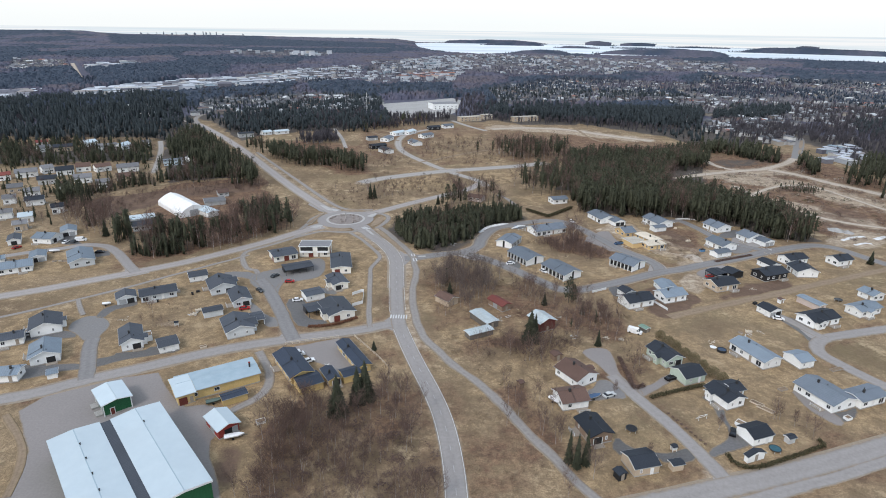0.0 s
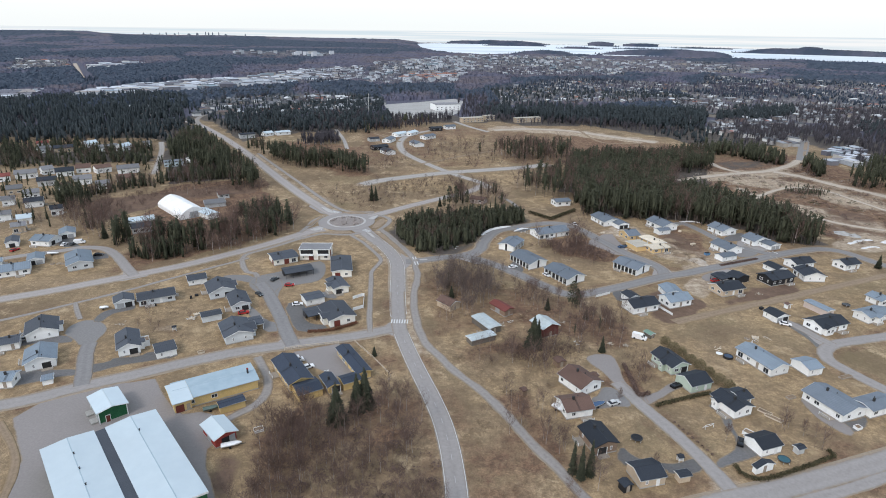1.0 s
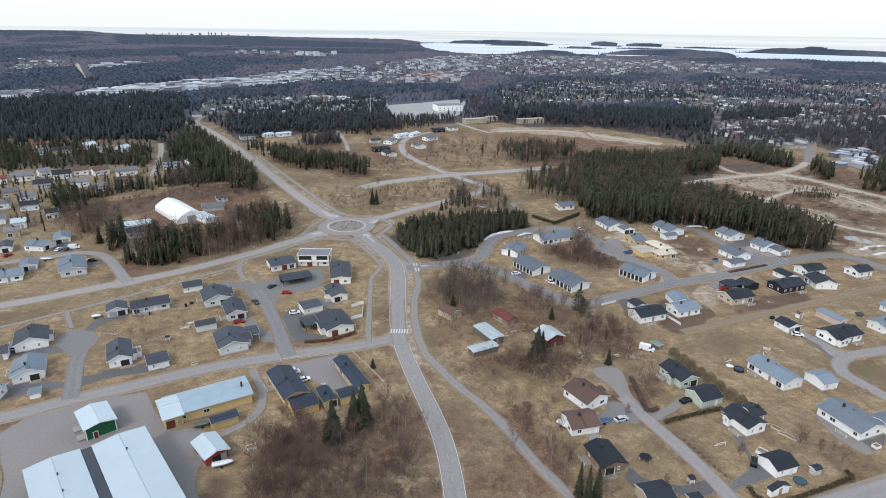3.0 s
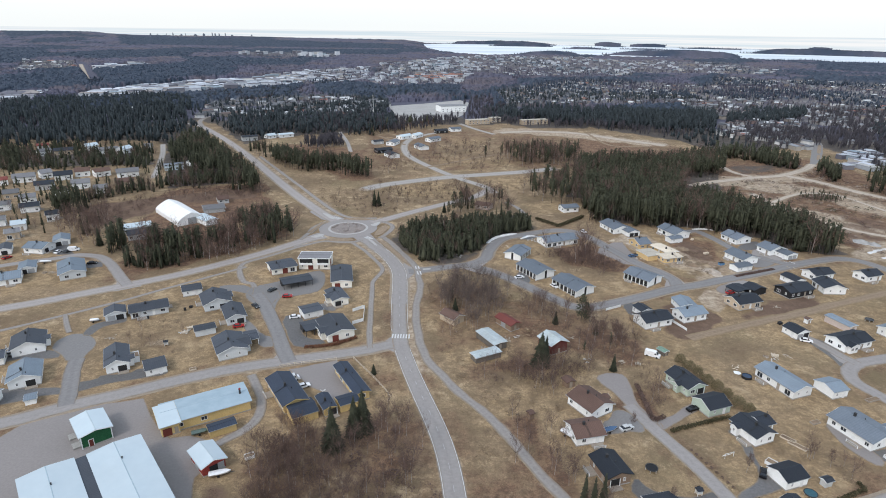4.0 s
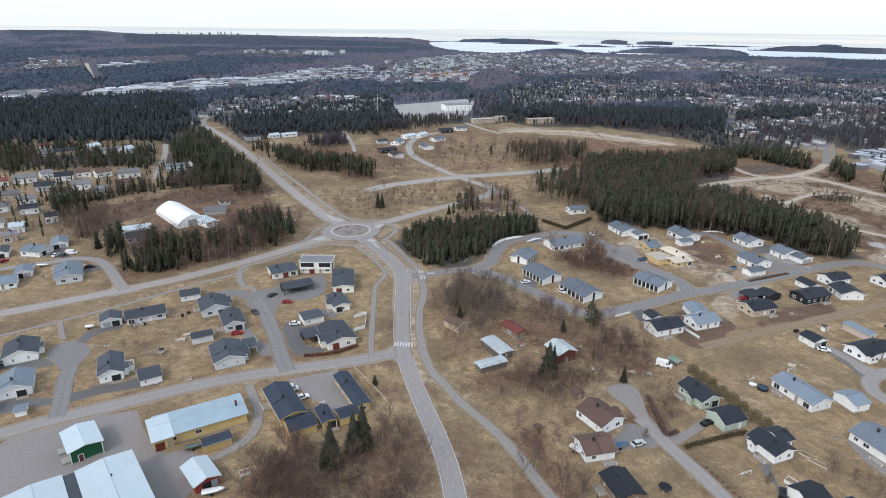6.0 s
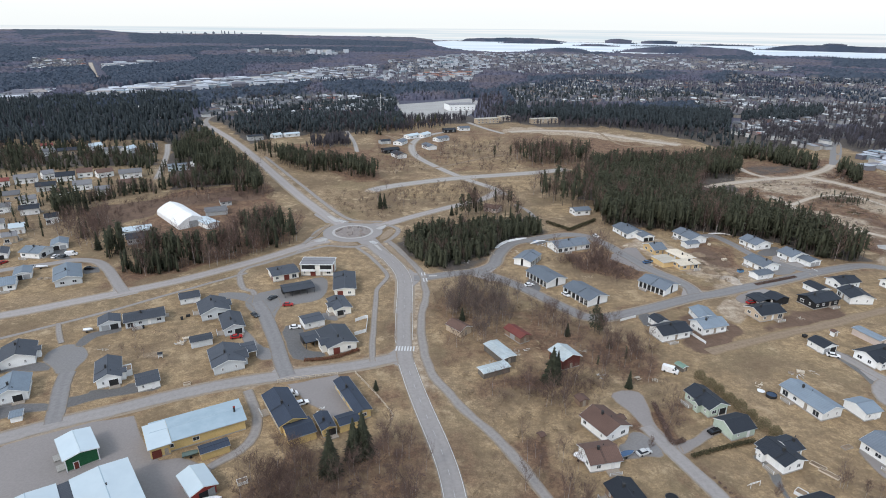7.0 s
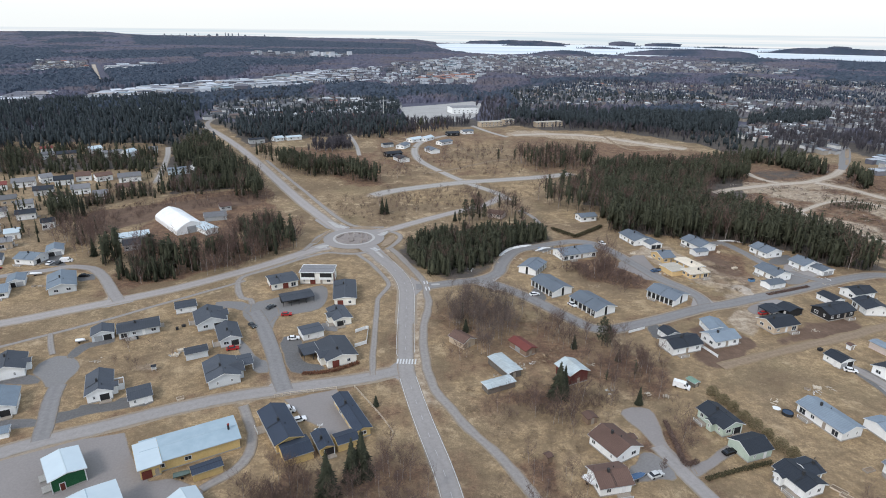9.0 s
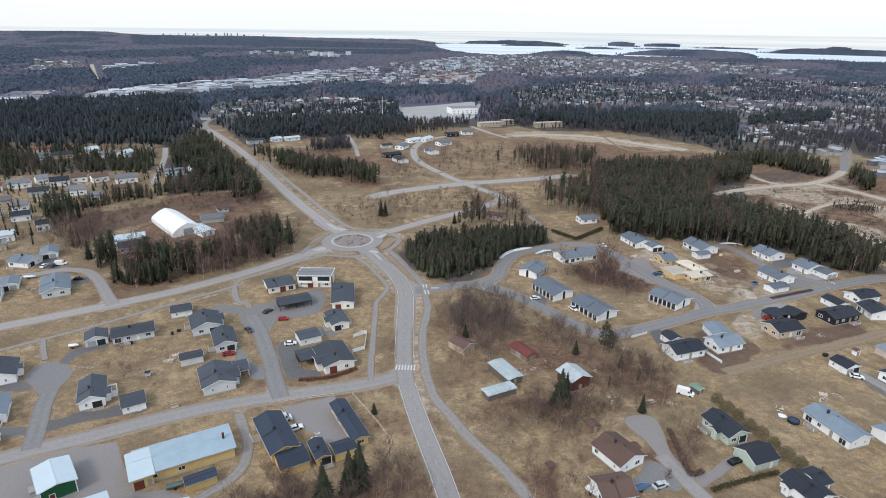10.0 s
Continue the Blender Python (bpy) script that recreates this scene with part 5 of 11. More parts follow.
M_VERGE = surface("verge_grass", (0.23, 0.175, 0.128), (0.32, 0.245, 0.175), 1.2, 0.2, 0.95, local=False)
flat_island("verge_island", [(-79.8, 330.6), (-77.8, 340.5), (-74.6, 352.1), (-72.7, 353.4), (-75.1, 340.6), (-76.7, 331.8)], M_VERGE, "almond island of dry grass in the junction")
flat_island("verge_island", [(-41.0, 329.6), (-40.6, 336.5), (-39.0, 344.4), (-36.6, 348.2), (-34.9, 345.4), (-34.8, 339.9), (-36.6, 333.3), (-39.1, 329.6)], M_VERGE, "almond island of dry grass in the junction", 0.2, False)
for poly in ([(386.6, 637.7), (389.9, 638.0), (365.0, 595.9), (361.5, 595.6)], [(355.6, 585.1), (358.7, 585.4), (345.0, 563.7), (342.6, 563.5)]):
    flat_island("verge_island", poly, M_VERGE, "brown median island in a wide street", 0.22, False)
flat_island("verge_strip", [(-36.9, 321.9), (-34.0, 319.2), (-28.8, 309.6), (-22.4, 297.6), (-18.6, 288.2), (-19.8, 288.6), (-24.2, 295.8), (-29.8, 306.8), (-34.8, 315.6)], M_VERGE, "strip of brown dry grass between road and path", 0.2, False)
for poly in ([(-78.9, 370.6), (-74.1, 368.2), (-68.2, 359.6), (-71.7, 359.5)], [(-45.4, 348.6), (-40.4, 354.7), (-41.1, 347.6), (-43.7, 346.4)], [(-43.0, 321.6), (-40.9, 321.0), (-37.3, 313.4), (-38.6, 313.9)], [(-76.0, 325.5), (-72.3, 329.8), (-68.8, 328.9), (-72.4, 323.6)]):
    flat_island("splitter_island", poly, M_KERB, "pale concrete splitter island at the crossing", 0.28)


for poly in ([(-66.8, 321.7), (-62.1, 324.5), (-54.8, 323.7), (-51.2, 321.3), (-57.9, 319.1), (-63.8, 319.3)], [(-63.2, 360.1), (-56.0, 362.4), (-47.4, 359.5), (-49.9, 357.2), (-58.9, 357.3)]):
    flat_island("verge_island", poly, M_VERGE, "low island of dry grass beside the roundabout", 0.22, False)


def stripe_set(name, cx, cy, a, n, gap, length, label, z=0.185):
    """A zebra crossing: painted bars across the road."""
    t = thing(name, cx, cy, a, label, "zebra crossing")
    tagged(t, kind="structure")
    bm = bmesh.new()
    box(bm, -length / 2, length / 2, -0.26, 0.26, 0.02, z)
    me = bpy.data.meshes.new("painted_bar")
    bm.to_mesh(me)
    bm.free()
    me.materials.append(M_PAINT)
    for i in range(n):
        share("painted_bar", me, t, pose(0, (i - (n - 1) / 2) * gap, 0))


stripe_set("crossing", -16.5, 214.1, 90, 7, 1.05, 3.2, "white zebra crossing on the grey main road", LOW_TOP + 0.012)
stripe_set("crossing", -14.0, 283.2, 100, 2, 1.4, 3.4, "white crossing marks at the side street mouth", 0.2)
stripe_set("crossing", -12.7, 276.4, 100, 2, 1.4, 4.0, "white crossing marks at the side street mouth", 0.2)
flat_island("splitter_island", [(-11.2, 281.6), (-7.8, 282.2), (-7.6, 280.8), (-11.0, 280.2)], M_KERB, "pale concrete splitter island in the side street mouth", 0.28)
stripe_set("crossing", -68.0, 360.9, 60, 6, 1.05, 3.0, "white zebra crossing at the roundabout")
stripe_set("crossing", -72.0, 326.7, 100, 5, 1.05, 3.0, "white zebra crossing at the roundabout")
stripe_set("crossing", -43.5, 325.2, 45, 5, 1.05, 3.0, "white zebra crossing at the roundabout")
# centre dashes on the main road
DASH = spline([(5.0, 105.8), (4.8, 116.1), (4.3, 126.5), (2.9, 139.2), (0.7, 151.1), (-2.6, 163.0), (-7.0, 176.5), (-11.5, 191.1), (-15.3, 205.0)], 1.0)
dash_bm = bmesh.new()
box(dash_bm, -1.2, 1.2, -0.07, 0.07, -0.04, 0.0)
dash_me = bpy.data.meshes.new("centre_dash")
dash_bm.to_mesh(dash_me)
dash_bm.free()
dash_me.materials.append(surface("faded_paint", (0.36, 0.355, 0.35), (0.44, 0.435, 0.43), 3, 0.5, 0.8))
dashes = thing("centre_line", 0, 0, 0, "broken white centre line on the main road", "road marking")
tagged(dashes, kind="structure")
UPPER = spline([(-17.0, 219.0), (-17.7, 222.3), (-19.4, 242.2), (-20.0, 250.3), (-20.5, 258.0), (-21.4, 268.9), (-22.9, 278.8), (-26.0, 288.8), (-31.1, 300.0), (-34.9, 306.4)], 1.0)
for i in range(4, len(UPPER) - 4, 8):
    d = UPPER[i + 1] - UPPER[i - 1]
    share("centre_dash", dash_me, dashes, pose(UPPER[i][0], UPPER[i][1], HIGH_TOP + 0.01, 0, 0, math.degrees(math.atan2(d[1], d[0]))))
for i in range(4, len(DASH) - 4, 8):
    d = DASH[i + 1] - DASH[i - 1]
    share("centre_dash", dash_me, dashes, pose(DASH[i][0], DASH[i][1], LOW_TOP + 0.01, 0, 0, math.degrees(math.atan2(d[1], d[0]))))

EDGE = spline([(5.0, 105.8), (4.8, 116.1), (4.3, 126.5), (2.9, 139.2), (0.7, 151.1), (-2.6, 163.0), (-7.0, 176.5), (-11.5, 191.1), (-15.1, 204.1)], 2.0)
for EDGE, sgn, out, top in ((EDGE, -1, 2.68, LOW_TOP), (EDGE, 1, 2.68, LOW_TOP), (UPPER[::2], -1, 3.25, HIGH_TOP), (UPPER[::2], 1, 3.25, HIGH_TOP)):
    ET = np.gradient(EDGE, axis=0)
    ET /= np.linalg.norm(ET, axis=1)[:, None]
    V, F = [], []
    for i, (c, t) in enumerate(zip(EDGE, ET)):
        n = np.array([-t[1], t[0]])
        for o, z in ((out, top - 0.03), (out, top + 0.008), (out + 0.15, top + 0.008), (out + 0.15, top - 0.03)):
            p = c + n * sgn * o
            V.append((p[0], p[1], z))
        if i:
            b = 4 * i
            F += [(b - 4 + k, b + k, b + k + 1, b - 4 + k + 1) for k in range(3)]
    tagged(mesh_object("edge_line", V, F, M_PAINT), "thin white edge line on the main road", "road marking", kind="structure")

# ---- buildings ----
def window_mesh(w, h):
    bm = bmesh.new()
    t = 0.12
    for a in ((-w / 2, w / 2, h / 2 - t, h / 2), (-w / 2, w / 2, -h / 2, -h / 2 + t), (-w / 2, -w / 2 + t, -h / 2 + t, h / 2 - t), (w / 2 - t, w / 2, -h / 2 + t, h / 2 - t), (-0.04, 0.04, -h / 2 + t, h / 2 - t)):
        box(bm, a[0], a[1], -0.06, 0.04, a[2], a[3])
    fr = bpy.data.meshes.new("window_frame")
    bm.to_mesh(fr)
    bm.free()
    fr.materials.append(M_TRIM)
    bm = bmesh.new()
    box(bm, -w / 2 + t, w / 2 - t, -0.02, 0.02, -h / 2 + t, h / 2 - t)
    pn = bpy.data.meshes.new("pane")
    bm.to_mesh(pn)
    bm.free()
    pn.materials.append(M_GLASS)
    return fr, pn


def slab_mesh(name, w, h, mat, d=0.05):
    bm = bmesh.new()
    box(bm, -w / 2, w / 2, -d, d, -h / 2, h / 2)
    me = bpy.data.meshes.new(name)
    bm.to_mesh(me)
    bm.free()
    me.materials.append(mat)
    return me


WIN = {k: window_mesh(*k) for k in ((1.3, 1.3), (1.8, 1.3), (0.7, 1.2), (2.2, 2.0))}
DOOR = slab_mesh("door", 1.0, 2.1, M_DECK)
DOORW = slab_mesh("door", 1.0, 2.1, M_TRIM)
GARAGE_DOOR = slab_mesh("garage_door", 2.6, 2.2, surface("garage_door_paint", (0.3, 0.31, 0.32), (0.36, 0.37, 0.38), 3, 0.5, 0.6))
# Near-black slab painted as the shade in an open garage.
GSHADE = slab_mesh("garage_door", 2.6, 2.2, M_DARK)
PORCH_SHADE = slab_mesh("porch_shade_panel", 2.8, 2.1, M_DARK)
PANEL = slab_mesh("wall_panel", 2.4, 2.6, M_PANEL, 0.06)
ROOFW = {"green": "green", "dark": "charcoal", "slate": "slate-grey", "sky": "pale blue-grey", "navy": "dark navy", "blue": "blue-grey", "brown": "brown", "light": "pale metal", "red": "rust-red", "grey": "grey", "beige": "beige", "tan": "bare timber", "steel": "pale blue steel", "zinc": "weathered zinc"}
WALLW = {"cream": "cream", "mist": "pale blue-grey", "weathered": "weathered timber", "oldred": "dark red timber", "white": "white", "yellow": "yellow", "green": "dark green", "red": "red", "black": "black", "dark": "dark grey", "beige": "beige", "brown": "brown", "grey": "pale grey", "pine": "unpainted yellow pine", "mint": "pale green", "pink": "pale pink", "blue": "pale blue"}
KINDW = {"house": ("detached_house", "house"), "garage": ("garage", "garage"), "shed": ("shed", "shed"), "barn": ("barn", "barn"), "carport": ("carport", "carport"), "hall": ("storage_hall", "hall"), "annex": ("workshop", "workshop"), "flat": ("flat_roofed_house", "house")}
FOOT = []


def wall_item(house, side, u, z, L, W, name, me, extra=None, glass=None):
    """Hangs a window, door or panel on one of the four walls."""
    if side == "s":
        m = pose(u, -W / 2 - 0.03, z, 0, 0, 0)
    elif side == "n":
        m = pose(u, W / 2 + 0.03, z, 0, 0, 180)
    elif side == "e":
        m = pose(L / 2 + 0.03, u, z, 0, 0, 90)
    else:
        m = pose(-L / 2 - 0.03, u, z, 0, 0, -90)
    ob = share(name, me, house, m)
    if glass is not None:
        share("pane", glass, ob, pose(0, 0, 0))
    return ob


def building(kind, x, y, a, L, W, he, slope, roof, wall, flags=""):
    """A gabled building: ridge along its own x, eaves at he, roof slope as rise over run. L and W are the roof's."""
    rnd = random.Random(int(x * 10) * 7919 + int(y * 10))
    name, cat = KINDW[kind]
    if "row" in flags or "long" in flags:
        what = "long " + cat
    else:
        what = cat
    tail = {"house": "on dry grass", "garage": "beside a house", "shed": "standing on dry grass", "barn": "among bare scrub", "carport": "over an asphalt yard", "hall": "on a gravel yard", "annex": "on a gravel yard", "flat": "on dry grass"}[kind]
    h = thing(name, x, y, a, f"{WALLW[wall]} {what} with a {ROOFW[roof]} roof {tail}", cat)
    FOOT.append((x, y, max(L, W) / 2 + 2.3))
    small = kind in ("shed", "garage", "carport")
    ov = 0.3 if small else 0.55
    if kind == "flat":
        ov = 0.35
    l, w = max(L - 2 * ov, 1.2), max(W - 2 * ov, 1.2)
    hr = he + slope * W / 2
    hw = he + slope * ov
    # walls
    bm = bmesh.new()
    if kind == "carport":
        for sx in np.linspace(-l / 2 + 0.1, l / 2 - 0.1, max(3, int(l / 3) + 1)):
            box(bm, sx - 0.09, sx + 0.09, -w / 2, -w / 2 + 0.18, 0, he)
        box(bm, -l / 2, l / 2, w / 2 - 0.15, w / 2, 0, he)
        box(bm, -l / 2, -l / 2 + 0.12, 0, w / 2 - 0.15, 0, he)
        box(bm, -l / 2, l / 2, -w / 2, -w / 2 + 0.15, he - 0.35, he)
    else:
        prism(bm, [(-w / 2, 0.0), (w / 2, 0.0), (w / 2, hw), (0, hr - 0.02), (-w / 2, hw)], -l / 2, l / 2)
    part("wall", bm, WALL[wall], h)
    far = y > 380
    if kind not in ("carport", "shed") and not far:
        bm = bmesh.new()
        box(bm, -l / 2 - 0.04, l / 2 + 0.04, -w / 2 - 0.04, w / 2 + 0.04, 0, 0.35)
        part("plinth", bm, M_PLINTH, h)
    # roof: two slabs meeting at the ridge, with a cap and barge boards
    t = 0.2
    bm = bmesh.new()
    prism(bm, [(-W / 2, he), (0, hr), (W / 2, he), (W / 2, he + t), (0, hr + t), (-W / 2, he + t)], -L / 2, L / 2)
    r = part("roof", bm, ROOF[roof], h)
    if not far:
        bm = bmesh.new()
        prism(bm, [(-0.22, hr + t - 0.22 * slope + 0.02), (0.22, hr + t - 0.22 * slope + 0.02), (0, hr + t + 0.07)], -L / 2, L / 2)
        part("ridge_cap", bm, ROOF[roof], r)
        if wall not in ("black", "dark", "brown"):
            for s in (-1, 1):
                bm = bmesh.new()
                x0 = s * (L / 2 + 0.02)
                prism(bm, [(-W / 2, he - 0.06), (0, hr - 0.06), (W / 2, he - 0.06), (W / 2, he + t - 0.03), (0, hr + t - 0.03), (-W / 2, he + t - 0.03)], x0 - 0.025, x0 + 0.025)
                part("barge_board", bm, M_TRIM if wall != "yellow" else WALL["yellow"], r)
            for s in (-1, 1):
                bm = bmesh.new()
                tube(bm, (-L / 2, s * (W / 2 + 0.06), he + 0.08), (L / 2, s * (W / 2 + 0.06), he + 0.08), 0.07, n=5)
                part("gutter", bm, M_GUTTER, r)
    for fl in flags.split():
        if fl.startswith("wing:"):
            _, f, ww, out, side = fl.split(":")
            f, ww, out = float(f) * L, float(ww), float(out)
            ca, sa = math.cos(radians(a)), math.sin(radians(a))
            dx, dy = {"E": (1, 0), "W": (-1, 0), "S": (0, -1), "N": (0, 1)}[side]
            s = 1 if -sa * dx + ca * dy > 0 else -1
            wt, wl = he + slope * ww / 2, w / 2 + out
            for nm, pr, y1, mat, own in (("wing_wall", [(-ww / 2 + ov, 0.0), (ww / 2 - ov, 0.0), (ww / 2 - ov, hw), (0, wt - 0.02), (-ww / 2 + ov, hw)], wl, WALL[wall], h), ("wing_roof", [(-ww / 2, he), (0, wt), (ww / 2, he), (ww / 2, he + t), (0, wt + t), (-ww / 2, he + t)], wl + ov, ROOF[roof], r), ("barge_board", [(-ww / 2, he - 0.06), (0, wt - 0.06), (ww / 2, he - 0.06), (ww / 2, he + t - 0.03), (0, wt + t - 0.03), (-ww / 2, he + t - 0.03)], wl + ov + 0.05, M_TRIM, r)):
                bm = bmesh.new()
                prism(bm, [(py, pz - 0.01) for py, pz in pr], y1 - 0.05 if nm == "barge_board" else 0.05, y1)
                bmesh.ops.transform(bm, matrix=Matrix.Translation((f, 0, 0)) @ Matrix.Rotation(s * math.pi / 2, 4, "Z"), verts=bm.verts)
                part(nm, bm, mat, own)
            k = (1.3, 1.3) if ww > 4 else (0.7, 1.2)
            for u in ((-ww * 0.2, ww * 0.2) if ww > 4 else (0.0,)):
                ob = share("window", WIN[k][0], h, pose(f + u, s * (wl + 0.03), 1.7, 0, 0, 0 if s < 0 else 180))
                share("pane", WIN[k][1], ob, pose(0, 0, 0))
    if kind in ("house", "flat") and (not far):
        storeys = 2 if he > 5 else 1
        for st in range(storeys):
            zc = 1.75 + 2.8 * st
            for side in "sn":
                n = max(2, int(l / 3.2))
                for i in range(n):
                    u = -l / 2 + l * (i + 0.5) / n + rnd.uniform(-0.3, 0.3)
                    if "panels" in flags and i == n // 3 and side == "s":
                        wall_item(h, side, u, 1.35 + 2.8 * st, l, w, "wall_panel", PANEL)
                    elif i == n // 2 and st == 0:
                        wall_item(h, side, u, 1.4, l, w, "door", DOOR if rnd.random() < 0.5 else DOORW)
                    else:
                        k = rnd.choice(((1.3, 1.3), (1.8, 1.3), (1.3, 1.3), (0.7, 1.2), (2.2, 2.0)))
                        wall_item(h, side, u, zc - (0.3 if k[1] > 1.5 else 0), l, w, "window", WIN[k][0], glass=WIN[k][1])
            for side in "" if "row" in flags else "ew":
                for i in range(2 if w > 6.5 else 1):
                    u = (i - 0.5) * w * 0.45 if w > 6.5 else 0.0
                    if "panels" in flags and i == 0:
                        wall_item(h, side, u, 1.35 + 2.8 * st, l, w, "wall_panel", PANEL)
                    else:
                        k = rnd.choice(((1.3, 1.3), (0.7, 1.2), (1.8, 1.3)))
                        wall_item(h, side, u, zc, l, w, "window", WIN[k][0], glass=WIN[k][1])
    elif kind == "house":
        for side in "sw":
            for i in range(2):
                wall_item(h, side, (i - 0.5) * (l if side == "s" else w) * 0.5, 1.8, l, w, "window", WIN[(1.8, 1.3)][0], glass=WIN[(1.8, 1.3)][1])
    elif kind == "flat":
        for st in range(2):
            for i in range(6):
                wall_item(h, "s", -l / 2 + l * (i + 0.5) / 6, 1.5 + 2.7 * st, l, w, "window", WIN[(1.8, 1.3)][0], glass=WIN[(1.8, 1.3)][1])
    elif kind == "garage":
        for i in range(2 if w > 5.8 else 1):
            u = (i - 0.5) * 3.0 if w > 5.8 else 0
            # the dark choice is painted opening shade, the other a real door
            wall_item(h, "e", u, 1.15, l, w, "garage_door", GSHADE if rnd.random() < 0.6 else GARAGE_DOOR)
        wall_item(h, "s", -l * 0.25, 1.7, l, w, "window", WIN[(0.7, 1.2)][0], glass=WIN[(0.7, 1.2)][1])
        wall_item(h, "s", l * 0.2, 1.1, l, w, "door", DOORW)
    elif kind in ("shed", "barn"):
        wall_item(h, "e", 0, 1.1, l, w, "door", DOOR)
        if kind == "barn" and wall == "red":
            # dark slab on the closed wall paints the shade inside a doorway
            bm = bmesh.new()
            box(bm, l / 2 + 0.09, l / 2 + 0.13, -1.3, 2.4, 0.05, 2.5)
            part("doorway_shade", bm, M_DARK, h, "flat dark slab as the shade in a wide open doorway")
            bm = bmesh.new()
            box(bm, l / 2 + 0.15, l / 2 + 0.2, 0.9, 2.6, 0.1, 2.6)
            part("sliding_door", bm, GARAGE_DOOR.materials[0], h, "grey sliding door")
        if kind == "barn":
            wall_item(h, "s", 0, 1.2, l, w, "garage_door", GARAGE_DOOR)
    elif kind == "hall":
        for i in range(2):
            wall_item(h, "s", (i - 0.5) * 5, 1.2, l, w, "garage_door", GARAGE_DOOR)
        wall_item(h, "e", -1.5, 1.15, l, w, "door_frame", slab_mesh("door_frame", 1.4, 2.4, M_TRIM, 0.03))
        wall_item(h, "e", -1.5, 1.1, l, w, "door", slab_mesh("door", 1.0, 2.1, M_PANEL, 0.06))
        for sx in (-1, 1):
            for sy_ in (-1, 1):
                bm = bmesh.new()
                box(bm, sx * l / 2 - 0.13, sx * l / 2 + 0.13, sy_ * w / 2 - 0.13, sy_ * w / 2 + 0.13, 0.0, he)
                part("corner_board", bm, M_TRIM, h)
        for u in (-2.5, 2.5):
            bm = bmesh.new()
            box(bm, u - 1.4, u + 1.4, -w / 2 - 2.0, -w / 2 - 0.1, 0.0, 0.45)
            part("loading_ramp", bm, M_PLINTH, h, "pale concrete loading ramp")
    elif kind == "annex":
        if L < 10:
            wall_item(h, "s", -0.9, 1.3, l, w, "garage_door", slab_mesh("garage_door", 2.4, 2.5, M_PANEL))
            wall_item(h, "s", 1.5, 1.2, l, w, "door", DOOR)
        for i in range(int(l / 9)):
            wall_item(h, "s", -l / 2 + 4 + i * 6.6, 1.9, l, w, "window", WIN[(1.8, 1.3)][0], glass=WIN[(1.8, 1.3)][1])
    if kind == "annex" and L > 20:
        bm = bmesh.new()
        tube(bm, (L * 0.4, -1.0, hr - 0.2), (L * 0.4, -1.0, hr + 1.6), 0.3, n=8)
        flue = part("flue", bm, M_BRICK, r)
        bm = bmesh.new()
        tube(bm, (L * 0.4, -1.0, hr + 1.6), (L * 0.4, -1.0, hr + 1.85), 0.36, n=8)
        part("flue_cap", bm, WALL["red"], flue)
    if kind == "house" and not far and "row" not in flags and "panels" not in flags and rnd.random() < 0.55:
        # flat dark slab as porch shade on the gable, with two white posts
        u = rnd.choice((-1, 1)) * w * 0.2
        rc = wall_item(h, "e", u, 1.35, l, w + 0.0, "porch_shade_panel", PORCH_SHADE)
        rc.matrix_basis = pose(l / 2 + 0.09, u, 1.35, 0, 0, 90)
        for s in (-1, 1):
            bm = bmesh.new()
            box(bm, l / 2 + 0.3, l / 2 + 0.45, u + s * 1.4 - 0.08, u + s * 1.4 + 0.08, 0, 2.5)
            part("porch_post", bm, M_TRIM, h)
        bm = bmesh.new()
        box(bm, l / 2 + 0.03, l / 2 + 1.8, u - 1.7, u + 1.7, 0.0, 0.28)
        part("porch_deck", bm, M_DECK, h)
    if "row" in flags:
        # flat dark panel for porch shade behind white street-side fins, dark band on gables
        bm = bmesh.new()
        box(bm, -l / 2 + 0.4, l / 2 - 0.4, -w / 2 - 0.09, -w / 2 - 0.065, 0.4, he - 0.15)
        part("porch_shade_panel", bm, M_DARK, h, "flat dark panel painted as the shade of a porch front")
        for k in range(7):
            bm = bmesh.new()
            fx = -l / 2 + 0.3 + (l - 0.6) * k / 6
            box(bm, fx - 0.18, fx + 0.18, -w / 2 - 0.5, -w / 2 - 0.1, 0.0, he - 0.1)
            part("porch_fin", bm, M_TRIM, h)
        for s in (-1, 1):
            bm = bmesh.new()
            box(bm, s * (l / 2 + 0.06) - 0.03, s * (l / 2 + 0.06) + 0.03, -0.55, 0.55, 0.3, hr - 0.5)
            part("gable_band", bm, M_DARK, h, "dark vertical band on the gable")
    if kind == "flat" and "panels" in flags:
        # no hollow here: flat dark panels paint the shade behind the balconies
        bm = bmesh.new()
        box(bm, -l / 2 + 0.6, -0.8, -w / 2 - 0.1, -w / 2 - 0.07, 3.1, 5.4)
        box(bm, 1.6, l / 2 - 0.6, -w / 2 - 0.1, -w / 2 - 0.07, 3.1, 5.4)
        part("balcony_shade_panel", bm, M_DARK, h, "flat dark panel painted as the shade in a balcony")
        for x0, x1 in ((-l / 2 + 0.4, -0.7), (1.5, l / 2 - 0.4)):
            bm = bmesh.new()
            box(bm, x0, x1, -w / 2 - 1.3, -w / 2 - 0.11, 2.75, 2.95)
            box(bm, x0, x1, -w / 2 - 1.3, -w / 2 - 1.22, 2.95, 3.9)
            part("balcony", bm, M_TRIM, h, "white balcony with a solid rail")
        bm = bmesh.new()
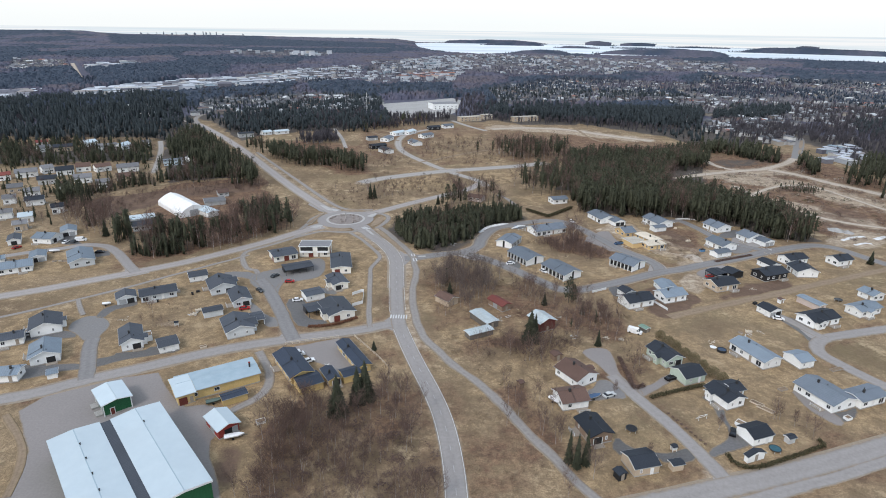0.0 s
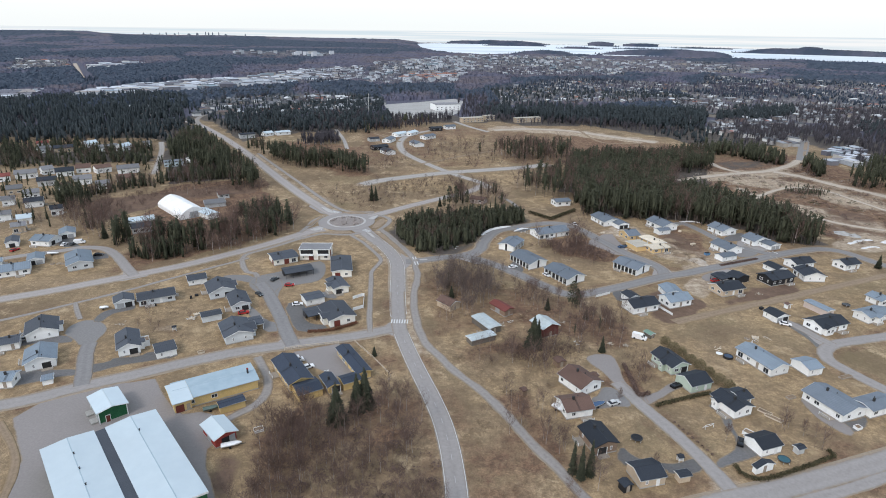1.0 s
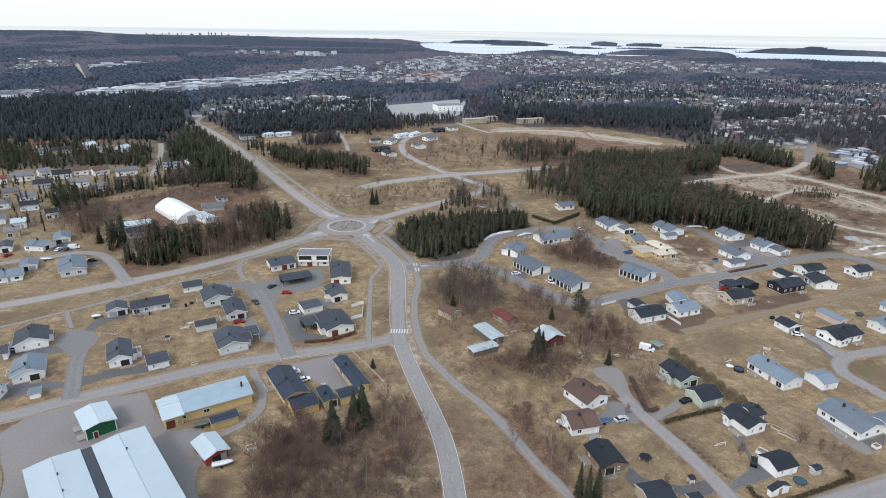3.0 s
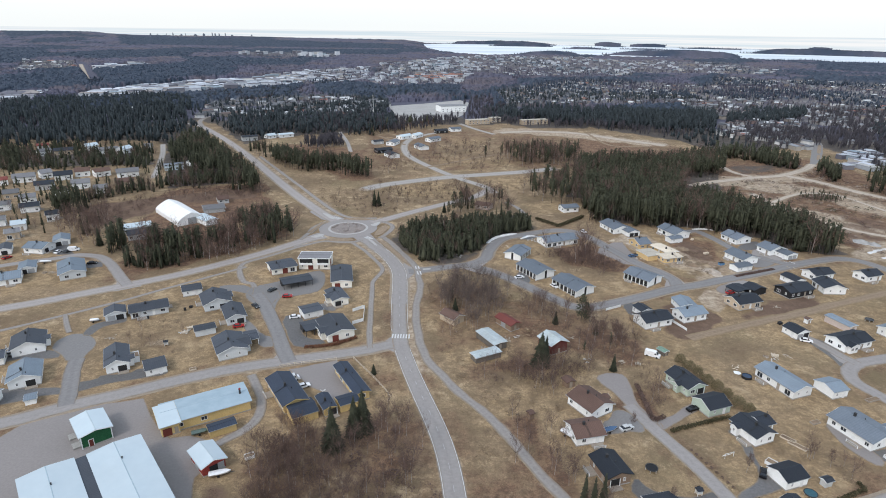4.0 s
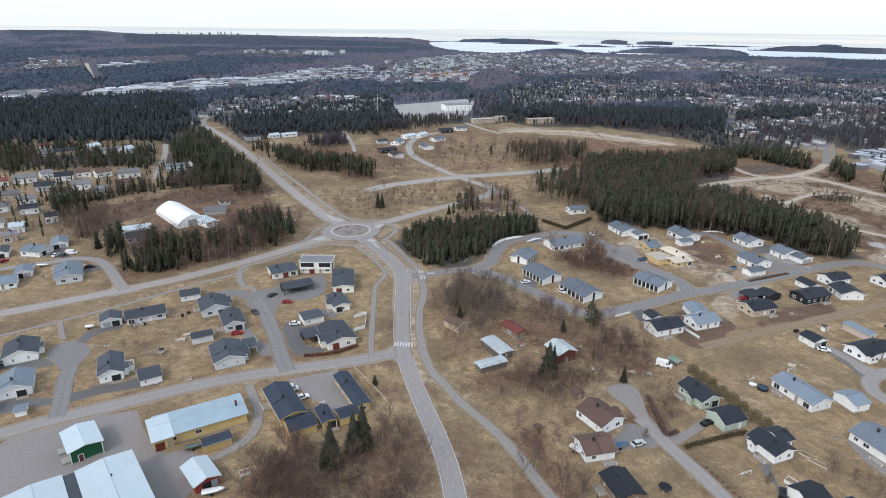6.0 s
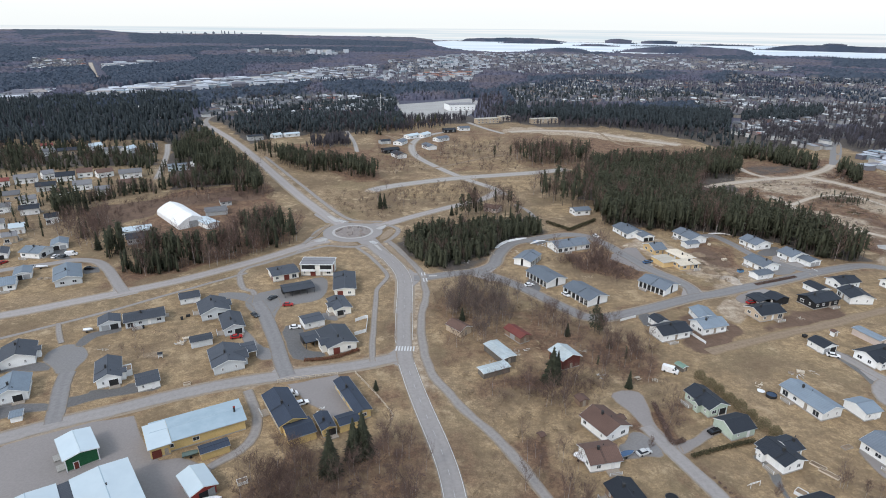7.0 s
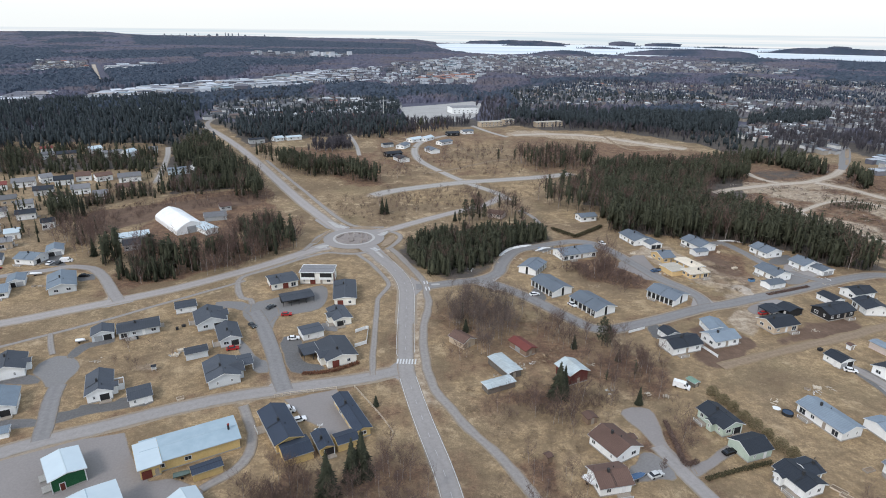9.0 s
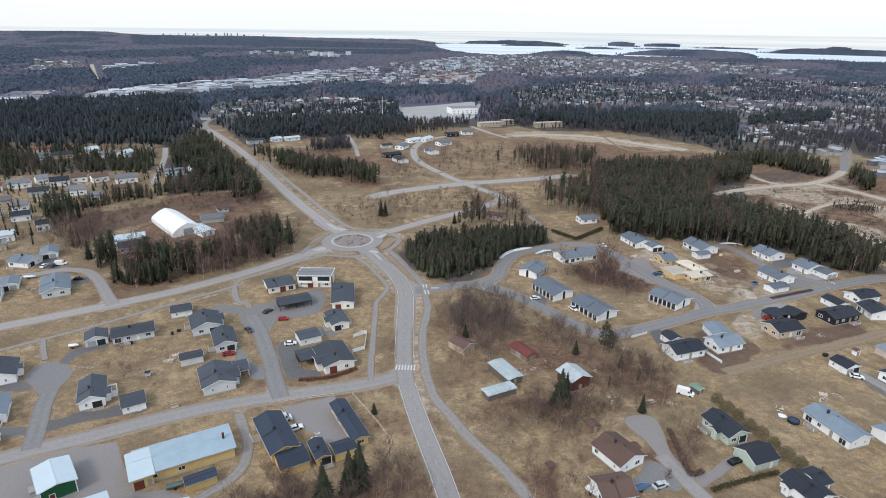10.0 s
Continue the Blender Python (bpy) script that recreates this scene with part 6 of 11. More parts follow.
        for bx in ((-L / 2, L / 2, -W / 2, -W / 2 + 0.2), (-L / 2, L / 2, W / 2 - 0.2, W / 2), (-L / 2, -L / 2 + 0.2, -W / 2 + 0.2, W / 2 - 0.2), (L / 2 - 0.2, L / 2, -W / 2 + 0.2, W / 2 - 0.2)):
            box(bm, *bx, he + 0.1, he + 0.4)
        part("parapet", bm, M_TRIM, r)
    if kind == "house" and not far:
        # flue, vent and roof ladder
        bm = bmesh.new()
        cx = rnd.uniform(-0.25, 0.25) * L
        zc = hr + t - 0.5 * slope
        box(bm, cx - 0.3, cx + 0.3, -0.75, -0.2, zc - 0.5, zc + 0.95)
        box(bm, cx - 0.36, cx + 0.36, -0.81, -0.14, zc + 0.95, zc + 1.02)
        if "row" in flags:
            bm.free()
        else:
            part("chimney", bm, M_BRICK, r)
        bm = bmesh.new()
        vx = cx + 2.2
        tube(bm, (vx, 0.9, hr + t - 0.9 * slope - 0.1), (vx, 0.9, hr + t - 0.9 * slope + 0.5), 0.12)
        part("vent_pipe", bm, M_BRICK, r)
        if rnd.random() < 0.6:
            bm = bmesh.new()
            for s in (-0.18, 0.18):
                tube(bm, (cx + s + 0.6, -0.2, hr + t + 0.04), (cx + s + 0.6, -W / 2 + 0.2, he + t + 0.16), 0.03, n=4)
            for k in range(9):
                f = k / 8
                yy = -0.3 - f * (W / 2 - 0.7)
                tube(bm, (cx + 0.42, yy, hr + t + yy * slope + 0.08), (cx + 0.78, yy, hr + t + yy * slope + 0.08), 0.025, n=4)
            part("roof_ladder", bm, M_BRICK, r)
    if "porch" in flags or (kind == "house" and not far and rnd.random() < 0.45):
        px_, pw = rnd.choice((-1, 1)) * l * 0.22, 3.6
        bm = bmesh.new()
        box(bm, px_ - pw / 2, px_ + pw / 2, -w / 2 - 2.6, -w / 2 - 0.06, 0.0, 0.3)
        deck = part("terrace", bm, M_DECK, h, "grey timber terrace")
        for sx in (-1, 1):
            bm = bmesh.new()
            box(bm, px_ + sx * (pw / 2 - 0.1) - 0.07, px_ + sx * (pw / 2 - 0.1) + 0.07, -w / 2 - 2.5, -w / 2 - 2.36, 0.3, 1.2)
            part("post", bm, M_TRIM, deck)
        bm = bmesh.new()
        box(bm, px_ - pw / 2 + 0.1, px_ + pw / 2 - 0.1, -w / 2 - 2.48, -w / 2 - 2.40, 1.08, 1.2)
        box(bm, px_ - pw / 2 + 0.1, px_ + pw / 2 - 0.1, -w / 2 - 2.48, -w / 2 - 2.40, 0.6, 0.68)
        part("railing", bm, WALL["grey"], deck)
    return h


building('house', -112.9, 191.4, -61, 13.8, 8.1, 3.0, 0.45, 'slate', 'white', 'chimney wing:0.2:3.2:1.4:E')
building('garage', -98.1, 187.8, 32, 7.1, 7.8, 2.5, 0.15, 'slate', 'white', '')
building('house', -137.6, 180.7, -60, 12.1, 9.9, 3.0, 0.40, 'sky', 'white', 'porch')
building('house', -149.9, 200.7, -59, 12.3, 11.1, 3.0, 0.40, 'slate', 'white', 'porch wing:0:3.5:1.4:E')
building('house', -156.2, 189.9, 27, 9.6, 7.2, 2.8, 0.30, 'slate', 'white', '')
building('house', -141.6, 166.8, 11, 9.5, 6.7, 2.8, 0.30, 'sky', 'white', '')
building('shed', -127.9, 168.6, 29, 3.5, 4.2, 1.7, 0.12, 'sky', 'white', '')
building('hall', -99.8, 153.4, -48, 11.4, 8.7, 4.0, 0.20, 'light', 'green', '')
building('annex', -71.7, 164.8, 31, 25.1, 11.7, 3.4, 0.10, 'steel', 'yellow', '')
building('shed', -63.7, 156.1, 33, 8.0, 3.9, 2.3, 0.15, 'navy', 'yellow', '')
building('barn', -62.5, 142.4, -47, 9.8, 7.1, 3.0, 0.35, 'light', 'red', '')
building('house', -49.4, 173.6, -57, 18.4, 8.4, 3.0, 0.35, 'navy', 'yellow', '')
building('house', -35.7, 167.5, -60, 8.5, 4.4, 2.8, 0.35, 'navy', 'yellow', '')
building('shed', -29.5, 169.4, 30, 6.6, 5.3, 2.5, 0.25, 'navy', 'yellow', '')
building('house', -30.0, 180.7, -59, 20.3, 5.4, 2.8, 0.30, 'navy', 'yellow', 'long')
building('flat', -63.7, 283.1, 2, 15.7, 9.5, 5.6, 0.05, 'grey', 'cream', 'panels')
building('house', -79.1, 277.7, 30, 12.7, 11.4, 3.0, 0.15, 'slate', 'cream', 'panels')
building('carport', -68.0, 260.9, 28, 13.7, 8.6, 2.6, 0.15, 'slate', 'dark', '')
building('house', -48.2, 266.3, -79, 19.6, 9.9, 3.4, 0.15, 'slate', 'cream', 'panels')
building('house', -46.4, 244.5, -62, 12.3, 7.6, 3.0, 0.25, 'slate', 'cream', 'porch wing:0:4.5:1.5:W')
building('garage', -54.6, 231.3, 31, 8.5, 7.6, 2.7, 0.12, 'slate', 'white', '')
building('house', -41.9, 216.6, -61, 15.2, 11.4, 3.2, 0.25, 'slate', 'cream', 'panels wing:0.1:6:1.6:W')
building('carport', -51.4, 217.0, 31, 7.0, 8.2, 2.6, 0.12, 'slate', 'dark', '')
building('garage', -111.3, 250.0, 28, 8.4, 7.5, 2.5, 0.20, 'slate', 'white', '')
building('house', -96.6, 239.0, -61, 12.9, 11.5, 3.0, 0.40, 'slate', 'mist', 'wing:-0.1:6:1.2:E')
building('house', -84.6, 226.8, -62, 13.3, 8.2, 3.0, 0.40, 'slate', 'mist', 'porch')
building('shed', -91.6, 214.4, 29, 7.9, 5.3, 2.4, 0.20, 'slate', 'mist', '')
building('house', -77.3, 201.5, -61, 13.7, 10.9, 3.0, 0.35, 'slate', 'mist', 'wing:0.05:7:1.5:E')
building('carport', -72.5, 208.2, 27, 6.2, 7.4, 2.5, 0.15, 'slate', 'white', '')
building('house', -120.8, 230.7, 29, 14.9, 9.2, 2.8, 0.30, 'slate', 'mist', '')
building('garage', -132.3, 226.2, -60, 7.8, 7.9, 2.6, 0.35, 'slate', 'mist', '')
building('garage', -206.1, 310.2, -59, 11.0, 8.0, 2.6, 0.35, 'sky', 'white', '')
building('house', -209.7, 297.5, -7, 11.5, 10.3, 3.0, 0.35, 'sky', 'white', '')
building('house', -176.2, 269.8, -57, 18.9, 11.5, 3.0, 0.30, 'sky', 'mist', '')
building('garage', -198.4, 271.7, -59, 10.0, 7.3, 2.6, 0.30, 'sky', 'white', '')
building('house', -200.0, 257.8, 30, 14.5, 11.5, 2.8, 0.30, 'sky', 'white', '')
building('garage', -225.9, 295.1, -59, 11.0, 6.3, 2.6, 0.35, 'slate', 'white', '')
building('house', -213.3, 265.9, 32, 5.1, 6.8, 2.8, 0.30, 'sky', 'white', '')
building('house', -168.9, 321.6, 31, 14.7, 11.5, 3.2, 0.20, 'dark', 'grey', 'long')
building('shed', -177.0, 332.7, 31, 15.7, 9.7, 3.0, 0.10, 'light', 'white', '')
building('house', -149.6, 392.6, 29, 7.7, 9.8, 2.8, 0.30, 'brown', 'grey', '')
building('house', 58.0, 261.2, -59, 17.2, 11.5, 3.0, 0.30, 'blue', 'white', 'row')
building('house', 43.3, 279.0, -59, 16.6, 11.5, 3.0, 0.30, 'blue', 'white', 'row')
building('house', 37.0, 301.4, 60, 14.0, 9.6, 3.0, 0.30, 'blue', 'white', 'row')
building('house', 61.0, 322.4, 23, 20.8, 11.2, 3.0, 0.30, 'blue', 'white', 'porch')
building('house', 93.0, 272.3, -51, 14.4, 11.5, 3.0, 0.30, 'blue', 'white', 'row')
building('house', 98.9, 347.0, -71, 15.7, 11.5, 3.0, 0.30, 'blue', 'white', '')
building('garage', 105.5, 339.9, -71, 10.4, 8.0, 2.6, 0.30, 'blue', 'white', '')
building('house', 130.9, 339.4, -69, 15.5, 11.5, 3.0, 0.35, 'blue', 'white', '')
building('garage', 127.2, 327.9, 20, 8.5, 5.5, 2.5, 0.25, 'blue', 'white', '')
building('house', 105.5, 319.3, 18, 7.9, 11.0, 3.0, 0.35, 'blue', 'pine', '')
building('house', 115.4, 309.4, -66, 13.5, 8.0, 2.6, 0.10, 'tan', 'pine', '')
building('house', 114.4, 298.5, 19, 11.2, 8.0, 2.8, 0.10, 'tan', 'pine', '')
building('house', 83.8, 228.7, 21, 13.7, 9.0, 3.0, 0.40, 'dark', 'white', 'chimney')
building('garage', 82.2, 237.1, -69, 6.4, 5.9, 2.6, 0.35, 'dark', 'white', '')
building('house', 100.5, 234.1, 20, 12.1, 8.5, 3.0, 0.40, 'sky', 'white', '')
building('garage', 102.0, 243.7, -86, 9.5, 8.0, 2.6, 0.30, 'sky', 'white', '')
building('house', 128.4, 247.2, 19, 12.8, 9.7, 3.0, 0.35, 'dark', 'beige', 'chimney')
building('carport', 132.4, 260.0, -66, 7.4, 8.6, 2.4, 0.12, 'dark', 'dark', '')
building('garage', 139.8, 260.8, -68, 7.0, 8.0, 2.6, 0.30, 'dark', 'black', '')
building('house', 157.3, 260.1, 21, 14.9, 9.5, 3.0, 0.35, 'dark', 'black', '')
building('garage', 163.6, 272.7, -73, 9.1, 6.8, 2.6, 0.30, 'dark', 'white', '')
building('house', 179.2, 279.5, 18, 12.5, 8.7, 3.0, 0.35, 'dark', 'white', '')
building('house', 175.7, 264.5, -91, 10.9, 10.8, 3.0, 0.35, 'dark', 'white', 'chimney')
building('house', 202.4, 278.7, 19, 10.7, 8.3, 3.0, 0.40, 'dark', 'white', '')
building('house', 163.0, 330.8, -70, 12.3, 11.4, 3.0, 0.35, 'blue', 'white', '')
building('house', 152.1, 300.6, -70, 13.3, 10.7, 3.0, 0.35, 'blue', 'white', '')
building('garage', 146.2, 287.8, 22, 10.1, 5.9, 2.5, 0.25, 'blue', 'white', '')
building('house', 173.8, 313.1, -71, 9.9, 11.5, 3.0, 0.35, 'blue', 'white', '')
building('garage', 178.4, 306.4, -68, 8.1, 8.0, 2.6, 0.25, 'blue', 'white', '')
building('house', 78.9, 385.1, 18, 11.6, 8.7, 3.0, 0.30, 'blue', 'white', '')
building('house', 24.1, 387.8, -25, 10.5, 8.0, 2.8, 0.35, 'brown', 'pink', '')
building('house', 46.0, 170.8, -58, 11.4, 10.0, 3.0, 0.40, 'brown', 'white', 'chimney wing:0.1:3:1.2:E')
building('house', 41.4, 157.0, 14, 9.6, 8.8, 2.8, 0.40, 'brown', 'white', '')
building('shed', 41.6, 183.2, -68, 3.7, 3.7, 2.0, 0.35, 'brown', 'brown', '')
building('shed', 26.7, 165.0, 30, 2.1, 2.4, 2.0, 0.35, 'brown', 'brown', '')
building('house', 44.9, 141.6, -73, 10.0, 7.9, 3.0, 0.35, 'dark', 'brown', 'chimney porch')
building('garage', 54.3, 128.2, 14, 7.8, 7.4, 2.6, 0.35, 'dark', 'beige', '')
building('shed', 47.7, 123.9, -67, 2.9, 3.0, 2.0, 0.30, 'dark', 'black', '')
building('shed', 63.8, 127.6, 14, 3.8, 2.7, 2.0, 0.20, 'dark', 'beige', '')
building('house', 80.2, 183.5, -69, 11.4, 8.1, 3.0, 0.45, 'dark', 'mint', 'porch wing:0.1:3:1.5:W')
building('garage', 83.9, 171.7, 21, 8.8, 8.0, 2.6, 0.45, 'dark', 'mint', '')
building('house', 90.7, 159.0, -68, 10.2, 8.1, 3.0, 0.35, 'dark', 'white', 'chimney porch wing:-0.2:3:1.4:W')
building('house', 94.7, 162.6, 20, 5.3, 6.6, 3.0, 0.30, 'dark', 'white', '')
building('garage', 91.2, 140.6, 19, 7.7, 6.9, 2.6, 0.40, 'dark', 'white', '')
building('shed', 86.7, 131.4, -70, 1.9, 6.5, 2.0, 0.35, 'dark', 'white', '')
building('shed', 100.6, 139.0, 18, 2.9, 2.3, 1.8, 0.35, 'dark', 'grey', '')
building('house', 123.3, 160.4, -69, 14.5, 11.3, 3.0, 0.30, 'blue', 'white', 'long chimney porch')
building('house', 135.4, 159.4, 20, 12.0, 7.2, 3.0, 0.25, 'blue', 'white', '')
building('house', 113.5, 185.6, -70, 16.3, 9.0, 3.0, 0.35, 'sky', 'white', 'long')
building('garage', 127.3, 182.0, 17, 6.7, 8.0, 2.7, 0.30, 'sky', 'white', '')
building('garage', 137.0, 221.0, -70, 7.3, 6.9, 2.6, 0.35, 'dark', 'white', '')
building('shed', 159.2, 228.9, -69, 11.3, 4.6, 2.6, 0.15, 'sky', 'pink', '')
building('house', 152.8, 213.6, 20, 14.9, 9.2, 3.0, 0.35, 'dark', 'white', 'porch wing:-0.25:5:1.2:S')
building('house', 177.3, 222.7, 22, 13.6, 7.8, 3.0, 0.30, 'sky', 'white', 'porch wing:-0.1:4:1.5:S')
building('house', 190.6, 237.4, -72, 7.9, 8.0, 2.8, 0.35, 'sky', 'white', '')
building('shed', 147.6, 231.5, -72, 2.3, 2.6, 1.8, 0.30, 'brown', 'white', '')
building('barn', 40.1, 206.9, -62, 8.7, 8.4, 4.0, 0.40, 'zinc', 'oldred', '')
building('shed', 17.7, 210.7, -59, 12.5, 6.1, 2.6, 0.12, 'zinc', 'weathered', '')
building('shed', 15.1, 199.6, 28, 10.8, 4.7, 2.2, 0.10, 'zinc', 'weathered', '')
building('shed', 79.9, 204.5, -60, 3.8, 2.8, 1.7, 0.3, 'green', 'weathered', '')
building('barn', 25.1, 224.2, -55, 10.2, 5.6, 2.6, 0.35, 'red', 'brown', '')
building('shed', 3.0, 228.2, -46, 8.6, 6.4, 2.5, 0.45, 'brown', 'beige', '')
building('house', -47.4, 642.5, 47, 16.0, 10.0, 3.0, 0.30, 'light', 'white', '')
building('house', -35.6, 650.4, 61, 16.0, 10.0, 3.0, 0.30, 'light', 'white', '')
building('garage', -71.9, 610.4, 30, 11.0, 8.0, 2.8, 0.30, 'dark', 'grey', '')
building('house', -56.1, 608.0, 72, 16.0, 10.0, 3.0, 0.30, 'blue', 'white', '')
building('house', -61.5, 566.9, 30, 16.0, 10.0, 3.0, 0.30, 'dark', 'black', '')
building('house', -51.7, 547.5, -59, 15.8, 10.0, 3.0, 0.35, 'dark', 'white', '')
building('house', -26.5, 587.7, -61, 16.0, 10.0, 3.0, 0.35, 'blue', 'white', '')
building('house', -16.6, 629.7, 45, 16.0, 10.0, 3.0, 0.30, 'blue', 'white', '')
building('house', -9.3, 682.0, 22, 14.5, 10.0, 3.0, 0.30, 'dark', 'black', '')
building('house', 6.6, 695.9, 24, 13.0, 10.0, 3.0, 0.30, 'blue', 'white', '')
building('flat', 1.5, 869.0, 20, 38.0, 24.0, 8.0, 0.05, 'grey', 'white', '')
building('flat', 34.7, 751.3, 25, 30.2, 9.5, 5.5, 0.02, 'beige', 'beige', '')
building('flat', 56.9, 771.2, 27, 14.3, 9.5, 5.5, 0.02, 'beige', 'beige', '')
building('house', -212.0, 500.5, 62, 12.0, 9.0, 3.4, 0.45, 'sky', 'white', '')
building('flat', -222.7, 486.0, 27, 16.4, 9.5, 4.0, 0.02, 'blue', 'blue', '')
building('house', -323.0, 427.9, 34, 8.3, 7.9, 3.8, 0.50, 'red', 'white', '')
building('house', -313.5, 438.3, 31, 14.9, 9.7, 3.8, 0.50, 'grey', 'white', '')
building('house', -306.5, 451.6, 49, 8.5, 9.7, 3.8, 0.50, 'grey', 'white', '')
building('house', -289.8, 447.0, 33, 12.8, 10.0, 3.8, 0.50, 'dark', 'white', '')
building('house', -282.7, 459.5, 29, 10.8, 10.0, 3.8, 0.50, 'brown', 'white', '')
building('house', -268.2, 460.1, 47, 12.0, 8.8, 3.8, 0.50, 'brown', 'white', '')
building('house', -247.6, 459.6, 31, 16.0, 10.0, 3.8, 0.50, 'grey', 'white', '')
building('house', -262.6, 423.6, 30, 12.2, 9.9, 3.8, 0.50, 'grey', 'white', '')
building('house', -234.5, 429.9, 30, 12.7, 8.9, 3.8, 0.50, 'brown', 'beige', '')
building('house', -285.3, 418.4, 29, 12.5, 8.8, 3.8, 0.50, 'dark', 'grey', '')
building('house', -292.2, 394.3, 33, 9.7, 8.7, 3.8, 0.50, 'grey', 'beige', '')
building('house', -277.8, 367.5, 31, 7.8, 7.6, 3.8, 0.50, 'grey', 'white', '')
building('house', -259.7, 364.7, 31, 10.9, 7.9, 3.8, 0.50, 'dark', 'white', '')
building('house', -259.2, 336.4, 32, 8.2, 7.3, 3.8, 0.50, 'grey', 'white', '')
building('house', -242.8, 330.3, 32, 7.7, 7.3, 3.8, 0.50, 'light', 'white', '')
building('house', -376.6, 556.5, 33, 10.0, 7.2, 3.8, 0.50, 'red', 'white', '')
building('house', -359.3, 531.5, 52, 11.0, 8.2, 3.8, 0.50, 'grey', 'white', '')
building('house', -344.8, 536.7, 32, 15.9, 8.5, 3.8, 0.50, 'dark', 'beige', '')
building('house', -333.8, 559.1, 53, 12.1, 9.0, 3.8, 0.50, 'light', 'white', '')
building('house', -308.4, 544.2, 32, 15.8, 7.9, 3.8, 0.50, 'grey', 'white', '')
building('house', -295.6, 547.3, 74, 12.2, 9.7, 3.8, 0.50, 'light', 'white', '')
building('house', -281.9, 562.4, 34, 9.3, 8.0, 3.8, 0.50, 'grey', 'white', '')
building('house', -204.8, 619.8, 29, 16.0, 10.0, 4.0, 0.20, 'dark', 'grey', '')
building('house', -187.6, 634.4, 49, 10.5, 10.0, 3.0, 0.30, 'light', 'white', '')
building('house', -173.6, 642.1, 34, 16.0, 10.0, 3.0, 0.20, 'light', 'white', '')
building('shed', -42.4, 164.3, 31, 8.3, 8.0, 2.6, 0.20, 'navy', 'yellow', '')
building('shed', -148.1, 372.9, 26, 13.2, 11.5, 2.5, 0.10, 'grey', 'grey', '')
# Shed shape stands in for a yellow container.
building('shed', 105.5, 303.1, 20, 8.9, 10.2, 2.6, 0.05, 'beige', 'pine', '')
building('flat', 104.5, 758.1, 20, 36.0, 9.5, 5.5, 0.02, 'beige', 'beige', '')
building('house', -274.5, 384.7, 33, 9.6, 8.4, 3.8, 0.50, 'grey', 'white', '')
building('house', -236.0, 349.5, 34, 7.3, 7.3, 3.8, 0.50, 'dark', 'white', '')
building('house', -236.5, 316.0, 32, 7.4, 6.7, 3.8, 0.50, 'grey', 'beige', '')
building('house', -263.4, 403.4, 31, 9.5, 8.2, 3.8, 0.50, 'brown', 'white', '')
building('house', -241.1, 411.1, 31, 9.3, 8.2, 3.8, 0.50, 'grey', 'white', '')

building("annex", -80.6, 158.4, 34, 6.0, 11.9, 3.5, 0.10, "light", "yellow", "")
# twin warehouse with a flat link between its two gabled halves
def warehouse(x, y, a, L, W, he, slope, label, vents=4):
    h = thing("warehouse", x, y, a, label, "warehouse")
    FOOT.append((x, y, L / 2 + 4))
    hr = he + slope * W / 2
    bm = bmesh.new()
    prism(bm, [(-W / 2 + 0.3, 0), (W / 2 - 0.3, 0), (W / 2 - 0.3, he), (0, hr - 0.02), (-W / 2 + 0.3, he)], -L / 2 + 0.4, L / 2 - 0.4)
    part("wall", bm, WALL["green"], h)
    bm = bmesh.new()
    prism(bm, [(-W / 2, he), (0, hr), (W / 2, he), (W / 2, he + 0.25), (0, hr + 0.25), (-W / 2, he + 0.25)], -L / 2, L / 2)
    r = part("roof", bm, ROOF["light"], h)
    for s in (-1, 1):
        bm = bmesh.new()
        x0 = s * (L / 2 + 0.03)
        prism(bm, [(-W / 2, he - 0.35), (0, hr - 0.35), (W / 2, he - 0.35), (W / 2, he + 0.22), (0, hr + 0.22), (-W / 2, he + 0.22)], x0 - 0.03, x0 + 0.03)
        part("barge_board", bm, M_TRIM, r)
    for i in range(vents):
        bm = bmesh.new()
        px_ = -L * 0.3 + i * L * 0.17
        tube(bm, (px_, 0.2, hr + 0.1), (px_, 0.2, hr + 0.7), 0.16)
        tube(bm, (px_, 0.2, hr + 0.7), (px_, 0.2, hr + 0.8), 0.24)
        part("roof_vent", bm, M_BRICK, r)
    bm = bmesh.new()
    prism(bm, [(-0.14, hr + 0.23), (0.14, hr + 0.23), (0, hr + 0.31)], -L / 2, L / 2)
    part("ridge_cap", bm, ROOF["steel"], r)
    for i in range(3):
        wall_item(h, "n", -L * 0.3 + i * L * 0.3, 1.8, L - 0.8, W - 0.6, "garage_door", GARAGE_DOOR)
    return h


warehouse(-73.2, 126.2, -49.5, 41.6, 13.2, 6.0, 0.1, "dark green warehouse with a wide pale metal roof", 1)
warehouse(-85.3, 116.6, -49.5, 41.6, 12.6, 6.0, 0.1, "dark green warehouse with a pale metal roof and vents")
link = thing("warehouse_link", -79.6, 121.1, -49.5, "flat dark felt roof linking the two warehouse halves", "warehouse link")
bm = bmesh.new()
box(bm, -20.4, 20.4, -1.0, 1.0, 0, 5.0)
part("wall", bm, WALL["green"], link)
bm = bmesh.new()
box(bm, -20.5, 20.5, -1.0, 1.62, 5.0, 6.05)
part("roof", bm, ROOF["slate"], link)
FOOT += [(-60, 112, 9), (-95, 130, 9), (-70, 100, 10)]


# fabric hangar: ribbed white cloth over frames with a pitched, slightly bowed roof
M_FABRIC = surface("white_fabric", (0.74, 0.74, 0.74), (0.84, 0.84, 0.84), 0.5, 0.1, 0.6, bump=0.1)


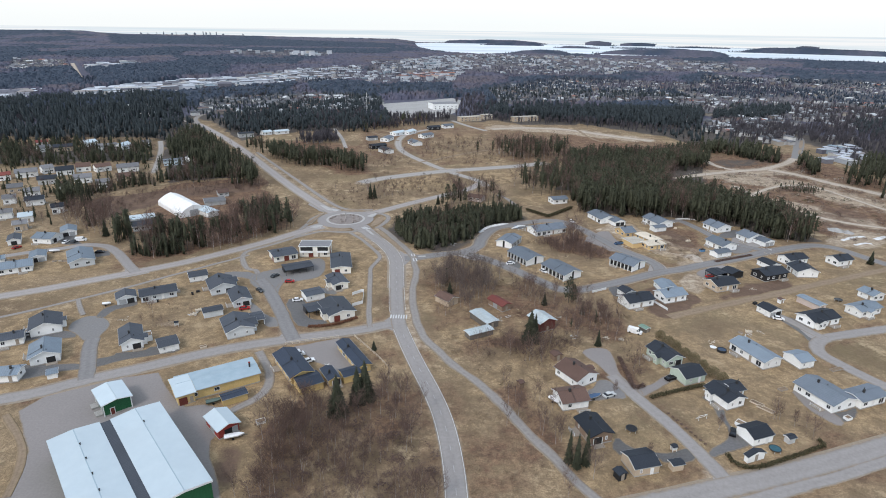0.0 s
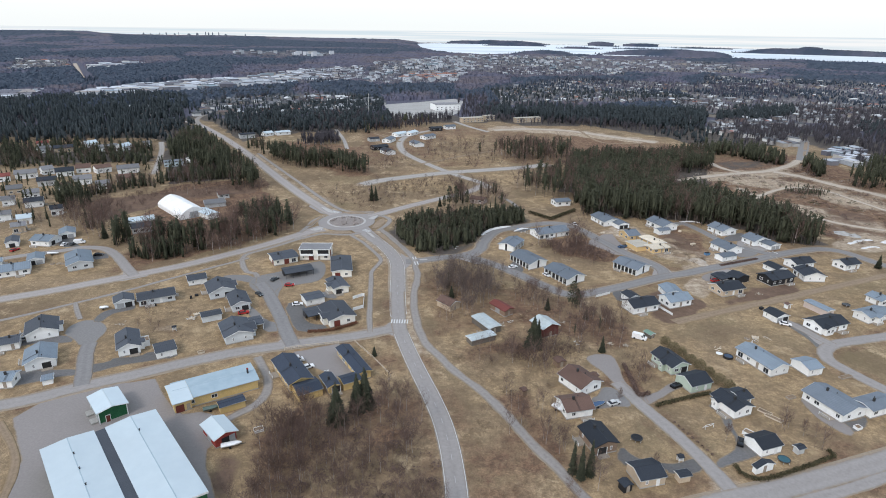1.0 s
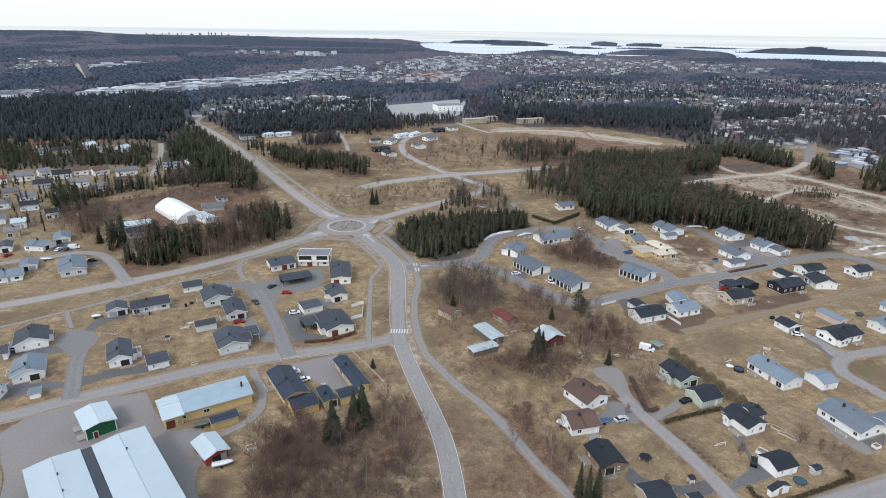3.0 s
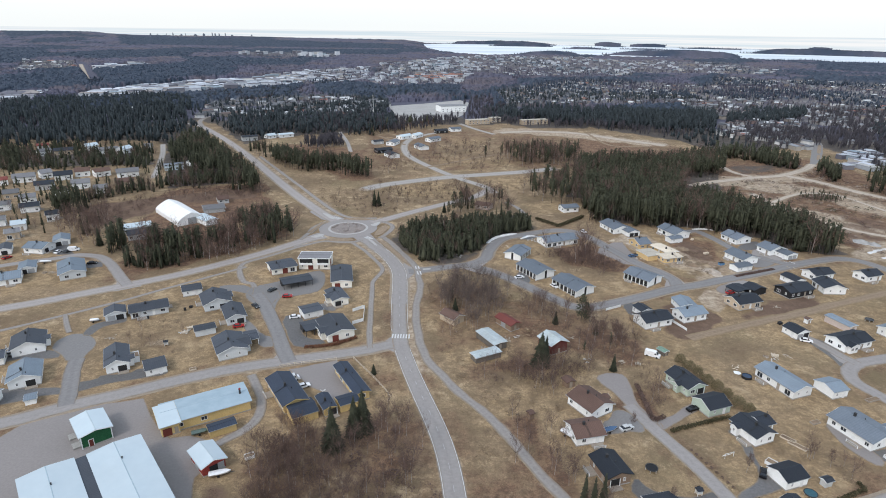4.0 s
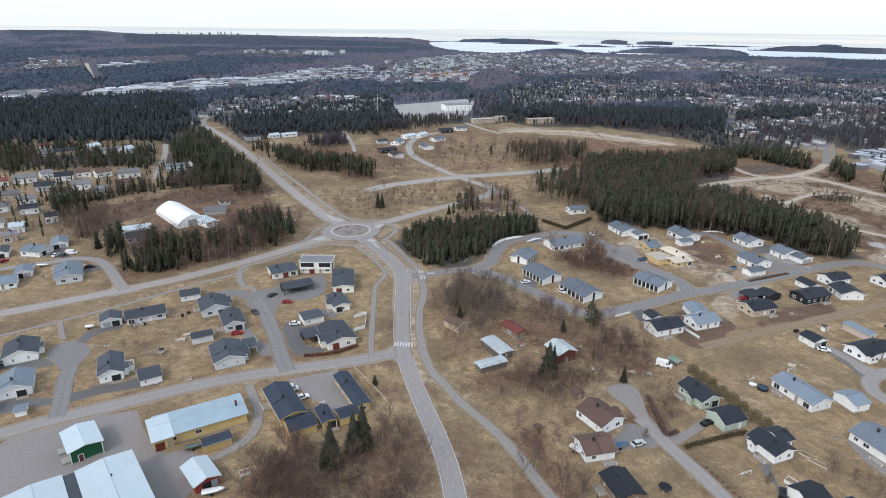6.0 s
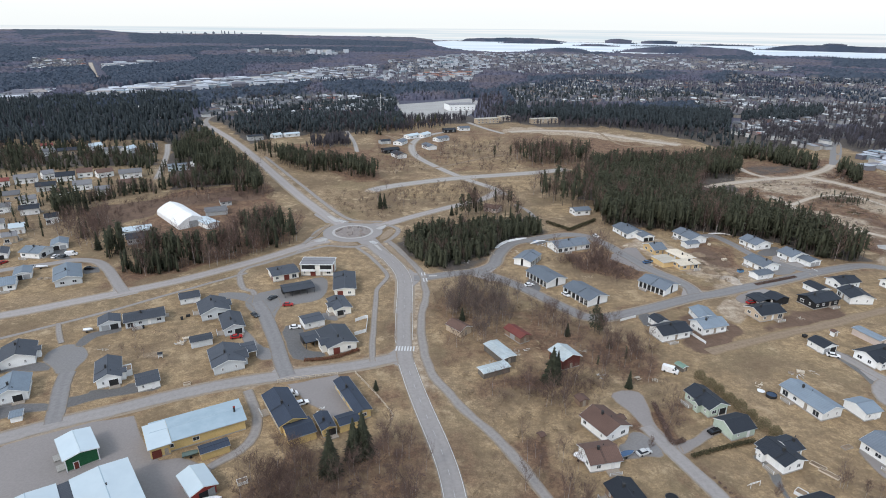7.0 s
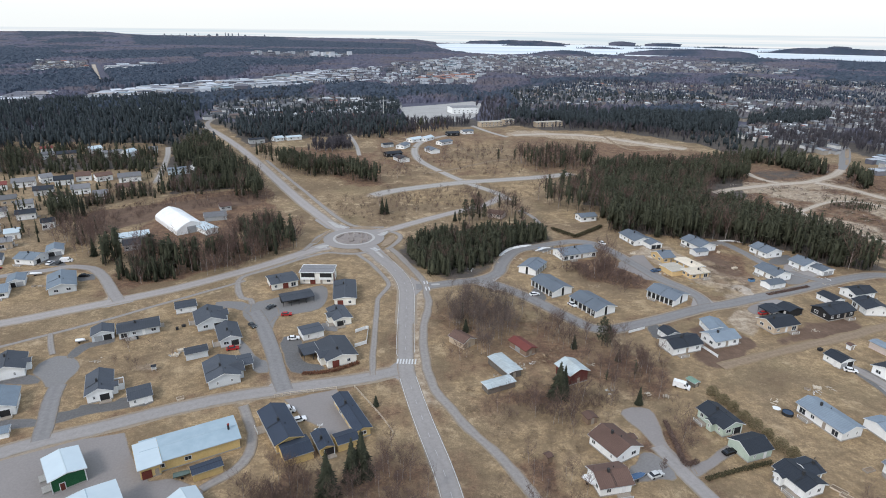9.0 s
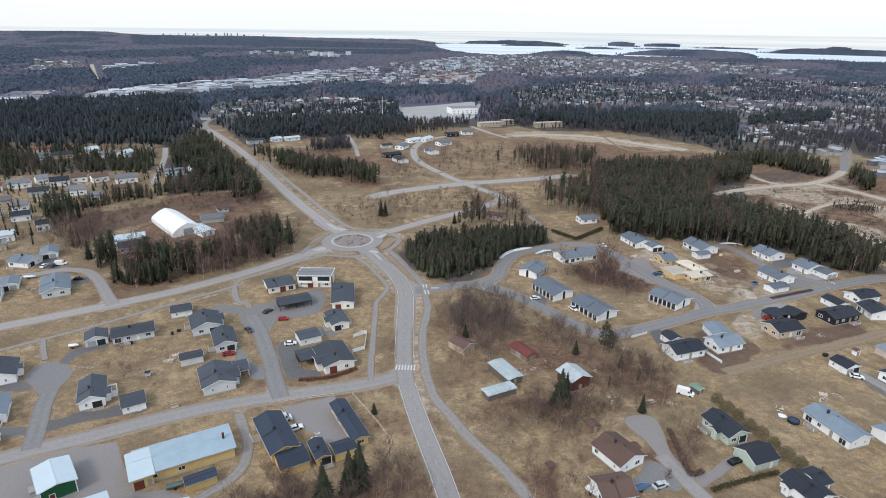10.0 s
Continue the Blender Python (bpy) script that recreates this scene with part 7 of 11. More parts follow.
def hangar(x0, y0, x1, y1, w, h):
    a = math.degrees(math.atan2(y1 - y0, x1 - x0))
    L = math.hypot(x1 - x0, y1 - y0)
    t = thing("fabric_hangar", (x0 + x1) / 2, (y0 + y1) / 2, a, "white ribbed fabric hangar with a pitched roof", "hangar")
    FOOT.append(((x0 + x1) / 2, (y0 + y1) / 2, L / 2 + 1))
    bm = bmesh.new()
    half = [(1.0, 0.0), (0.985, 0.34), (0.9, 0.47), (0.66, 0.67), (0.35, 0.87), (0.0, 1.0)]
    prof = half + [(-q, z) for q, z in half[-2::-1]]
    n, k = len(prof) - 1, 10
    g = [[bm.verts.new((-L / 2 + L * i / (k * 2), -w / 2 * q, (h - (0.1 if i % 2 else 0)) * z)) for q, z in prof] for i in range(k * 2 + 1)]
    for i in range(k * 2):
        for j in range(n):
            bm.faces.new((g[i][j], g[i + 1][j], g[i + 1][j + 1], g[i][j + 1]))
    bm.faces.new(g[0])
    bm.faces.new(g[-1][::-1])
    part("canopy", bm, M_FABRIC, t)
    bm = bmesh.new()
    box(bm, L / 2 - 0.05, L / 2 + 0.1, -2.5, 2.5, 0, 4)
    part("roll_door", bm, GARAGE_DOOR.materials[0], t)


hangar(-176.3, 372.9, -150.4, 345.5, 17.0, 7.0)
building("annex", -143.7, 348.1, -40, 16, 8, 3.2, 0.2, "light", "white", "")

# mown straw-coloured lawns round the houses
LAWN = np.zeros(GX.shape)
for fx, fy, fr in FOOT:
    if fy < 345 and abs(fx) < 235:
        d = np.hypot(HX - fx, HY - fy) - fr
        LAWN = np.maximum(LAWN, np.clip(1.0 - (d - 4) / 9.0, 0, 1))


def straw(poly):
    """Straw-pale rough grass."""
    LAWN[inside(poly, HX, HY)] = 1.0


straw([(-43.8, 449.1), (-15.7, 461.6), (13.0, 434.1), (10.1, 407.8), (-13.8, 414.4), (-38.4, 421.3)])
straw([(27.3, 470.2), (61.2, 484.0), (63.3, 457.3), (50.7, 436.9), (31.1, 445.0)])
straw([(-21.8, 534.1), (12.3, 551.5), (42.6, 532.6), (69.4, 528.0), (39.8, 493.9), (5.7, 491.2)])
straw([(-8.7, 655.8), (33.8, 681.9), (38.8, 630.1), (6.1, 599.5)])
straw([(-230.5, 374.9), (-217.7, 398.8), (-198.0, 414.4), (-172.8, 425.8), (-176.5, 435.2), (-201.8, 422.5), (-221.6, 406.4), (-235.2, 382.9)])
straw([(-48.0, 312.0), (-34.5, 286.0), (-35.5, 262.0), (-33.5, 232.0), (-22.0, 232.0), (-25.0, 262.0), (-29.0, 288.0), (-42.0, 308.0)])
straw([(-95.0, 292.0), (-52.0, 314.0), (-38.0, 288.0), (-38.0, 262.0), (-62.0, 292.0), (-90.0, 280.0)])
straw([(-30.0, 330.0), (-20.0, 300.0), (-14.5, 290.0), (-12.0, 293.0), (-20.0, 312.0), (-27.0, 322.0), (-27.0, 345.0)])
straw([(51.2, 398.8), (78.1, 408.6), (70.4, 378.1), (56.3, 370.3)])
LAWN = soften(soften(LAWN))
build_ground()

# ---- vehicles, boats and garden things ----
CAR_PAINT = {"white": (0.75, 0.75, 0.76), "black": (0.012, 0.012, 0.014), "red": (0.35, 0.03, 0.03), "dark grey": (0.06, 0.065, 0.07), "silver": (0.5, 0.51, 0.52), "blue": (0.06, 0.11, 0.2), "green": (0.1, 0.135, 0.12)}
CAR_MATS = {k: surface(k.replace(" ", "_") + "_car_paint", c, tuple(v * 1.08 for v in c), 2, 1, 0.25, 0.0, 0.0) for k, c in CAR_PAINT.items()}
wheel_bm = bmesh.new()
tube(wheel_bm, (0, -0.1, 0), (0, 0.1, 0), 0.33, n=12)
WHEEL = bpy.data.meshes.new("wheel")
wheel_bm.to_mesh(WHEEL)
wheel_bm.free()
WHEEL.materials.append(M_RUBBER)


def side_body(bm, prof, w, narrow=0.0, z0=0.0):
    """A body from its side outline in (x, z); the roof may be narrower than the foot."""
    top = max(z for _, z in prof)
    half = [w / 2 - narrow * max(0.0, (z - z0) / (top - z0)) for _, z in prof]
    a = [bm.verts.new((x, -q, z)) for (x, z), q in zip(prof, half)]
    b = [bm.verts.new((x, q, z)) for (x, z), q in zip(prof, half)]
    n = len(prof)
    bm.faces.new(a)
    bm.faces.new(b[::-1])
    for i in range(n):
        bm.faces.new((a[(i + 1) % n], a[i], b[i], b[(i + 1) % n]))


def car(x, y, a, colour, van=False):
    L, W, H = (5.4, 2.0, 2.3) if van else (4.4, 1.8, 1.45)
    t = thing("van" if van else "car", x, y, a, f"{colour} {'delivery van' if van else 'passenger car'} parked on the yard", "van" if van else "car", z=0.09)
    KEEP_OFF.append((x, y, 3.2))
    h = L / 2
    if van:
        shell = [(-h, 0.3), (h, 0.3), (h + 0.03, 0.75), (h - 0.12, 1.05), (h - 0.75, 1.25), (h - 1.5, H - 0.1), (h - 1.8, H), (-h + 0.2, H), (-h, H - 0.15)]
        panes = [("windscreen", [(h - 0.82, 1.3), (h - 0.76, 1.3), (h - 1.42, H - 0.2), (h - 1.48, H - 0.2)], W - 0.3), ("side_window", [(h - 1.9, 1.35), (h - 1.05, 1.35), (h - 1.55, H - 0.4), (h - 1.9, H - 0.4)], W + 0.02)]
    else:
        shell = [(-h, 0.3), (h, 0.3), (h + 0.03, 0.6), (h - 0.1, 0.75), (h - 1.15, 0.92), (-h + 0.25, 0.95), (-h, 0.85)]
        panes = [("glasshouse", [(h - 1.2, 0.9), (h - 1.85, H - 0.1), (-h + 0.95, H - 0.1), (-h + 0.35, 0.92)], W - 0.12)]
    bm = bmesh.new()
    side_body(bm, shell, W, 0.12 if van else 0.05, 0.7)
    part("body", bm, CAR_MATS[colour], t)
    for nm, prof, w in panes:
        bm = bmesh.new()
        side_body(bm, prof[::-1] if nm == "glasshouse" else prof, w, 0.18 if nm == "glasshouse" else 0.05, 0.9)
        part(nm, bm, M_GLASS, t)
    if not van:
        bm = bmesh.new()
        box(bm, -h + 0.95, h - 1.85, -W / 2 + 0.24, W / 2 - 0.24, H - 0.12, H)
        part("car_roof", bm, CAR_MATS[colour], t)
    for s in (-1, 1):
        bm = bmesh.new()
        box(bm, h - 0.12, h + 0.04, s * (W / 2 - 0.3) - 0.16, s * (W / 2 - 0.3) + 0.16, 0.55, 0.72)
        part("headlight", bm, M_TRIM, t)
    for sx in (-0.31, 0.31):
        for sy_ in (-1, 1):
            share("wheel", WHEEL, t, pose(sx * L, sy_ * (W / 2 - 0.1), 0.33))
    KEEP_OFF.append((x, y, 4))


car(-50.3, 182.7, 30, "white", True)
car(-45.5, 179.0, 30, "white")
car(-68.5, 247.0, 10, "red")
car(-76.9, 253.3, 60, "dark grey")
car(-79.2, 236.9, -45, "dark grey")
car(-60.4, 227.7, 15, "white")
car(-80.3, 219.1, 20, "red")
car(-153.1, 195.5, 15, "silver")
car(-150.7, 196.0, 15, "dark grey")
car(-199.0, 295.2, 90, "white")
car(-195.1, 296.2, 90, "dark grey")
car(-192.6, 298.1, 20, "white", True)
car(-173.3, 281.0, 15, "black")
car(34.9, 272.3, 20, "white")
car(49.9, 262.6, -60, "white")
car(128.5, 258.8, 20, "red")
car(78.0, 170.5, 25, "black")
car(54.6, 160.4, 25, "silver")
car(138.2, 215.5, -20, "white")
car(75.6, 202.6, -30, "white", True)
car(97.1, 303.0, 20, "blue")
car(79.6, 341.2, -60, "white")
car(86.0, 142.4, 60, "black")
car(132.7, 259.6, 20, "white")
car(-218.9, 286.0, 70, "red")
car(-112.0, 247.7, 20, "dark grey")


def boat(x, y, a, L, colour, cover):
    t = thing("boat", x, y, a, f"small {colour} boat standing on a trailer with a {cover} cover", "boat", z=0.06)
    bm = bmesh.new()
    R = []
    for i in range(9):
        f = i / 8
        wd = 0.95 * (1 - max(0, (f - 0.55) / 0.45) ** 2) + 0.02
        R.append([bm.verts.new((-L / 2 + L * f, yy * wd, zz)) for yy, zz in ((-1, 1.25), (-0.7, 0.75), (0, 0.5 + 0.3 * f * f), (0.7, 0.75), (1, 1.25))])
    for i in range(8):
        for j in range(4):
            bm.faces.new((R[i][j], R[i + 1][j], R[i + 1][j + 1], R[i][j + 1]))
    bm.faces.new(R[0])
    part("hull", bm, CAR_MATS[colour], t)
    bm = bmesh.new()
    C = []
    for i in range(9):
        f = i / 8
        wd = 0.93 * (1 - max(0, (f - 0.55) / 0.45) ** 2) + 0.02
        C.append([bm.verts.new((-L / 2 + L * f, yy * wd, zz)) for yy, zz in ((-1, 1.25), (0, 1.6 - 0.3 * f), (1, 1.25))])
    for i in range(8):
        for j in range(2):
            bm.faces.new((C[i][j], C[i + 1][j], C[i + 1][j + 1], C[i][j + 1]))
    part("cover", bm, CAR_MATS[cover], t)
    bm = bmesh.new()
    for s in (-0.35, 0.35):
        tube(bm, (-L / 2, s, 0.52), (L / 2 + 1, 0, 0.45), 0.06, n=5)
    part("trailer_frame", bm, M_BRICK, t)
    for s in (-1, 1):
        share("wheel", WHEEL, t, pose(-0.4, s * 0.8, 0.33))


boat(-57.7, 138.0, 20, 5.5, "white", "white")
boat(49.2, 159.0, 25, 5.5, "white", "blue")
boat(36.6, 156.7, -50, 4.5, "white", "white")
# Boat shapes stand in for a small white car trailer and a white box.
boat(-137.9, 221.2, 15, 3.2, "white", "white")
boat(-196.0, 281.0, 10, 5.0, "white", "white")
# Boat shape stands in for a green trailer.
boat(-69.3, 154.5, 25, 5.0, "green", "green")


def trampoline(x, y, colour):
    t = thing("trampoline", x, y, 0, f"round garden trampoline with a {colour} mat", "trampoline")
    n = 20
    mat = CAR_MATS["black"] if colour == "black" else surface("teal_mat", (0.03, 0.09, 0.12), (0.05, 0.12, 0.15), 3, 1, 0.7)
    mesh_object("mat", [(1.5 * math.cos(6.2832 * i / n), 1.5 * math.sin(6.2832 * i / n), z) for z in (0.82, 0.86) for i in range(n)],
                [tuple(range(n, 2 * n)), tuple(range(n))[::-1]] + [(i, (i + 1) % n, n + (i + 1) % n, n + i) for i in range(n)], mat, t)
    ring("rim", 0, 0, 1.46, 1.68, 0.8, 0.9, M_BRICK, t, n)
    for i in range(6):
        a = i * math.pi / 3
        bm = bmesh.new()
        tube(bm, (1.6 * math.cos(a), 1.6 * math.sin(a), 0), (1.6 * math.cos(a), 1.6 * math.sin(a), 0.82), 0.05, n=5)
        part("leg", bm, M_TRIM, t)


trampoline(56.6, 143.4, "black")
trampoline(94.4, 135.1, "teal")
trampoline(174.3, 234.0, "black")


def goal(x, y, a):
    t = thing("football_goal", x, y, a, "white tube football goal on a lawn", "goal")
    for p, q in (((-1.5, 0, 0), (-1.5, 0, 1.6)), ((1.5, 0, 0), (1.5, 0, 1.6)), ((-1.5, 0, 1.6), (1.5, 0, 1.6)), ((-1.5, 0, 1.6), (-1.5, 1, 0)), ((1.5, 0, 1.6), (1.5, 1, 0)), ((-1.5, 1, 0.03), (1.5, 1, 0.03))):
        bm = bmesh.new()
        tube(bm, p, q, 0.06, n=5)
        part("tube", bm, M_TRIM, t)


goal(79.8, 148.9, 20)


def fence(pts, h, mat, label, board=True):
    P = spline(pts, 2.0) if len(pts) > 2 and not board else np.array(pts)
    t = thing("fence", P[0][0], P[0][1], 0, label, "fence")
    for a, b in zip(P[:-1], P[1:]):
        d = b - a
        L = float(np.linalg.norm(d))
        ang = math.degrees(math.atan2(d[1], d[0]))
        m = pose(a[0] - P[0][0], a[1] - P[0][1], 0, 0, 0, ang)
        n = max(1, int(L / 2.2))
        for i in range(n + 1):
            bm = bmesh.new()
            box(bm, L * i / n - 0.06, L * i / n + 0.06, -0.06, 0.06, 0, h, m)
            part("post", bm, mat, t)
        for k, z in enumerate((h * 0.25, h * 0.55, h * 0.85) if board else (h * 0.45, h * 0.9)):
            bm = bmesh.new()
            box(bm, 0, L, -0.03, 0.03, z - (h * 0.14 if board else 0.08), z + (h * 0.14 if board else 0.08), m)
            part("board", bm, mat, t)


M_FENCE = surface("weathered_fence_wood", (0.5, 0.42, 0.33), (0.62, 0.54, 0.44), 3, 0.5, 0.85)
fence([(-38.0, 233.9), (-34.4, 237.0), (-33.5, 237.0), (-32.5, 225.7), (-36.4, 222.9)], 1.6, M_TRIM, "white painted screen fence round a terrace")
fence([(-31.9, 197.0), (-26.2, 189.1), (-20.9, 181.4), (-16.7, 174.2), (-17.2, 171.4)], 1.1, M_FENCE, "low weathered timber fence beside a strip of grass", False)
fence([(-56.4, 190.5), (-51.7, 192.3), (-46.7, 193.6), (-37.7, 196.0)], 1.2, M_FENCE, "low timber picket fence along the road", False)
fence([(91.6, 231.7), (95.4, 222.6)], 1.2, M_TRIM, "white board fence beside a house")
fence([(67.8, 239.2), (74.9, 243.0)], 1.2, M_TRIM, "white board fence beside a road")


def pallets(x, y, a, n):
    t = thing("pallet_stack", x, y, a, "low stack of pale timber pallets on the grass", "pallets")
    for k in range(n):
        bm = bmesh.new()
        box(bm, -1.2, 1.2, -0.8, 0.8, 0.02 + 0.32 * k, 0.10 + 0.32 * k)
        for q in (-1.1, 0, 1.1):
            box(bm, q - 0.1, q + 0.1, -0.8, 0.8, 0.10 + 0.32 * k, 0.33 + 0.32 * k)
        part("pallet", bm, M_FENCE, t)


def garden_box(x, y, a, w, d, h, mat, label, name="garden_box"):
    t = thing(name, x, y, a, label, name.replace("_", " "))
    bm = bmesh.new()
    for q in ((-w / 2, w / 2, -d / 2, -d / 2 + 0.08), (-w / 2, w / 2, d / 2 - 0.08, d / 2), (-w / 2, -w / 2 + 0.08, -d / 2 + 0.08, d / 2 - 0.08), (w / 2 - 0.08, w / 2, -d / 2 + 0.08, d / 2 - 0.08)):
        box(bm, *q, 0, h)
    part("frame", bm, mat, t)
    bm = bmesh.new()
    box(bm, -w / 2 + 0.08, w / 2 - 0.08, -d / 2 + 0.08, d / 2 - 0.08, 0, h * 0.8)
    part("filling", bm, M_DIRT, t)


def play_tower(x, y, a):
    t = thing("playhouse", x, y, a, "small white garden playhouse on posts with a dark roof", "playhouse")
    for p in (-0.6, 0.6):
        for q in (-0.6, 0.6):
            bm = bmesh.new()
            box(bm, p - 0.06, p + 0.06, q - 0.06, q + 0.06, 0, 1.7)
            part("post", bm, M_TRIM, t)
    bm = bmesh.new()
    box(bm, -0.7, 0.7, -0.7, 0.7, 0.5, 0.6)
    part("platform", bm, M_FENCE, t)
    bm = bmesh.new()
    prism(bm, [(-0.9, 1.7), (0.9, 1.7), (0, 2.2)], -0.85, 0.85)
    part("roof", bm, ROOF["dark"], t)
    bm = bmesh.new()
    box(bm, -0.52, 0.52, -0.52, 0.52, 0.6, 1.6)
    part("wall", bm, WALL["grey"], t)


pallets(-99.2, 214.0, 20, 2)
pallets(-98.4, 217.1, 35, 3)
pallets(137.8, 309.0, 20, 3)
pallets(104.5, 300.6, 20, 4)
pallets(92.5, 326.8, 10, 2)
pallets(120.8, 204.6, -20, 2)
pallets(139.0, 331.7, 60, 2)
play_tower(-102.0, 204.3, 20)
# Playhouse shape stands in for a white mailbox shelter.
play_tower(65.8, 134.7, 10)
WB = "low weathered timber planting box on a lawn"
garden_box(-85.6, 188.2, 30, 2.2, 1.4, 0.6, M_FENCE, WB)
garden_box(-188.9, 268.8, 0, 1.6, 1.6, 0.5, M_DECK, WB)
garden_box(-184.0, 269.0, 0, 2.4, 1.0, 0.6, M_DECK, WB)
garden_box(112.9, 165.2, 20, 3.0, 1.5, 0.5, M_DECK, WB)
garden_box(138.4, 177.7, 20, 5.0, 1.6, 0.5, M_DECK, WB)
garden_box(101.7, 154.3, -50, 5.0, 1.6, 0.4, M_FENCE, WB)
garden_box(100.5, 157.3, -50, 4.0, 1.6, 0.4, M_FENCE, WB)
garden_box(-52.3, 145.2, 30, 2.6, 1.8, 0.9, M_TRIM, "pale crate lying at the edge of scrub")
garden_box(117.1, 203.6, -20, 1.8, 0.9, 0.5, M_DECK, "grey timber crate lying on the grass")
garden_box(-108.3, 193.9, 30, 3.0, 4.2, 2.3, M_TRIM, "white board enclosure against a house", "screen_wall")
garden_box(90.2, 146.6, -50, 2.6, 2.2, 1.0, M_TRIM, "white railed terrace beside a garage", "pergola")
garden_box(124.4, 149.9, 20, 2.0, 1.6, 0.9, M_TRIM, "white railed terrace corner", "terrace_rail")



M_BOARD = surface("grey_scrap_boards", (0.3, 0.26, 0.21), (0.46, 0.4, 0.33), 3, 0.5, 0.9, spread=0.25)
M_SHEET = surface("pale_scrap_sheets", (0.42, 0.41, 0.4), (0.6, 0.59, 0.57), 3, 0.5, 0.85, spread=0.25)
M_TARP = surface("blue_tarpaulin", (0.09, 0.2, 0.36), (0.13, 0.26, 0.43), 2, 0.5, 0.6)


def scrap_pile(x, y, r, n, mat, label):
    """Boards and sheets thrown down in an untidy heap."""
    rng = random.Random(int(x * 13 + y * 7))
    t = thing("scrap_pile", x, y, 0, label, "scrap")
    for k in range(n):
        L, w = rng.uniform(0.5, 1.7), rng.uniform(0.12, 0.5)
        bm = bmesh.new()
        box(bm, -L / 2, L / 2, -w / 2, w / 2, 0.0, 0.07, pose(rng.uniform(-r, r), rng.uniform(-r, r), 0.02 + 0.05 * (k % 5), rng.uniform(-4, 4), rng.uniform(-5, 5), rng.uniform(0, 180)))
        part("board", bm, mat, t)


def picnic_table(x, y, a):
    t = thing("picnic_table", x, y, a, "weathered grey timber picnic table on rough grass", "table")
    for nm, b in (("tabletop", (-0.9, 0.9, -0.4, 0.4, 0.7, 0.76)), ("bench", (-0.9, 0.9, -0.95, -0.65, 0.42, 0.47)), ("bench", (-0.9, 0.9, 0.65, 0.95, 0.42, 0.47))):
        bm = bmesh.new()
        box(bm, *b)
        part(nm, bm, M_BOARD, t)
    for sx in (-0.6, 0.6):
        bm = bmesh.new()
        box(bm, sx - 0.05, sx + 0.05, -0.9, 0.9, 0.36, 0.42)
        for sy_ in (-1, 1):
            tube(bm, (sx, sy_ * 0.75, 0.0), (sx, sy_ * 0.2, 0.7), 0.05, n=4)
        part("trestle", bm, M_BOARD, t)


def bin_box(x, y, a, w, d, h, mat, label):
    """A lidded bin or crate."""
    t = thing("storage_bin", x, y, a, label, "bin")
    bm = bmesh.new()
    box(bm, -w / 2, w / 2, -d / 2, d / 2, 0, h)
    bmesh.ops.bevel(bm, geom=bm.edges[:], offset=0.04, segments=1, affect="EDGES")
    part("body", bm, mat, t)
    bm = bmesh.new()
    box(bm, -w / 2 - 0.04, w / 2 + 0.04, -d / 2 - 0.04, d / 2 + 0.04, h - 0.01, h + 0.07)
    part("lid", bm, M_DARK, t)


SCRAP = "grey boards and sheets dumped on rough grass"
scrap_pile(22.4, 322.9, 2.6, 14, M_SHEET, "pale rubble and boards beside a snow bank")
scrap_pile(7.0, 299.8, 1.8, 8, M_SHEET, "pale boards dumped at the edge of a thicket")
scrap_pile(19.0, 312.0, 2.2, 10, M_BOARD, "grey boards dumped at the edge of a thicket")
scrap_pile(22.9, 213.3, 2.2, 14, M_BOARD, SCRAP)
scrap_pile(13.9, 205.9, 1.6, 9, M_BOARD, SCRAP)
scrap_pile(28.2, 215.0, 1.4, 7, M_SHEET, SCRAP)
scrap_pile(48.7, 215.7, 1.3, 6, M_BOARD, SCRAP)
scrap_pile(51.6, 198.7, 1.2, 6, M_SHEET, SCRAP)
scrap_pile(119.2, 202.8, 1.8, 9, M_SHEET, SCRAP)
scrap_pile(124.8, 204.3, 1.2, 5, M_BOARD, SCRAP)
scrap_pile(103.0, 196.0, 1.6, 8, M_FENCE, SCRAP)
scrap_pile(-99.5, 214.4, 1.8, 10, M_SHEET, SCRAP)
scrap_pile(43.9, 331.0, 2.0, 9, M_TARP, SCRAP)
scrap_pile(47.6, 326.4, 2.4, 14, M_SHEET, SCRAP)
scrap_pile(31.7, 314.9, 1.8, 8, M_FENCE, SCRAP)
scrap_pile(-125.1, 209.7, 1.6, 7, M_BOARD, SCRAP)
scrap_pile(-38.9, 176.3, 1.3, 6, M_SHEET, SCRAP)
scrap_pile(100.6, 300.4, 2.2, 9, M_FENCE, SCRAP)
scrap_pile(111.8, 289.9, 2.0, 9, M_BOARD, SCRAP)
scrap_pile(176.0, 298.5, 2.2, 10, M_SHEET, SCRAP)
scrap_pile(142.1, 245.3, 1.8, 9, M_BOARD, SCRAP)
scrap_pile(172.9, 292.3, 1.6, 6, M_BOARD, SCRAP)
picnic_table(63.2, 197.8, 30)
picnic_table(68.7, 196.7, 70)
picnic_table(-185.8, 268.6, 20)
bin_box(-107.1, 232.7, 20, 0.9, 0.9, 1.1, M_DARK, "dark lidded bin on a lawn")
bin_box(-105.8, 235.4, 20, 1.4, 1.0, 0.7, M_DARK, "dark low storage box on a lawn")
bin_box(-118.8, 225.0, 20, 0.9, 0.8, 1.0, M_DARK, "dark lidded bin beside a house")
bin_box(-201.5, 281.1, 20, 2.6, 1.4, 1.2, M_TRIM, "white covered box trailer beside a drive")
bin_box(139.3, 293.9, 20, 2.6, 1.8, 1.2, M_TARP, "blue covered stack on a building plot")
bin_box(99.0, 305.0, 20, 2.8, 1.7, 0.8, M_TARP, "blue skip beside new houses")
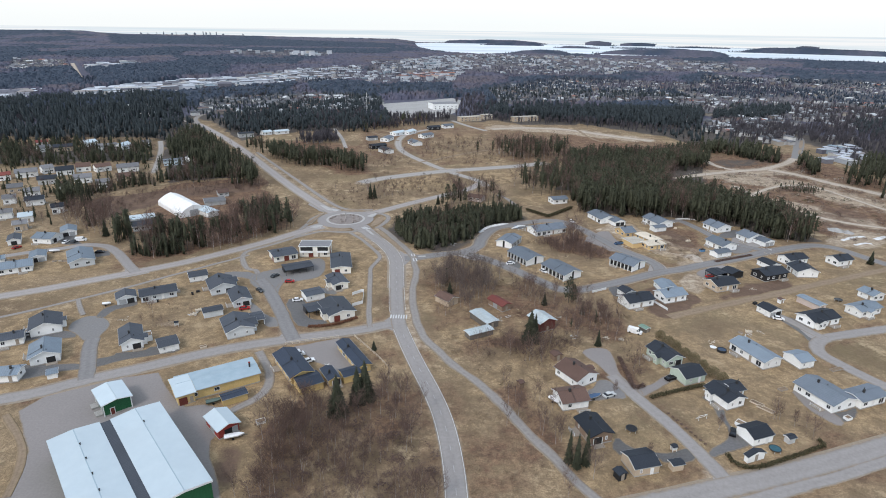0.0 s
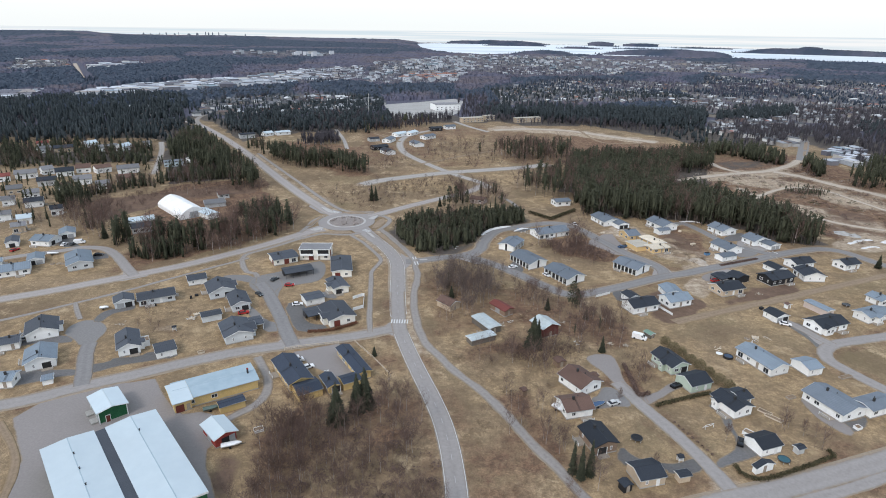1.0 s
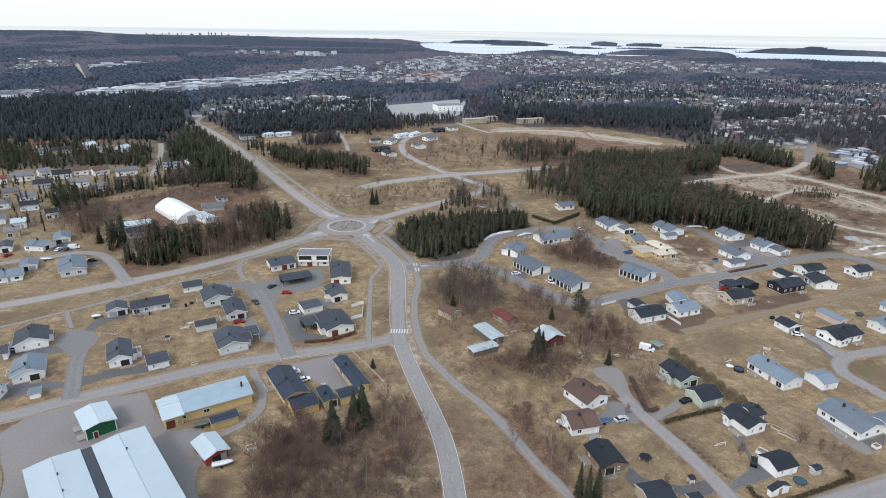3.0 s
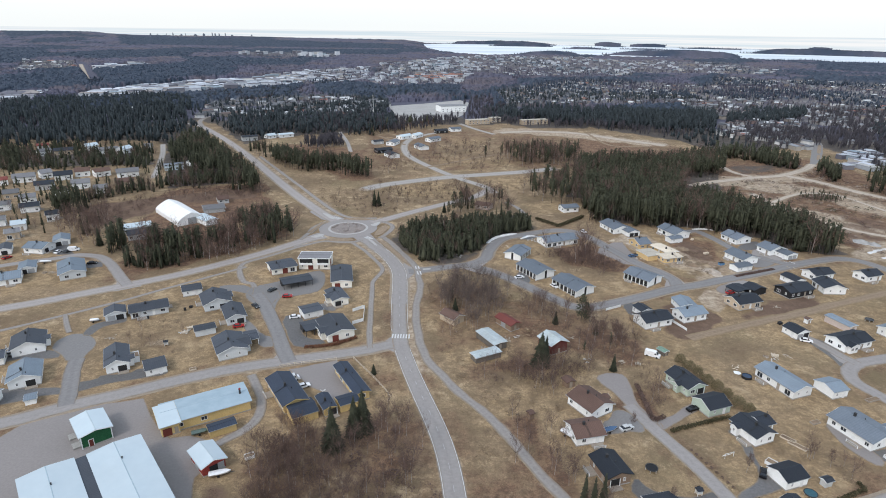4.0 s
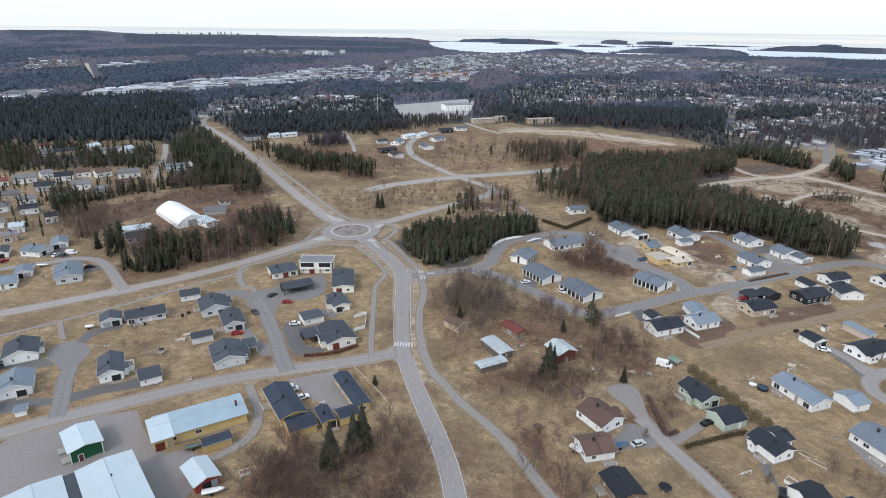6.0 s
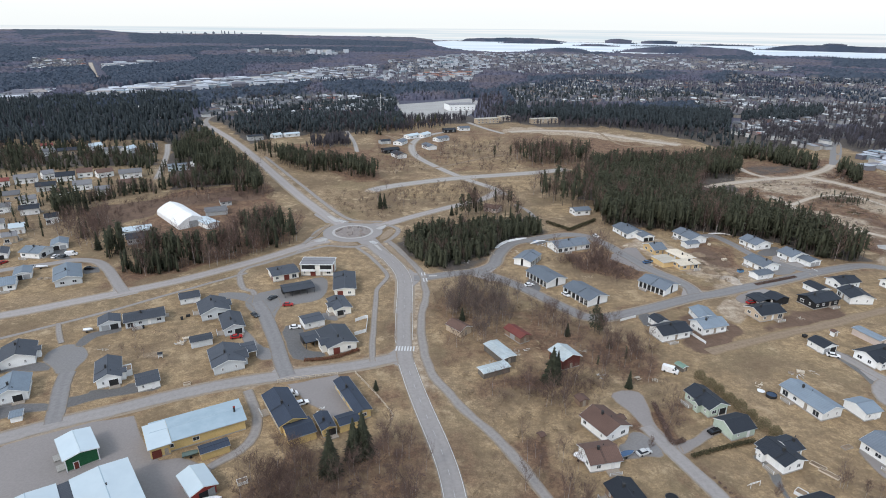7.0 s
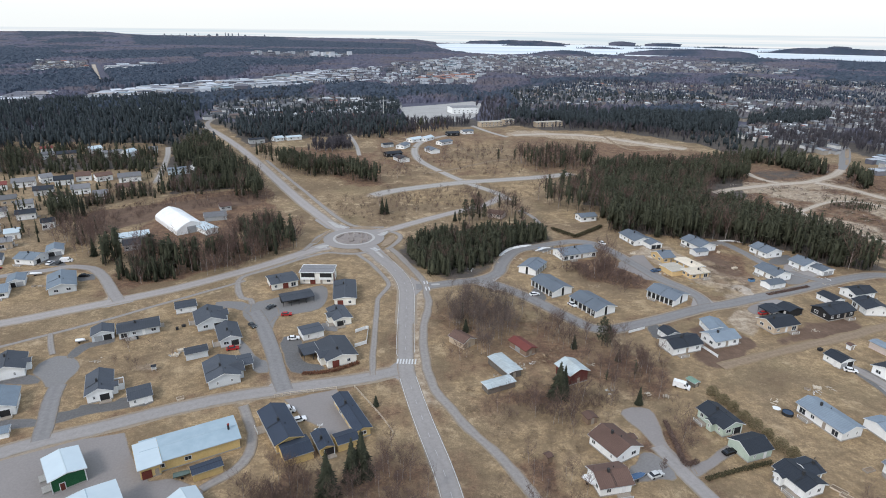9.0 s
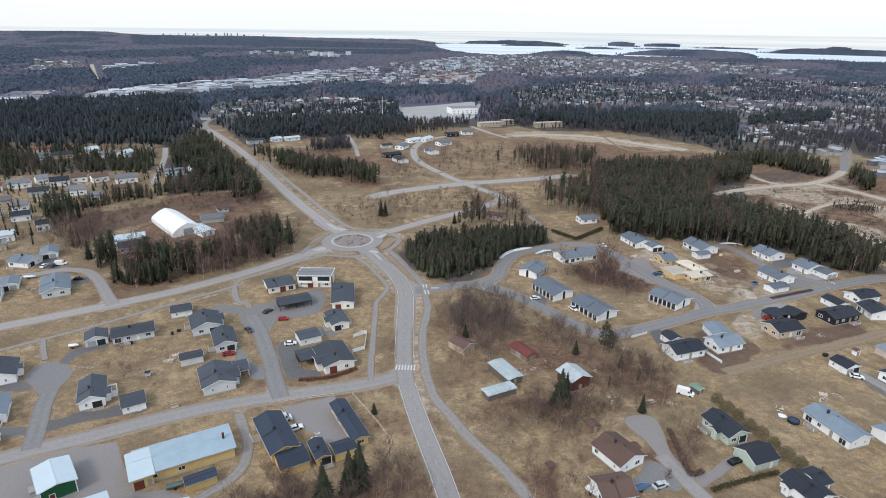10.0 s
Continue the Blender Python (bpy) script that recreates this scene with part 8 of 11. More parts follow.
bin_box(135.7, 229.8, 20, 1.6, 1.2, 0.9, M_DARK, "dark storage box beside a garage")
bin_box(66.3, 135.8, 20, 0.8, 0.8, 1.3, M_DARK, "dark lidded bin beside a drive")

def snow_bank(pts, w, h, label):
    """A dirty remnant of a ploughed snow bank: a lumpy ridge."""
    C = spline(pts, 0.8)
    T = np.gradient(C, axis=0)
    T /= np.linalg.norm(T, axis=1)[:, None]
    V, F = [], []
    for i, (c, t) in enumerate(zip(C, T)):
        n = np.array([-t[1], t[0]])
        e = math.sin(math.pi * min(1, max(0, i / (len(C) - 1)))) ** 0.5
        for k in range(7):
            q = k / 6 * 2 - 1
            lump = 0.65 + 0.6 * noise.noise((c[0] * 0.6 + k, c[1] * 0.6, 2.0))
            p = c + n * q * w / 2 * (0.8 + 0.5 * noise.noise((c[0] * 0.3, c[1] * 0.3, q)))
            V.append((p[0], p[1], max(-0.02, h * e * (1 - q * q) * lump)))
        if i:
            b = 7 * i
            F += [(b - 7 + k + 1, b - 7 + k, b + k, b + k + 1) for k in range(6)]
    tagged(mesh_object("snow_bank", V, F, M_SNOW, smooth=True), label, "snow bank")


M_SNOW = surface("old_snow", (0.55, 0.55, 0.56), (0.72, 0.72, 0.73), 1.2, 0.4, 0.7, bump=0.3, dirt=(0.45, 0.42, 0.38), local=False)
def heap(x, y, r, h, mat, label):
    """A tipped heap: an uneven cone that spreads at its foot."""
    V, F, n, k = [(x, y, h)], [], 18, 6
    for j in range(1, k + 1):
        q = j / k
        for i in range(n):
            a = 6.2832 * i / n
            rr = r * q * (1 + 0.25 * noise.noise((math.cos(a) * 1.3 + x, math.sin(a) * 1.3 + y, q)))
            V.append((x + rr * math.cos(a), y + rr * math.sin(a), h * (1 - q) ** 1.2 * (1 + 0.3 * noise.noise((a * 2, q * 3, x))) - 0.02 * j))
    F += [(0, 1 + i, 1 + (i + 1) % n) for i in range(n)]
    for j in range(k - 1):
        F += [(1 + j * n + i, 1 + (j + 1) * n + i, 1 + (j + 1) * n + (i + 1) % n, 1 + j * n + (i + 1) % n) for i in range(n)]
    tagged(mesh_object("earth_mound", V, F, mat, smooth=True), label, "mound")


heap(101.9, 192.8, 1.7, 0.35, M_TRIM, "crumpled white tarpaulin on the grass")
pool = thing("garden_pool", 103.6, 189.6, 0, "round garden pool with dark blue water", "pool")
ring("pool_wall", 0, 0, 1.5, 1.65, 0.0, 0.9, M_DARK, pool, 24)
bm = bmesh.new()
tube(bm, (0, 0, 0.0), (0, 0, 0.8), 1.49, 1.49, 24)
part("water", bm, surface("pool_water", (0.02, 0.04, 0.08), (0.03, 0.055, 0.1), 1, 0.5, 0.15, bump=0.03), pool)
heap(130.7, 284.7, 4.5, 1.8, M_SAND, "pale tipped mound of sand on a building plot")
heap(131.7, 280.0, 3.0, 1.2, M_SAND, "small pale mound of sand on a building plot")
heap(124.9, 292.7, 3.5, 1.3, M_DIRT, "brown mound of soil on a building plot")
heap(127.8, 316.2, 4.0, 1.4, M_DIRT, "brown mound of soil beside new houses")
heap(101.4, 323.1, 2.6, 0.9, M_SAND, "small pale mound of sand on a building plot")
heap(165.8, 281.1, 2.5, 1.0, M_DIRT, "brown mound of soil beside new houses")
heap(-55.8, 638.3, 4.0, 1.4, M_SAND, "pale tipped mound of sand beside new houses")
heap(234.9, 332.2, 5.0, 1.6, M_SANDG, "grey mound of rubble on cleared land")
heap(239.1, 328.2, 4.0, 1.4, M_SANDG, "grey mound of rubble on cleared land")
SNL = "dirty remnant of ploughed snow and pale rubble beside the road"
snow_bank([(22.1, 320.1), (27.3, 328.4), (32.9, 332.8), (40.8, 337.5)], 2.5, 1.4, SNL)
snow_bank([(41.5, 327.9), (46.3, 332.3), (50.5, 333.5)], 2.0, 0.9, SNL)
# The next three ridges stand for grey-white rubble.
snow_bank([(226.8, 314.0), (237.9, 320.2), (244.6, 321.4)], 3.0, 0.7, SNL)
snow_bank([(247.2, 316.7), (256.6, 320.9), (262.5, 319.2)], 4.0, 0.7, SNL)
snow_bank([(229.1, 306.7), (236.7, 309.7), (240.6, 309.0)], 2.5, 0.5, SNL)
snow_bank([(146.0, 350.6), (153.1, 350.9), (159.3, 348.9)], 2.0, 0.7, SNL)


# ---- trees ----
def pine_arrays(rng, h, r, tufts, bare=0.5, size=1.0):
    """Pine: a long trunk and an open crown of needle tufts."""
    V, F, I = [], [], []
    n = 4
    for z, rr in ((0, 0.013 * h), (h * 0.95, 0.005 * h)):
        V += [(rr * math.cos(6.283 * i / n), rr * math.sin(6.283 * i / n), z) for i in range(n)]
    for i in range(n):
        F += [(i, (i + 1) % n, n + i), ((i + 1) % n, n + (i + 1) % n, n + i)]
    I += [0] * (2 * n)
    for _ in range(tufts):
        f = rng.random()
        z = h * (bare + (1 - bare) * f)
        rad = r * math.sin(math.pi * min(1, 0.18 + 0.82 * f)) ** 0.6 * math.sqrt(rng.random())
        a = rng.uniform(0, 6.283)
        c = np.array([rad * math.cos(a), rad * math.sin(a), z])
        s = size * rng.uniform(0.6, 1.3)
        u = np.array([rng.gauss(0, 1), rng.gauss(0, 1), rng.gauss(0, 0.5)])
        v = np.array([rng.gauss(0, 1), rng.gauss(0, 1), rng.gauss(0, 0.7)])
        u, v = u / np.linalg.norm(u) * s, v / np.linalg.norm(v) * s * 0.7
        b = len(V)
        V += [tuple(c - u), tuple(c + v), tuple(c + u), tuple(c - v + np.array([0, 0, 0.3 * s]))]
        F += [(b, b + 1, b + 2), (b, b + 2, b + 3)]
        I += [1, 1]
    return np.array(V, float), np.array(F, int), np.array(I, int)


def bare_arrays(rng, h, spread, branches, twigs, wid=0.05, stems=1, low=0.25):
    """Leafless tree: stems, rising branches and fine twigs."""
    V, F, I = [], [], []

    def sliver(a, b, w, k):
        d = b - a
        s = np.cross(d, np.array([rng.gauss(0, 1), rng.gauss(0, 1), rng.gauss(0, 1)]))
        s = s / (np.linalg.norm(s) + 1e-6) * w
        i = len(V)
        V.extend([tuple(a - s), tuple(a + s), tuple(b)])
        F.append((i, i + 1, i + 2))
        I.append(k)

    for _ in range(stems):
        base = np.array([rng.gauss(0, 0.25 * (stems - 1)), rng.gauss(0, 0.25 * (stems - 1)), 0.0])
        tip = base + np.array([rng.gauss(0, 0.06 * h), rng.gauss(0, 0.06 * h), h])
        n, b = 4, len(V)
        for p, rr in ((base, 0.010 * h), (tip, 0.003 * h)):
            V += [(p[0] + 0.75 * rr * math.cos(6.283 * i / n), p[1] + rr * math.sin(6.283 * i / n), p[2]) for i in range(n)]
        for i in range(n):
            F += [(b + i, b + (i + 1) % n, b + n + i), (b + (i + 1) % n, b + n + (i + 1) % n, b + n + i)]
        I += [0] * (2 * n)
        for _ in range(branches):
            f = rng.uniform(low, 0.97)
            a = base + (tip - base) * f
            an = rng.uniform(0, 6.283)
            ln = spread * (1.15 - f) * rng.uniform(0.6, 1.1) + 0.3
            e = a + np.array([math.cos(an) * ln, math.sin(an) * ln, ln * rng.uniform(0.9, 2.0)])
            sliver(a, e, wid * 1.2, 1)
            for _ in range(twigs):
                s = a + (e - a) * rng.uniform(0.3, 1.0)
                q = s + np.array([rng.gauss(0, 0.4), rng.gauss(0, 0.4), rng.uniform(0.2, 1.1)]) * ln * 0.7
                sliver(s, q, wid, 1)
    return np.array(V, float), np.array(F, int), np.array(I, int)


def spruce_arrays(rng, h, r):
    """A close spruce: whorls of drooping branches, each with side sprays."""
    V, F, I = [], [], []
    n = 6
    for z, rr in ((0, 0.02 * h), (h * 0.97, 0.002 * h)):
        V += [(rr * math.cos(6.283 * i / n), rr * math.sin(6.283 * i / n), z) for i in range(n)]
    for i in range(n):
        F += [(i, (i + 1) % n, n + i), ((i + 1) % n, n + (i + 1) % n, n + i)]
    I += [0] * (2 * n)
    b, seg = len(V), 9
    for q, z in ((0.5, 0.06), (0.42, 0.35), (0.22, 0.7)):
        V += [(r * q * rng.uniform(0.8, 1.2) * math.cos(6.283 * i / seg), r * q * rng.uniform(0.8, 1.2) * math.sin(6.283 * i / seg), h * z) for i in range(seg)]
    V.append((0, 0, h * 0.95))
    for k in range(2):
        for i in range(seg):
            p, q = b + k * seg + i, b + k * seg + (i + 1) % seg
            F += [(p, q, p + seg), (q, q + seg, p + seg)]
            I += [1, 1]
    F += [(b + 2 * seg + i, b + 2 * seg + (i + 1) % seg, b + 3 * seg) for i in range(seg)]
    I += [1] * seg
    levels = 46
    for k in range(levels):
        f = (k + rng.uniform(-0.3, 0.3)) / levels
        z = h * (0.05 + 0.93 * f)
        L = r * (1 - f) ** 0.85 * rng.uniform(0.82, 1.12) + 0.12
        for _ in range(max(6, int(20 * (1 - f)))):
            a, ln = rng.uniform(0, 6.283), L * rng.uniform(0.65, 1.08)
            d, t = np.array([math.cos(a), math.sin(a), 0]), np.array([-math.sin(a), math.cos(a), 0])
            o = np.array([0, 0, z])
            tip = o + d * ln + np.array([0, 0, -ln * rng.uniform(0.08, 0.32)])
            mid = o + d * ln * 0.6 + np.array([0, 0, -ln * 0.05])
            w = 0.11 * ln + 0.08
            b = len(V)
            V += [tuple(o), tuple(mid + t * w), tuple(tip), tuple(mid - t * w), tuple(mid + t * w * 2.0 + d * 0.2 * ln - np.array([0, 0, 0.12 * ln])), tuple(mid - t * w * 2.0 + d * 0.2 * ln - np.array([0, 0, 0.12 * ln]))]
            F += [(b, b + 1, b + 2), (b, b + 2, b + 3), (b, b + 1, b + 4), (b, b + 5, b + 3)]
            I += [1] * 4
    return np.array(V, float), np.array(F, int), np.array(I, int)


def clump_arrays(rng, w, h, n, size):
    """A mound of small leaves and twigs."""
    V, F = [], []
    for _ in range(n):
        a, q = rng.uniform(0, 6.283), math.sqrt(rng.random())
        z = h * (rng.random() ** 0.6) * math.sqrt(max(0.02, 1 - q * q * 0.8))
        c = np.array([w * q * math.cos(a), w * q * math.sin(a), z])
        b = len(V)
        for _ in range(3):
            V.append(tuple(c + np.array([rng.gauss(0, size), rng.gauss(0, size), abs(rng.gauss(0, size))])))
        F.append((b, b + 1, b + 2))
    return np.array(V, float), np.array(F, int), np.zeros(len(F), int)


def crown_arrays(rng, r, rings, seg=5, tufts=0, size=0.05, trunk=0.012, body=0.66, fine=False, lobes=0):
    """A full crown: a lumpy, uneven body through rings of (height, share of the radius), ragged with tufts, on a slim trunk."""
    V, F, I = [], [], []
    n = 3
    for z, rr in ((0, trunk), (rings[1][0], trunk * 0.5)):
        V += [(rr * math.cos(6.283 * i / n), rr * math.sin(6.283 * i / n), z) for i in range(n)]
    for i in range(n):
        F += [(i, (i + 1) % n, n + i), ((i + 1) % n, n + (i + 1) % n, n + i)]
    I += [0] * (2 * n)
    b0 = len(V)
    V.append((0, 0, rings[0][0] + 0.04))
    for z, q in rings:
        off = rng.uniform(0, 6.283)
        for i in range(seg):
            a = off * 0.2 + 6.283 * i / seg + rng.uniform(-0.25, 0.25)
            rr = r * q * body * rng.uniform(0.6, 1.3)
            V.append((rr * math.cos(a), rr * math.sin(a), z + rng.uniform(-0.045, 0.045)))
    V.append((rng.uniform(-0.1, 0.1) * r, rng.uniform(-0.1, 0.1) * r, rng.uniform(0.94, 1.04)))
    top = len(V) - 1
    for i in range(seg):
        j = (i + 1) % seg
        F.append((b0, b0 + 1 + j, b0 + 1 + i))
        for k in range(len(rings) - 1):
            p, q = b0 + 1 + k * seg, b0 + 1 + (k + 1) * seg
            F += [(p + i, p + j, q + i), (p + j, q + j, q + i)]
        p = b0 + 1 + (len(rings) - 1) * seg
        F.append((p + i, p + j, top))
    I += [1] * (len(F) - len(I))
    zs, qs = [z for z, _ in rings] + [1.0], [q for _, q in rings] + [0.0]
    heads = []
    for k in range(lobes):
        z, a = zs[0] + (1.0 - zs[0]) * (k + rng.random()) / lobes, rng.uniform(0, 6.283)
        rad = r * float(np.interp(z, zs, qs)) * rng.uniform(0.35, 0.95)
        heads.append((rad * math.cos(a), rad * math.sin(a), z))
    for i in range(tufts):
        z = rng.uniform(zs[0] - 0.03, 1.0)
        rad, a = r * (float(np.interp(z, zs, qs)) * rng.uniform(0.55, 1.05) + 0.05), rng.uniform(0, 6.283)
        c = np.array([math.cos(a) * rad, math.sin(a) * rad, z])
        if lobes:
            c = np.array(heads[i % lobes]) + np.array([rng.gauss(0, 0.26 * r), rng.gauss(0, 0.26 * r), rng.gauss(0, 0.022)])
        w = size * rng.uniform(0.55, 1.25)
        u = np.array([rng.gauss(0, 1), rng.gauss(0, 1), rng.gauss(0, 0.6)])
        v = np.array([rng.gauss(0, 1), rng.gauss(0, 1), rng.gauss(0, 0.9)])
        u, v = u / np.linalg.norm(u) * w, v / np.linalg.norm(v) * w * 0.7
        b = len(V)
        if fine:
            V += [tuple(c - u * 0.7), tuple(c + v), tuple(c + u * 1.2)]
            F.append((b, b + 1, b + 2))
            I.append(1)
            continue
        V += [tuple(c - u), tuple(c + v), tuple(c + u), tuple(c - v + np.array([0, 0, 0.3 * w]))]
        F += [(b, b + 1, b + 2), (b, b + 2, b + 3)]
        I += [1, 1]
    return np.array(V, float), np.array(F, int), np.array(I, int)


def brush_arrays(rng, r, n, wid):
    """A far leafless tree: a thin stem and a fan of rising brush."""
    V, F, I = [], [], []
    for z, rr in ((0, 0.012), (0.6, 0.005)):
        V += [(rr * math.cos(2.094 * i), rr * math.sin(2.094 * i), z) for i in range(3)]
    for i in range(3):
        F += [(i, (i + 1) % 3, 3 + i), ((i + 1) % 3, 3 + (i + 1) % 3, 3 + i)]
    I += [0] * 6
    for _ in range(n):
        a, z0 = rng.uniform(0, 6.283), rng.uniform(0.12, 0.6)
        d = np.array([math.cos(a), math.sin(a), 0.0])
        t = np.array([-d[1], d[0], 0.0])
        f = rng.uniform(0.35, 1.0)
        tip = d * r * f + np.array([0, 0, min(1.02, z0 + (1.0 - z0) * (1.1 - 0.55 * f) * rng.uniform(0.75, 1.1))])
        base = d * r * 0.25 * f + np.array([0, 0, z0])
        b = len(V)
        V += [tuple(base - t * wid), tuple(base + t * wid), tuple(tip + t * wid * 0.3)]
        F.append((b, b + 1, b + 2))
        I.append(1)
    return np.array(V, float), np.array(F, int), np.array(I, int)


RNG = random.Random(11)
SPRUCE_RINGS = ((0.07, 1.0), (0.36, 0.74), (0.68, 0.4))
YOUNG_RINGS = ((0.06, 0.85), (0.3, 1.0), (0.6, 0.76), (0.86, 0.4))
SPRUCE_MID = [crown_arrays(RNG, 0.145, ((0.06, 1.0), (0.3, 0.76), (0.55, 0.52), (0.78, 0.28)), 5, 64, 0.05, body=0.55, fine=True) for _ in range(6)]
SPRUCE_FAR = [crown_arrays(RNG, 0.16, SPRUCE_RINGS, 4, 26, 0.065, body=0.65, fine=True) for _ in range(6)]
PINE_MID = [crown_arrays(RNG, pr, ((pb, 0.45), (pb + 0.16, 0.95), (0.78, 0.85), (0.92, 0.5)), 5, 84, 0.05, body=0.4, fine=True, lobes=pl) for pr, pb, pl in ((0.13, 0.34, 10), (0.16, 0.42, 9), (0.12, 0.3, 12), (0.15, 0.46, 8), (0.14, 0.36, 11), (0.17, 0.5, 8), (0.115, 0.26, 13), (0.145, 0.4, 9))]
PINE_YOUNG = [crown_arrays(RNG, 0.2, YOUNG_RINGS, 5, 90, 0.075, body=0.55, fine=True) for _ in range(6)]
PINE_FAR = [crown_arrays(RNG, pr, ((0.3, 0.6), (0.58, 1.0), (0.84, 0.62)), 4, 32, 0.075, body=0.6, fine=True, lobes=8) for pr in (0.15, 0.17, 0.19, 0.16, 0.2, 0.14)]
SPRUCE_DOT = [crown_arrays(RNG, 0.16, ((0.08, 1.0), (0.5, 0.6)), 4, 3, 0.09, body=0.8) for _ in range(5)]
PINE_DOT = [crown_arrays(RNG, 0.17, ((0.3, 0.8), (0.7, 0.85)), 4, 4, 0.1, body=0.8) for _ in range(5)]
BARE_MID = [bare_arrays(RNG, 1.0, 0.2, 22, 6, 0.006) for _ in range(4)]
BARE_FINE = [bare_arrays(RNG, 1.0, 0.2, 30, 10, 0.0038) for _ in range(4)]
BARE_DOT = [brush_arrays(RNG, 0.27, 12, 0.034) for _ in range(5)]
BARE_FAR = [brush_arrays(RNG, 0.27, 26, 0.02) for _ in range(5)]
SHRUB = [bare_arrays(RNG, 1.0, 0.5, 9, 5, 0.010, stems=4, low=0.1) for _ in range(4)]
SHRUB_FAR = [bare_arrays(RNG, 1.0, 0.55, 6, 4, 0.018, stems=3, low=0.1) for _ in range(4)]


def scatter_stuff(name, kinds, label, category):
    """One mesh out of many plants; kinds: rows of (variants, materials, points, heights, widths)."""
    Vs, Fs, Is, mats, base = [], [], [], [], 0
    rs = np.random.RandomState(len(name) * 13 + 5)
    for variants, two, P, Hs, Ws in kinds:
        mi = len(mats)
        mats += two
        P = np.asarray(P, float)
        for k, (V, F, I) in enumerate(variants):
            sel = np.arange(len(P)) % len(variants) == k
            p, hh, ww = P[sel], np.asarray(Hs)[sel], np.asarray(Ws)[sel]
            if not len(p):
                continue
            an = rs.uniform(0, 6.283, len(p))
            c, s = np.cos(an)[:, None], np.sin(an)[:, None]
            X = (V[:, 0] * c - V[:, 1] * s) * ww[:, None] + p[:, :1]
            Y = (V[:, 0] * s + V[:, 1] * c) * ww[:, None] + p[:, 1:2]
            Z = V[None, :, 2] * hh[:, None] + (p[:, 2:3] if p.shape[1] > 2 else 0)
            Vs.append(np.stack([X, Y, Z], -1).reshape(-1, 3))
            Fs.append((F[None] + (np.arange(len(p)) * len(V))[:, None, None] + base).reshape(-1, 3))
            Is.append(np.tile(I + mi, len(p)))
            base += len(p) * len(V)
    if not Vs:
        return
    V, F, I = np.concatenate(Vs), np.concatenate(Fs), np.concatenate(Is)
    me = bpy.data.meshes.new(name)
    me.vertices.add(len(V))
    me.vertices.foreach_set("co", V.ravel())
    me.loops.add(F.size)
    me.loops.foreach_set("vertex_index", F.ravel().astype(np.int32))
    me.polygons.add(len(F))
    me.polygons.foreach_set("loop_start", np.arange(0, F.size, 3, dtype=np.int32))
    for m in mats:
        me.materials.append(m)
    me.polygons.foreach_set("material_index", I.astype(np.int32))
    me.update()
    tagged(new(name, me), label, category, kind="stuff")


def free(P, margin=0.0):
    """Drops the points that lie on roads, yards or buildings."""
    K = np.array(KEEP_OFF + FOOT)
    ok = np.ones(len(P), bool)
    for i in range(0, len(P), 2000):
        q = P[i:i + 2000]
        d = np.hypot(q[:, None, 0] - K[None, :, 0], q[:, None, 1] - K[None, :, 1]) - K[None, :, 2]
        ok[i:i + 2000] = d.min(1) > margin
    return P[ok]


def fill(poly, n, seed, gap=0.0):
    rs = np.random.RandomState(seed)
    A = np.array(poly)
    lo, hi = A.min(0), A.max(0)
    out = []
    tries = 0
    while sum(map(len, out)) < n and tries < 40:
        q = rs.uniform(lo, hi, (n * 2, 2))
        out.append(q[inside(poly, q[:, 0], q[:, 1])])
        tries += 1
    return free(np.concatenate(out)[:n], gap)


SP, PN, BR, BI = [M_TRUNK, M_SPRUCE], [M_TRUNK, M_PINE], [M_TRUNK, M_TWIG], [M_BIRCH, M_TWIG]
stand_no = 0


def stand(poly, label, pines=0, spruces=0, bare=0, shrubs=0, h=(14, 19), far=None, gap=1.0, fine=False, needle=None, young=False, twig=None):
    """A stand of trees filling a polygon."""
    global stand_no
    stand_no += 1
    rs = np.random.RandomState(stand_no)
    PN = [M_TRUNK, needle or M_PINE]
    BI = [M_BIRCH, twig or (M_MIDTWIG if needle else M_TWIG)]
    SP = [M_TRUNK, needle or M_SPRUCE]
    rows = []
    reach = min(math.hypot(*p) for p in poly)
    far = reach > 540 if far is None else far
    for k, (n, var, mats, wr, hs) in enumerate(((pines, PINE_YOUNG if young else PINE_FAR if far else PINE_MID, PN, 1.0, 1.0), (spruces, SPRUCE_FAR if far else SPRUCE_MID, SP, 1.0, 0.95), (bare, BARE_FAR if far else BARE_FINE if fine else BARE_MID, BI, 0.9, 0.8), (shrubs, SHRUB if reach < 280 else SHRUB_FAR, BR, 1.0, 0.2))):
        if n:
            P = fill(poly, n, stand_no * 17 + k, gap)
            if k >= 2:
                P = free(P + rs.normal(0, 4.0, P.shape), gap)
            H = rs.uniform(*h, len(P)) * hs * np.where(rs.rand(len(P)) < 0.15, 0.7, 1.0)
            rows.append((var, mats, P, H, H * rs.uniform(0.8, 1.25, len(P)) * wr))
    scatter_stuff("forest_stand" if pines + spruces > bare + shrubs else "bare_thicket", rows, label, "forest" if pines + spruces > bare + shrubs else "thicket")


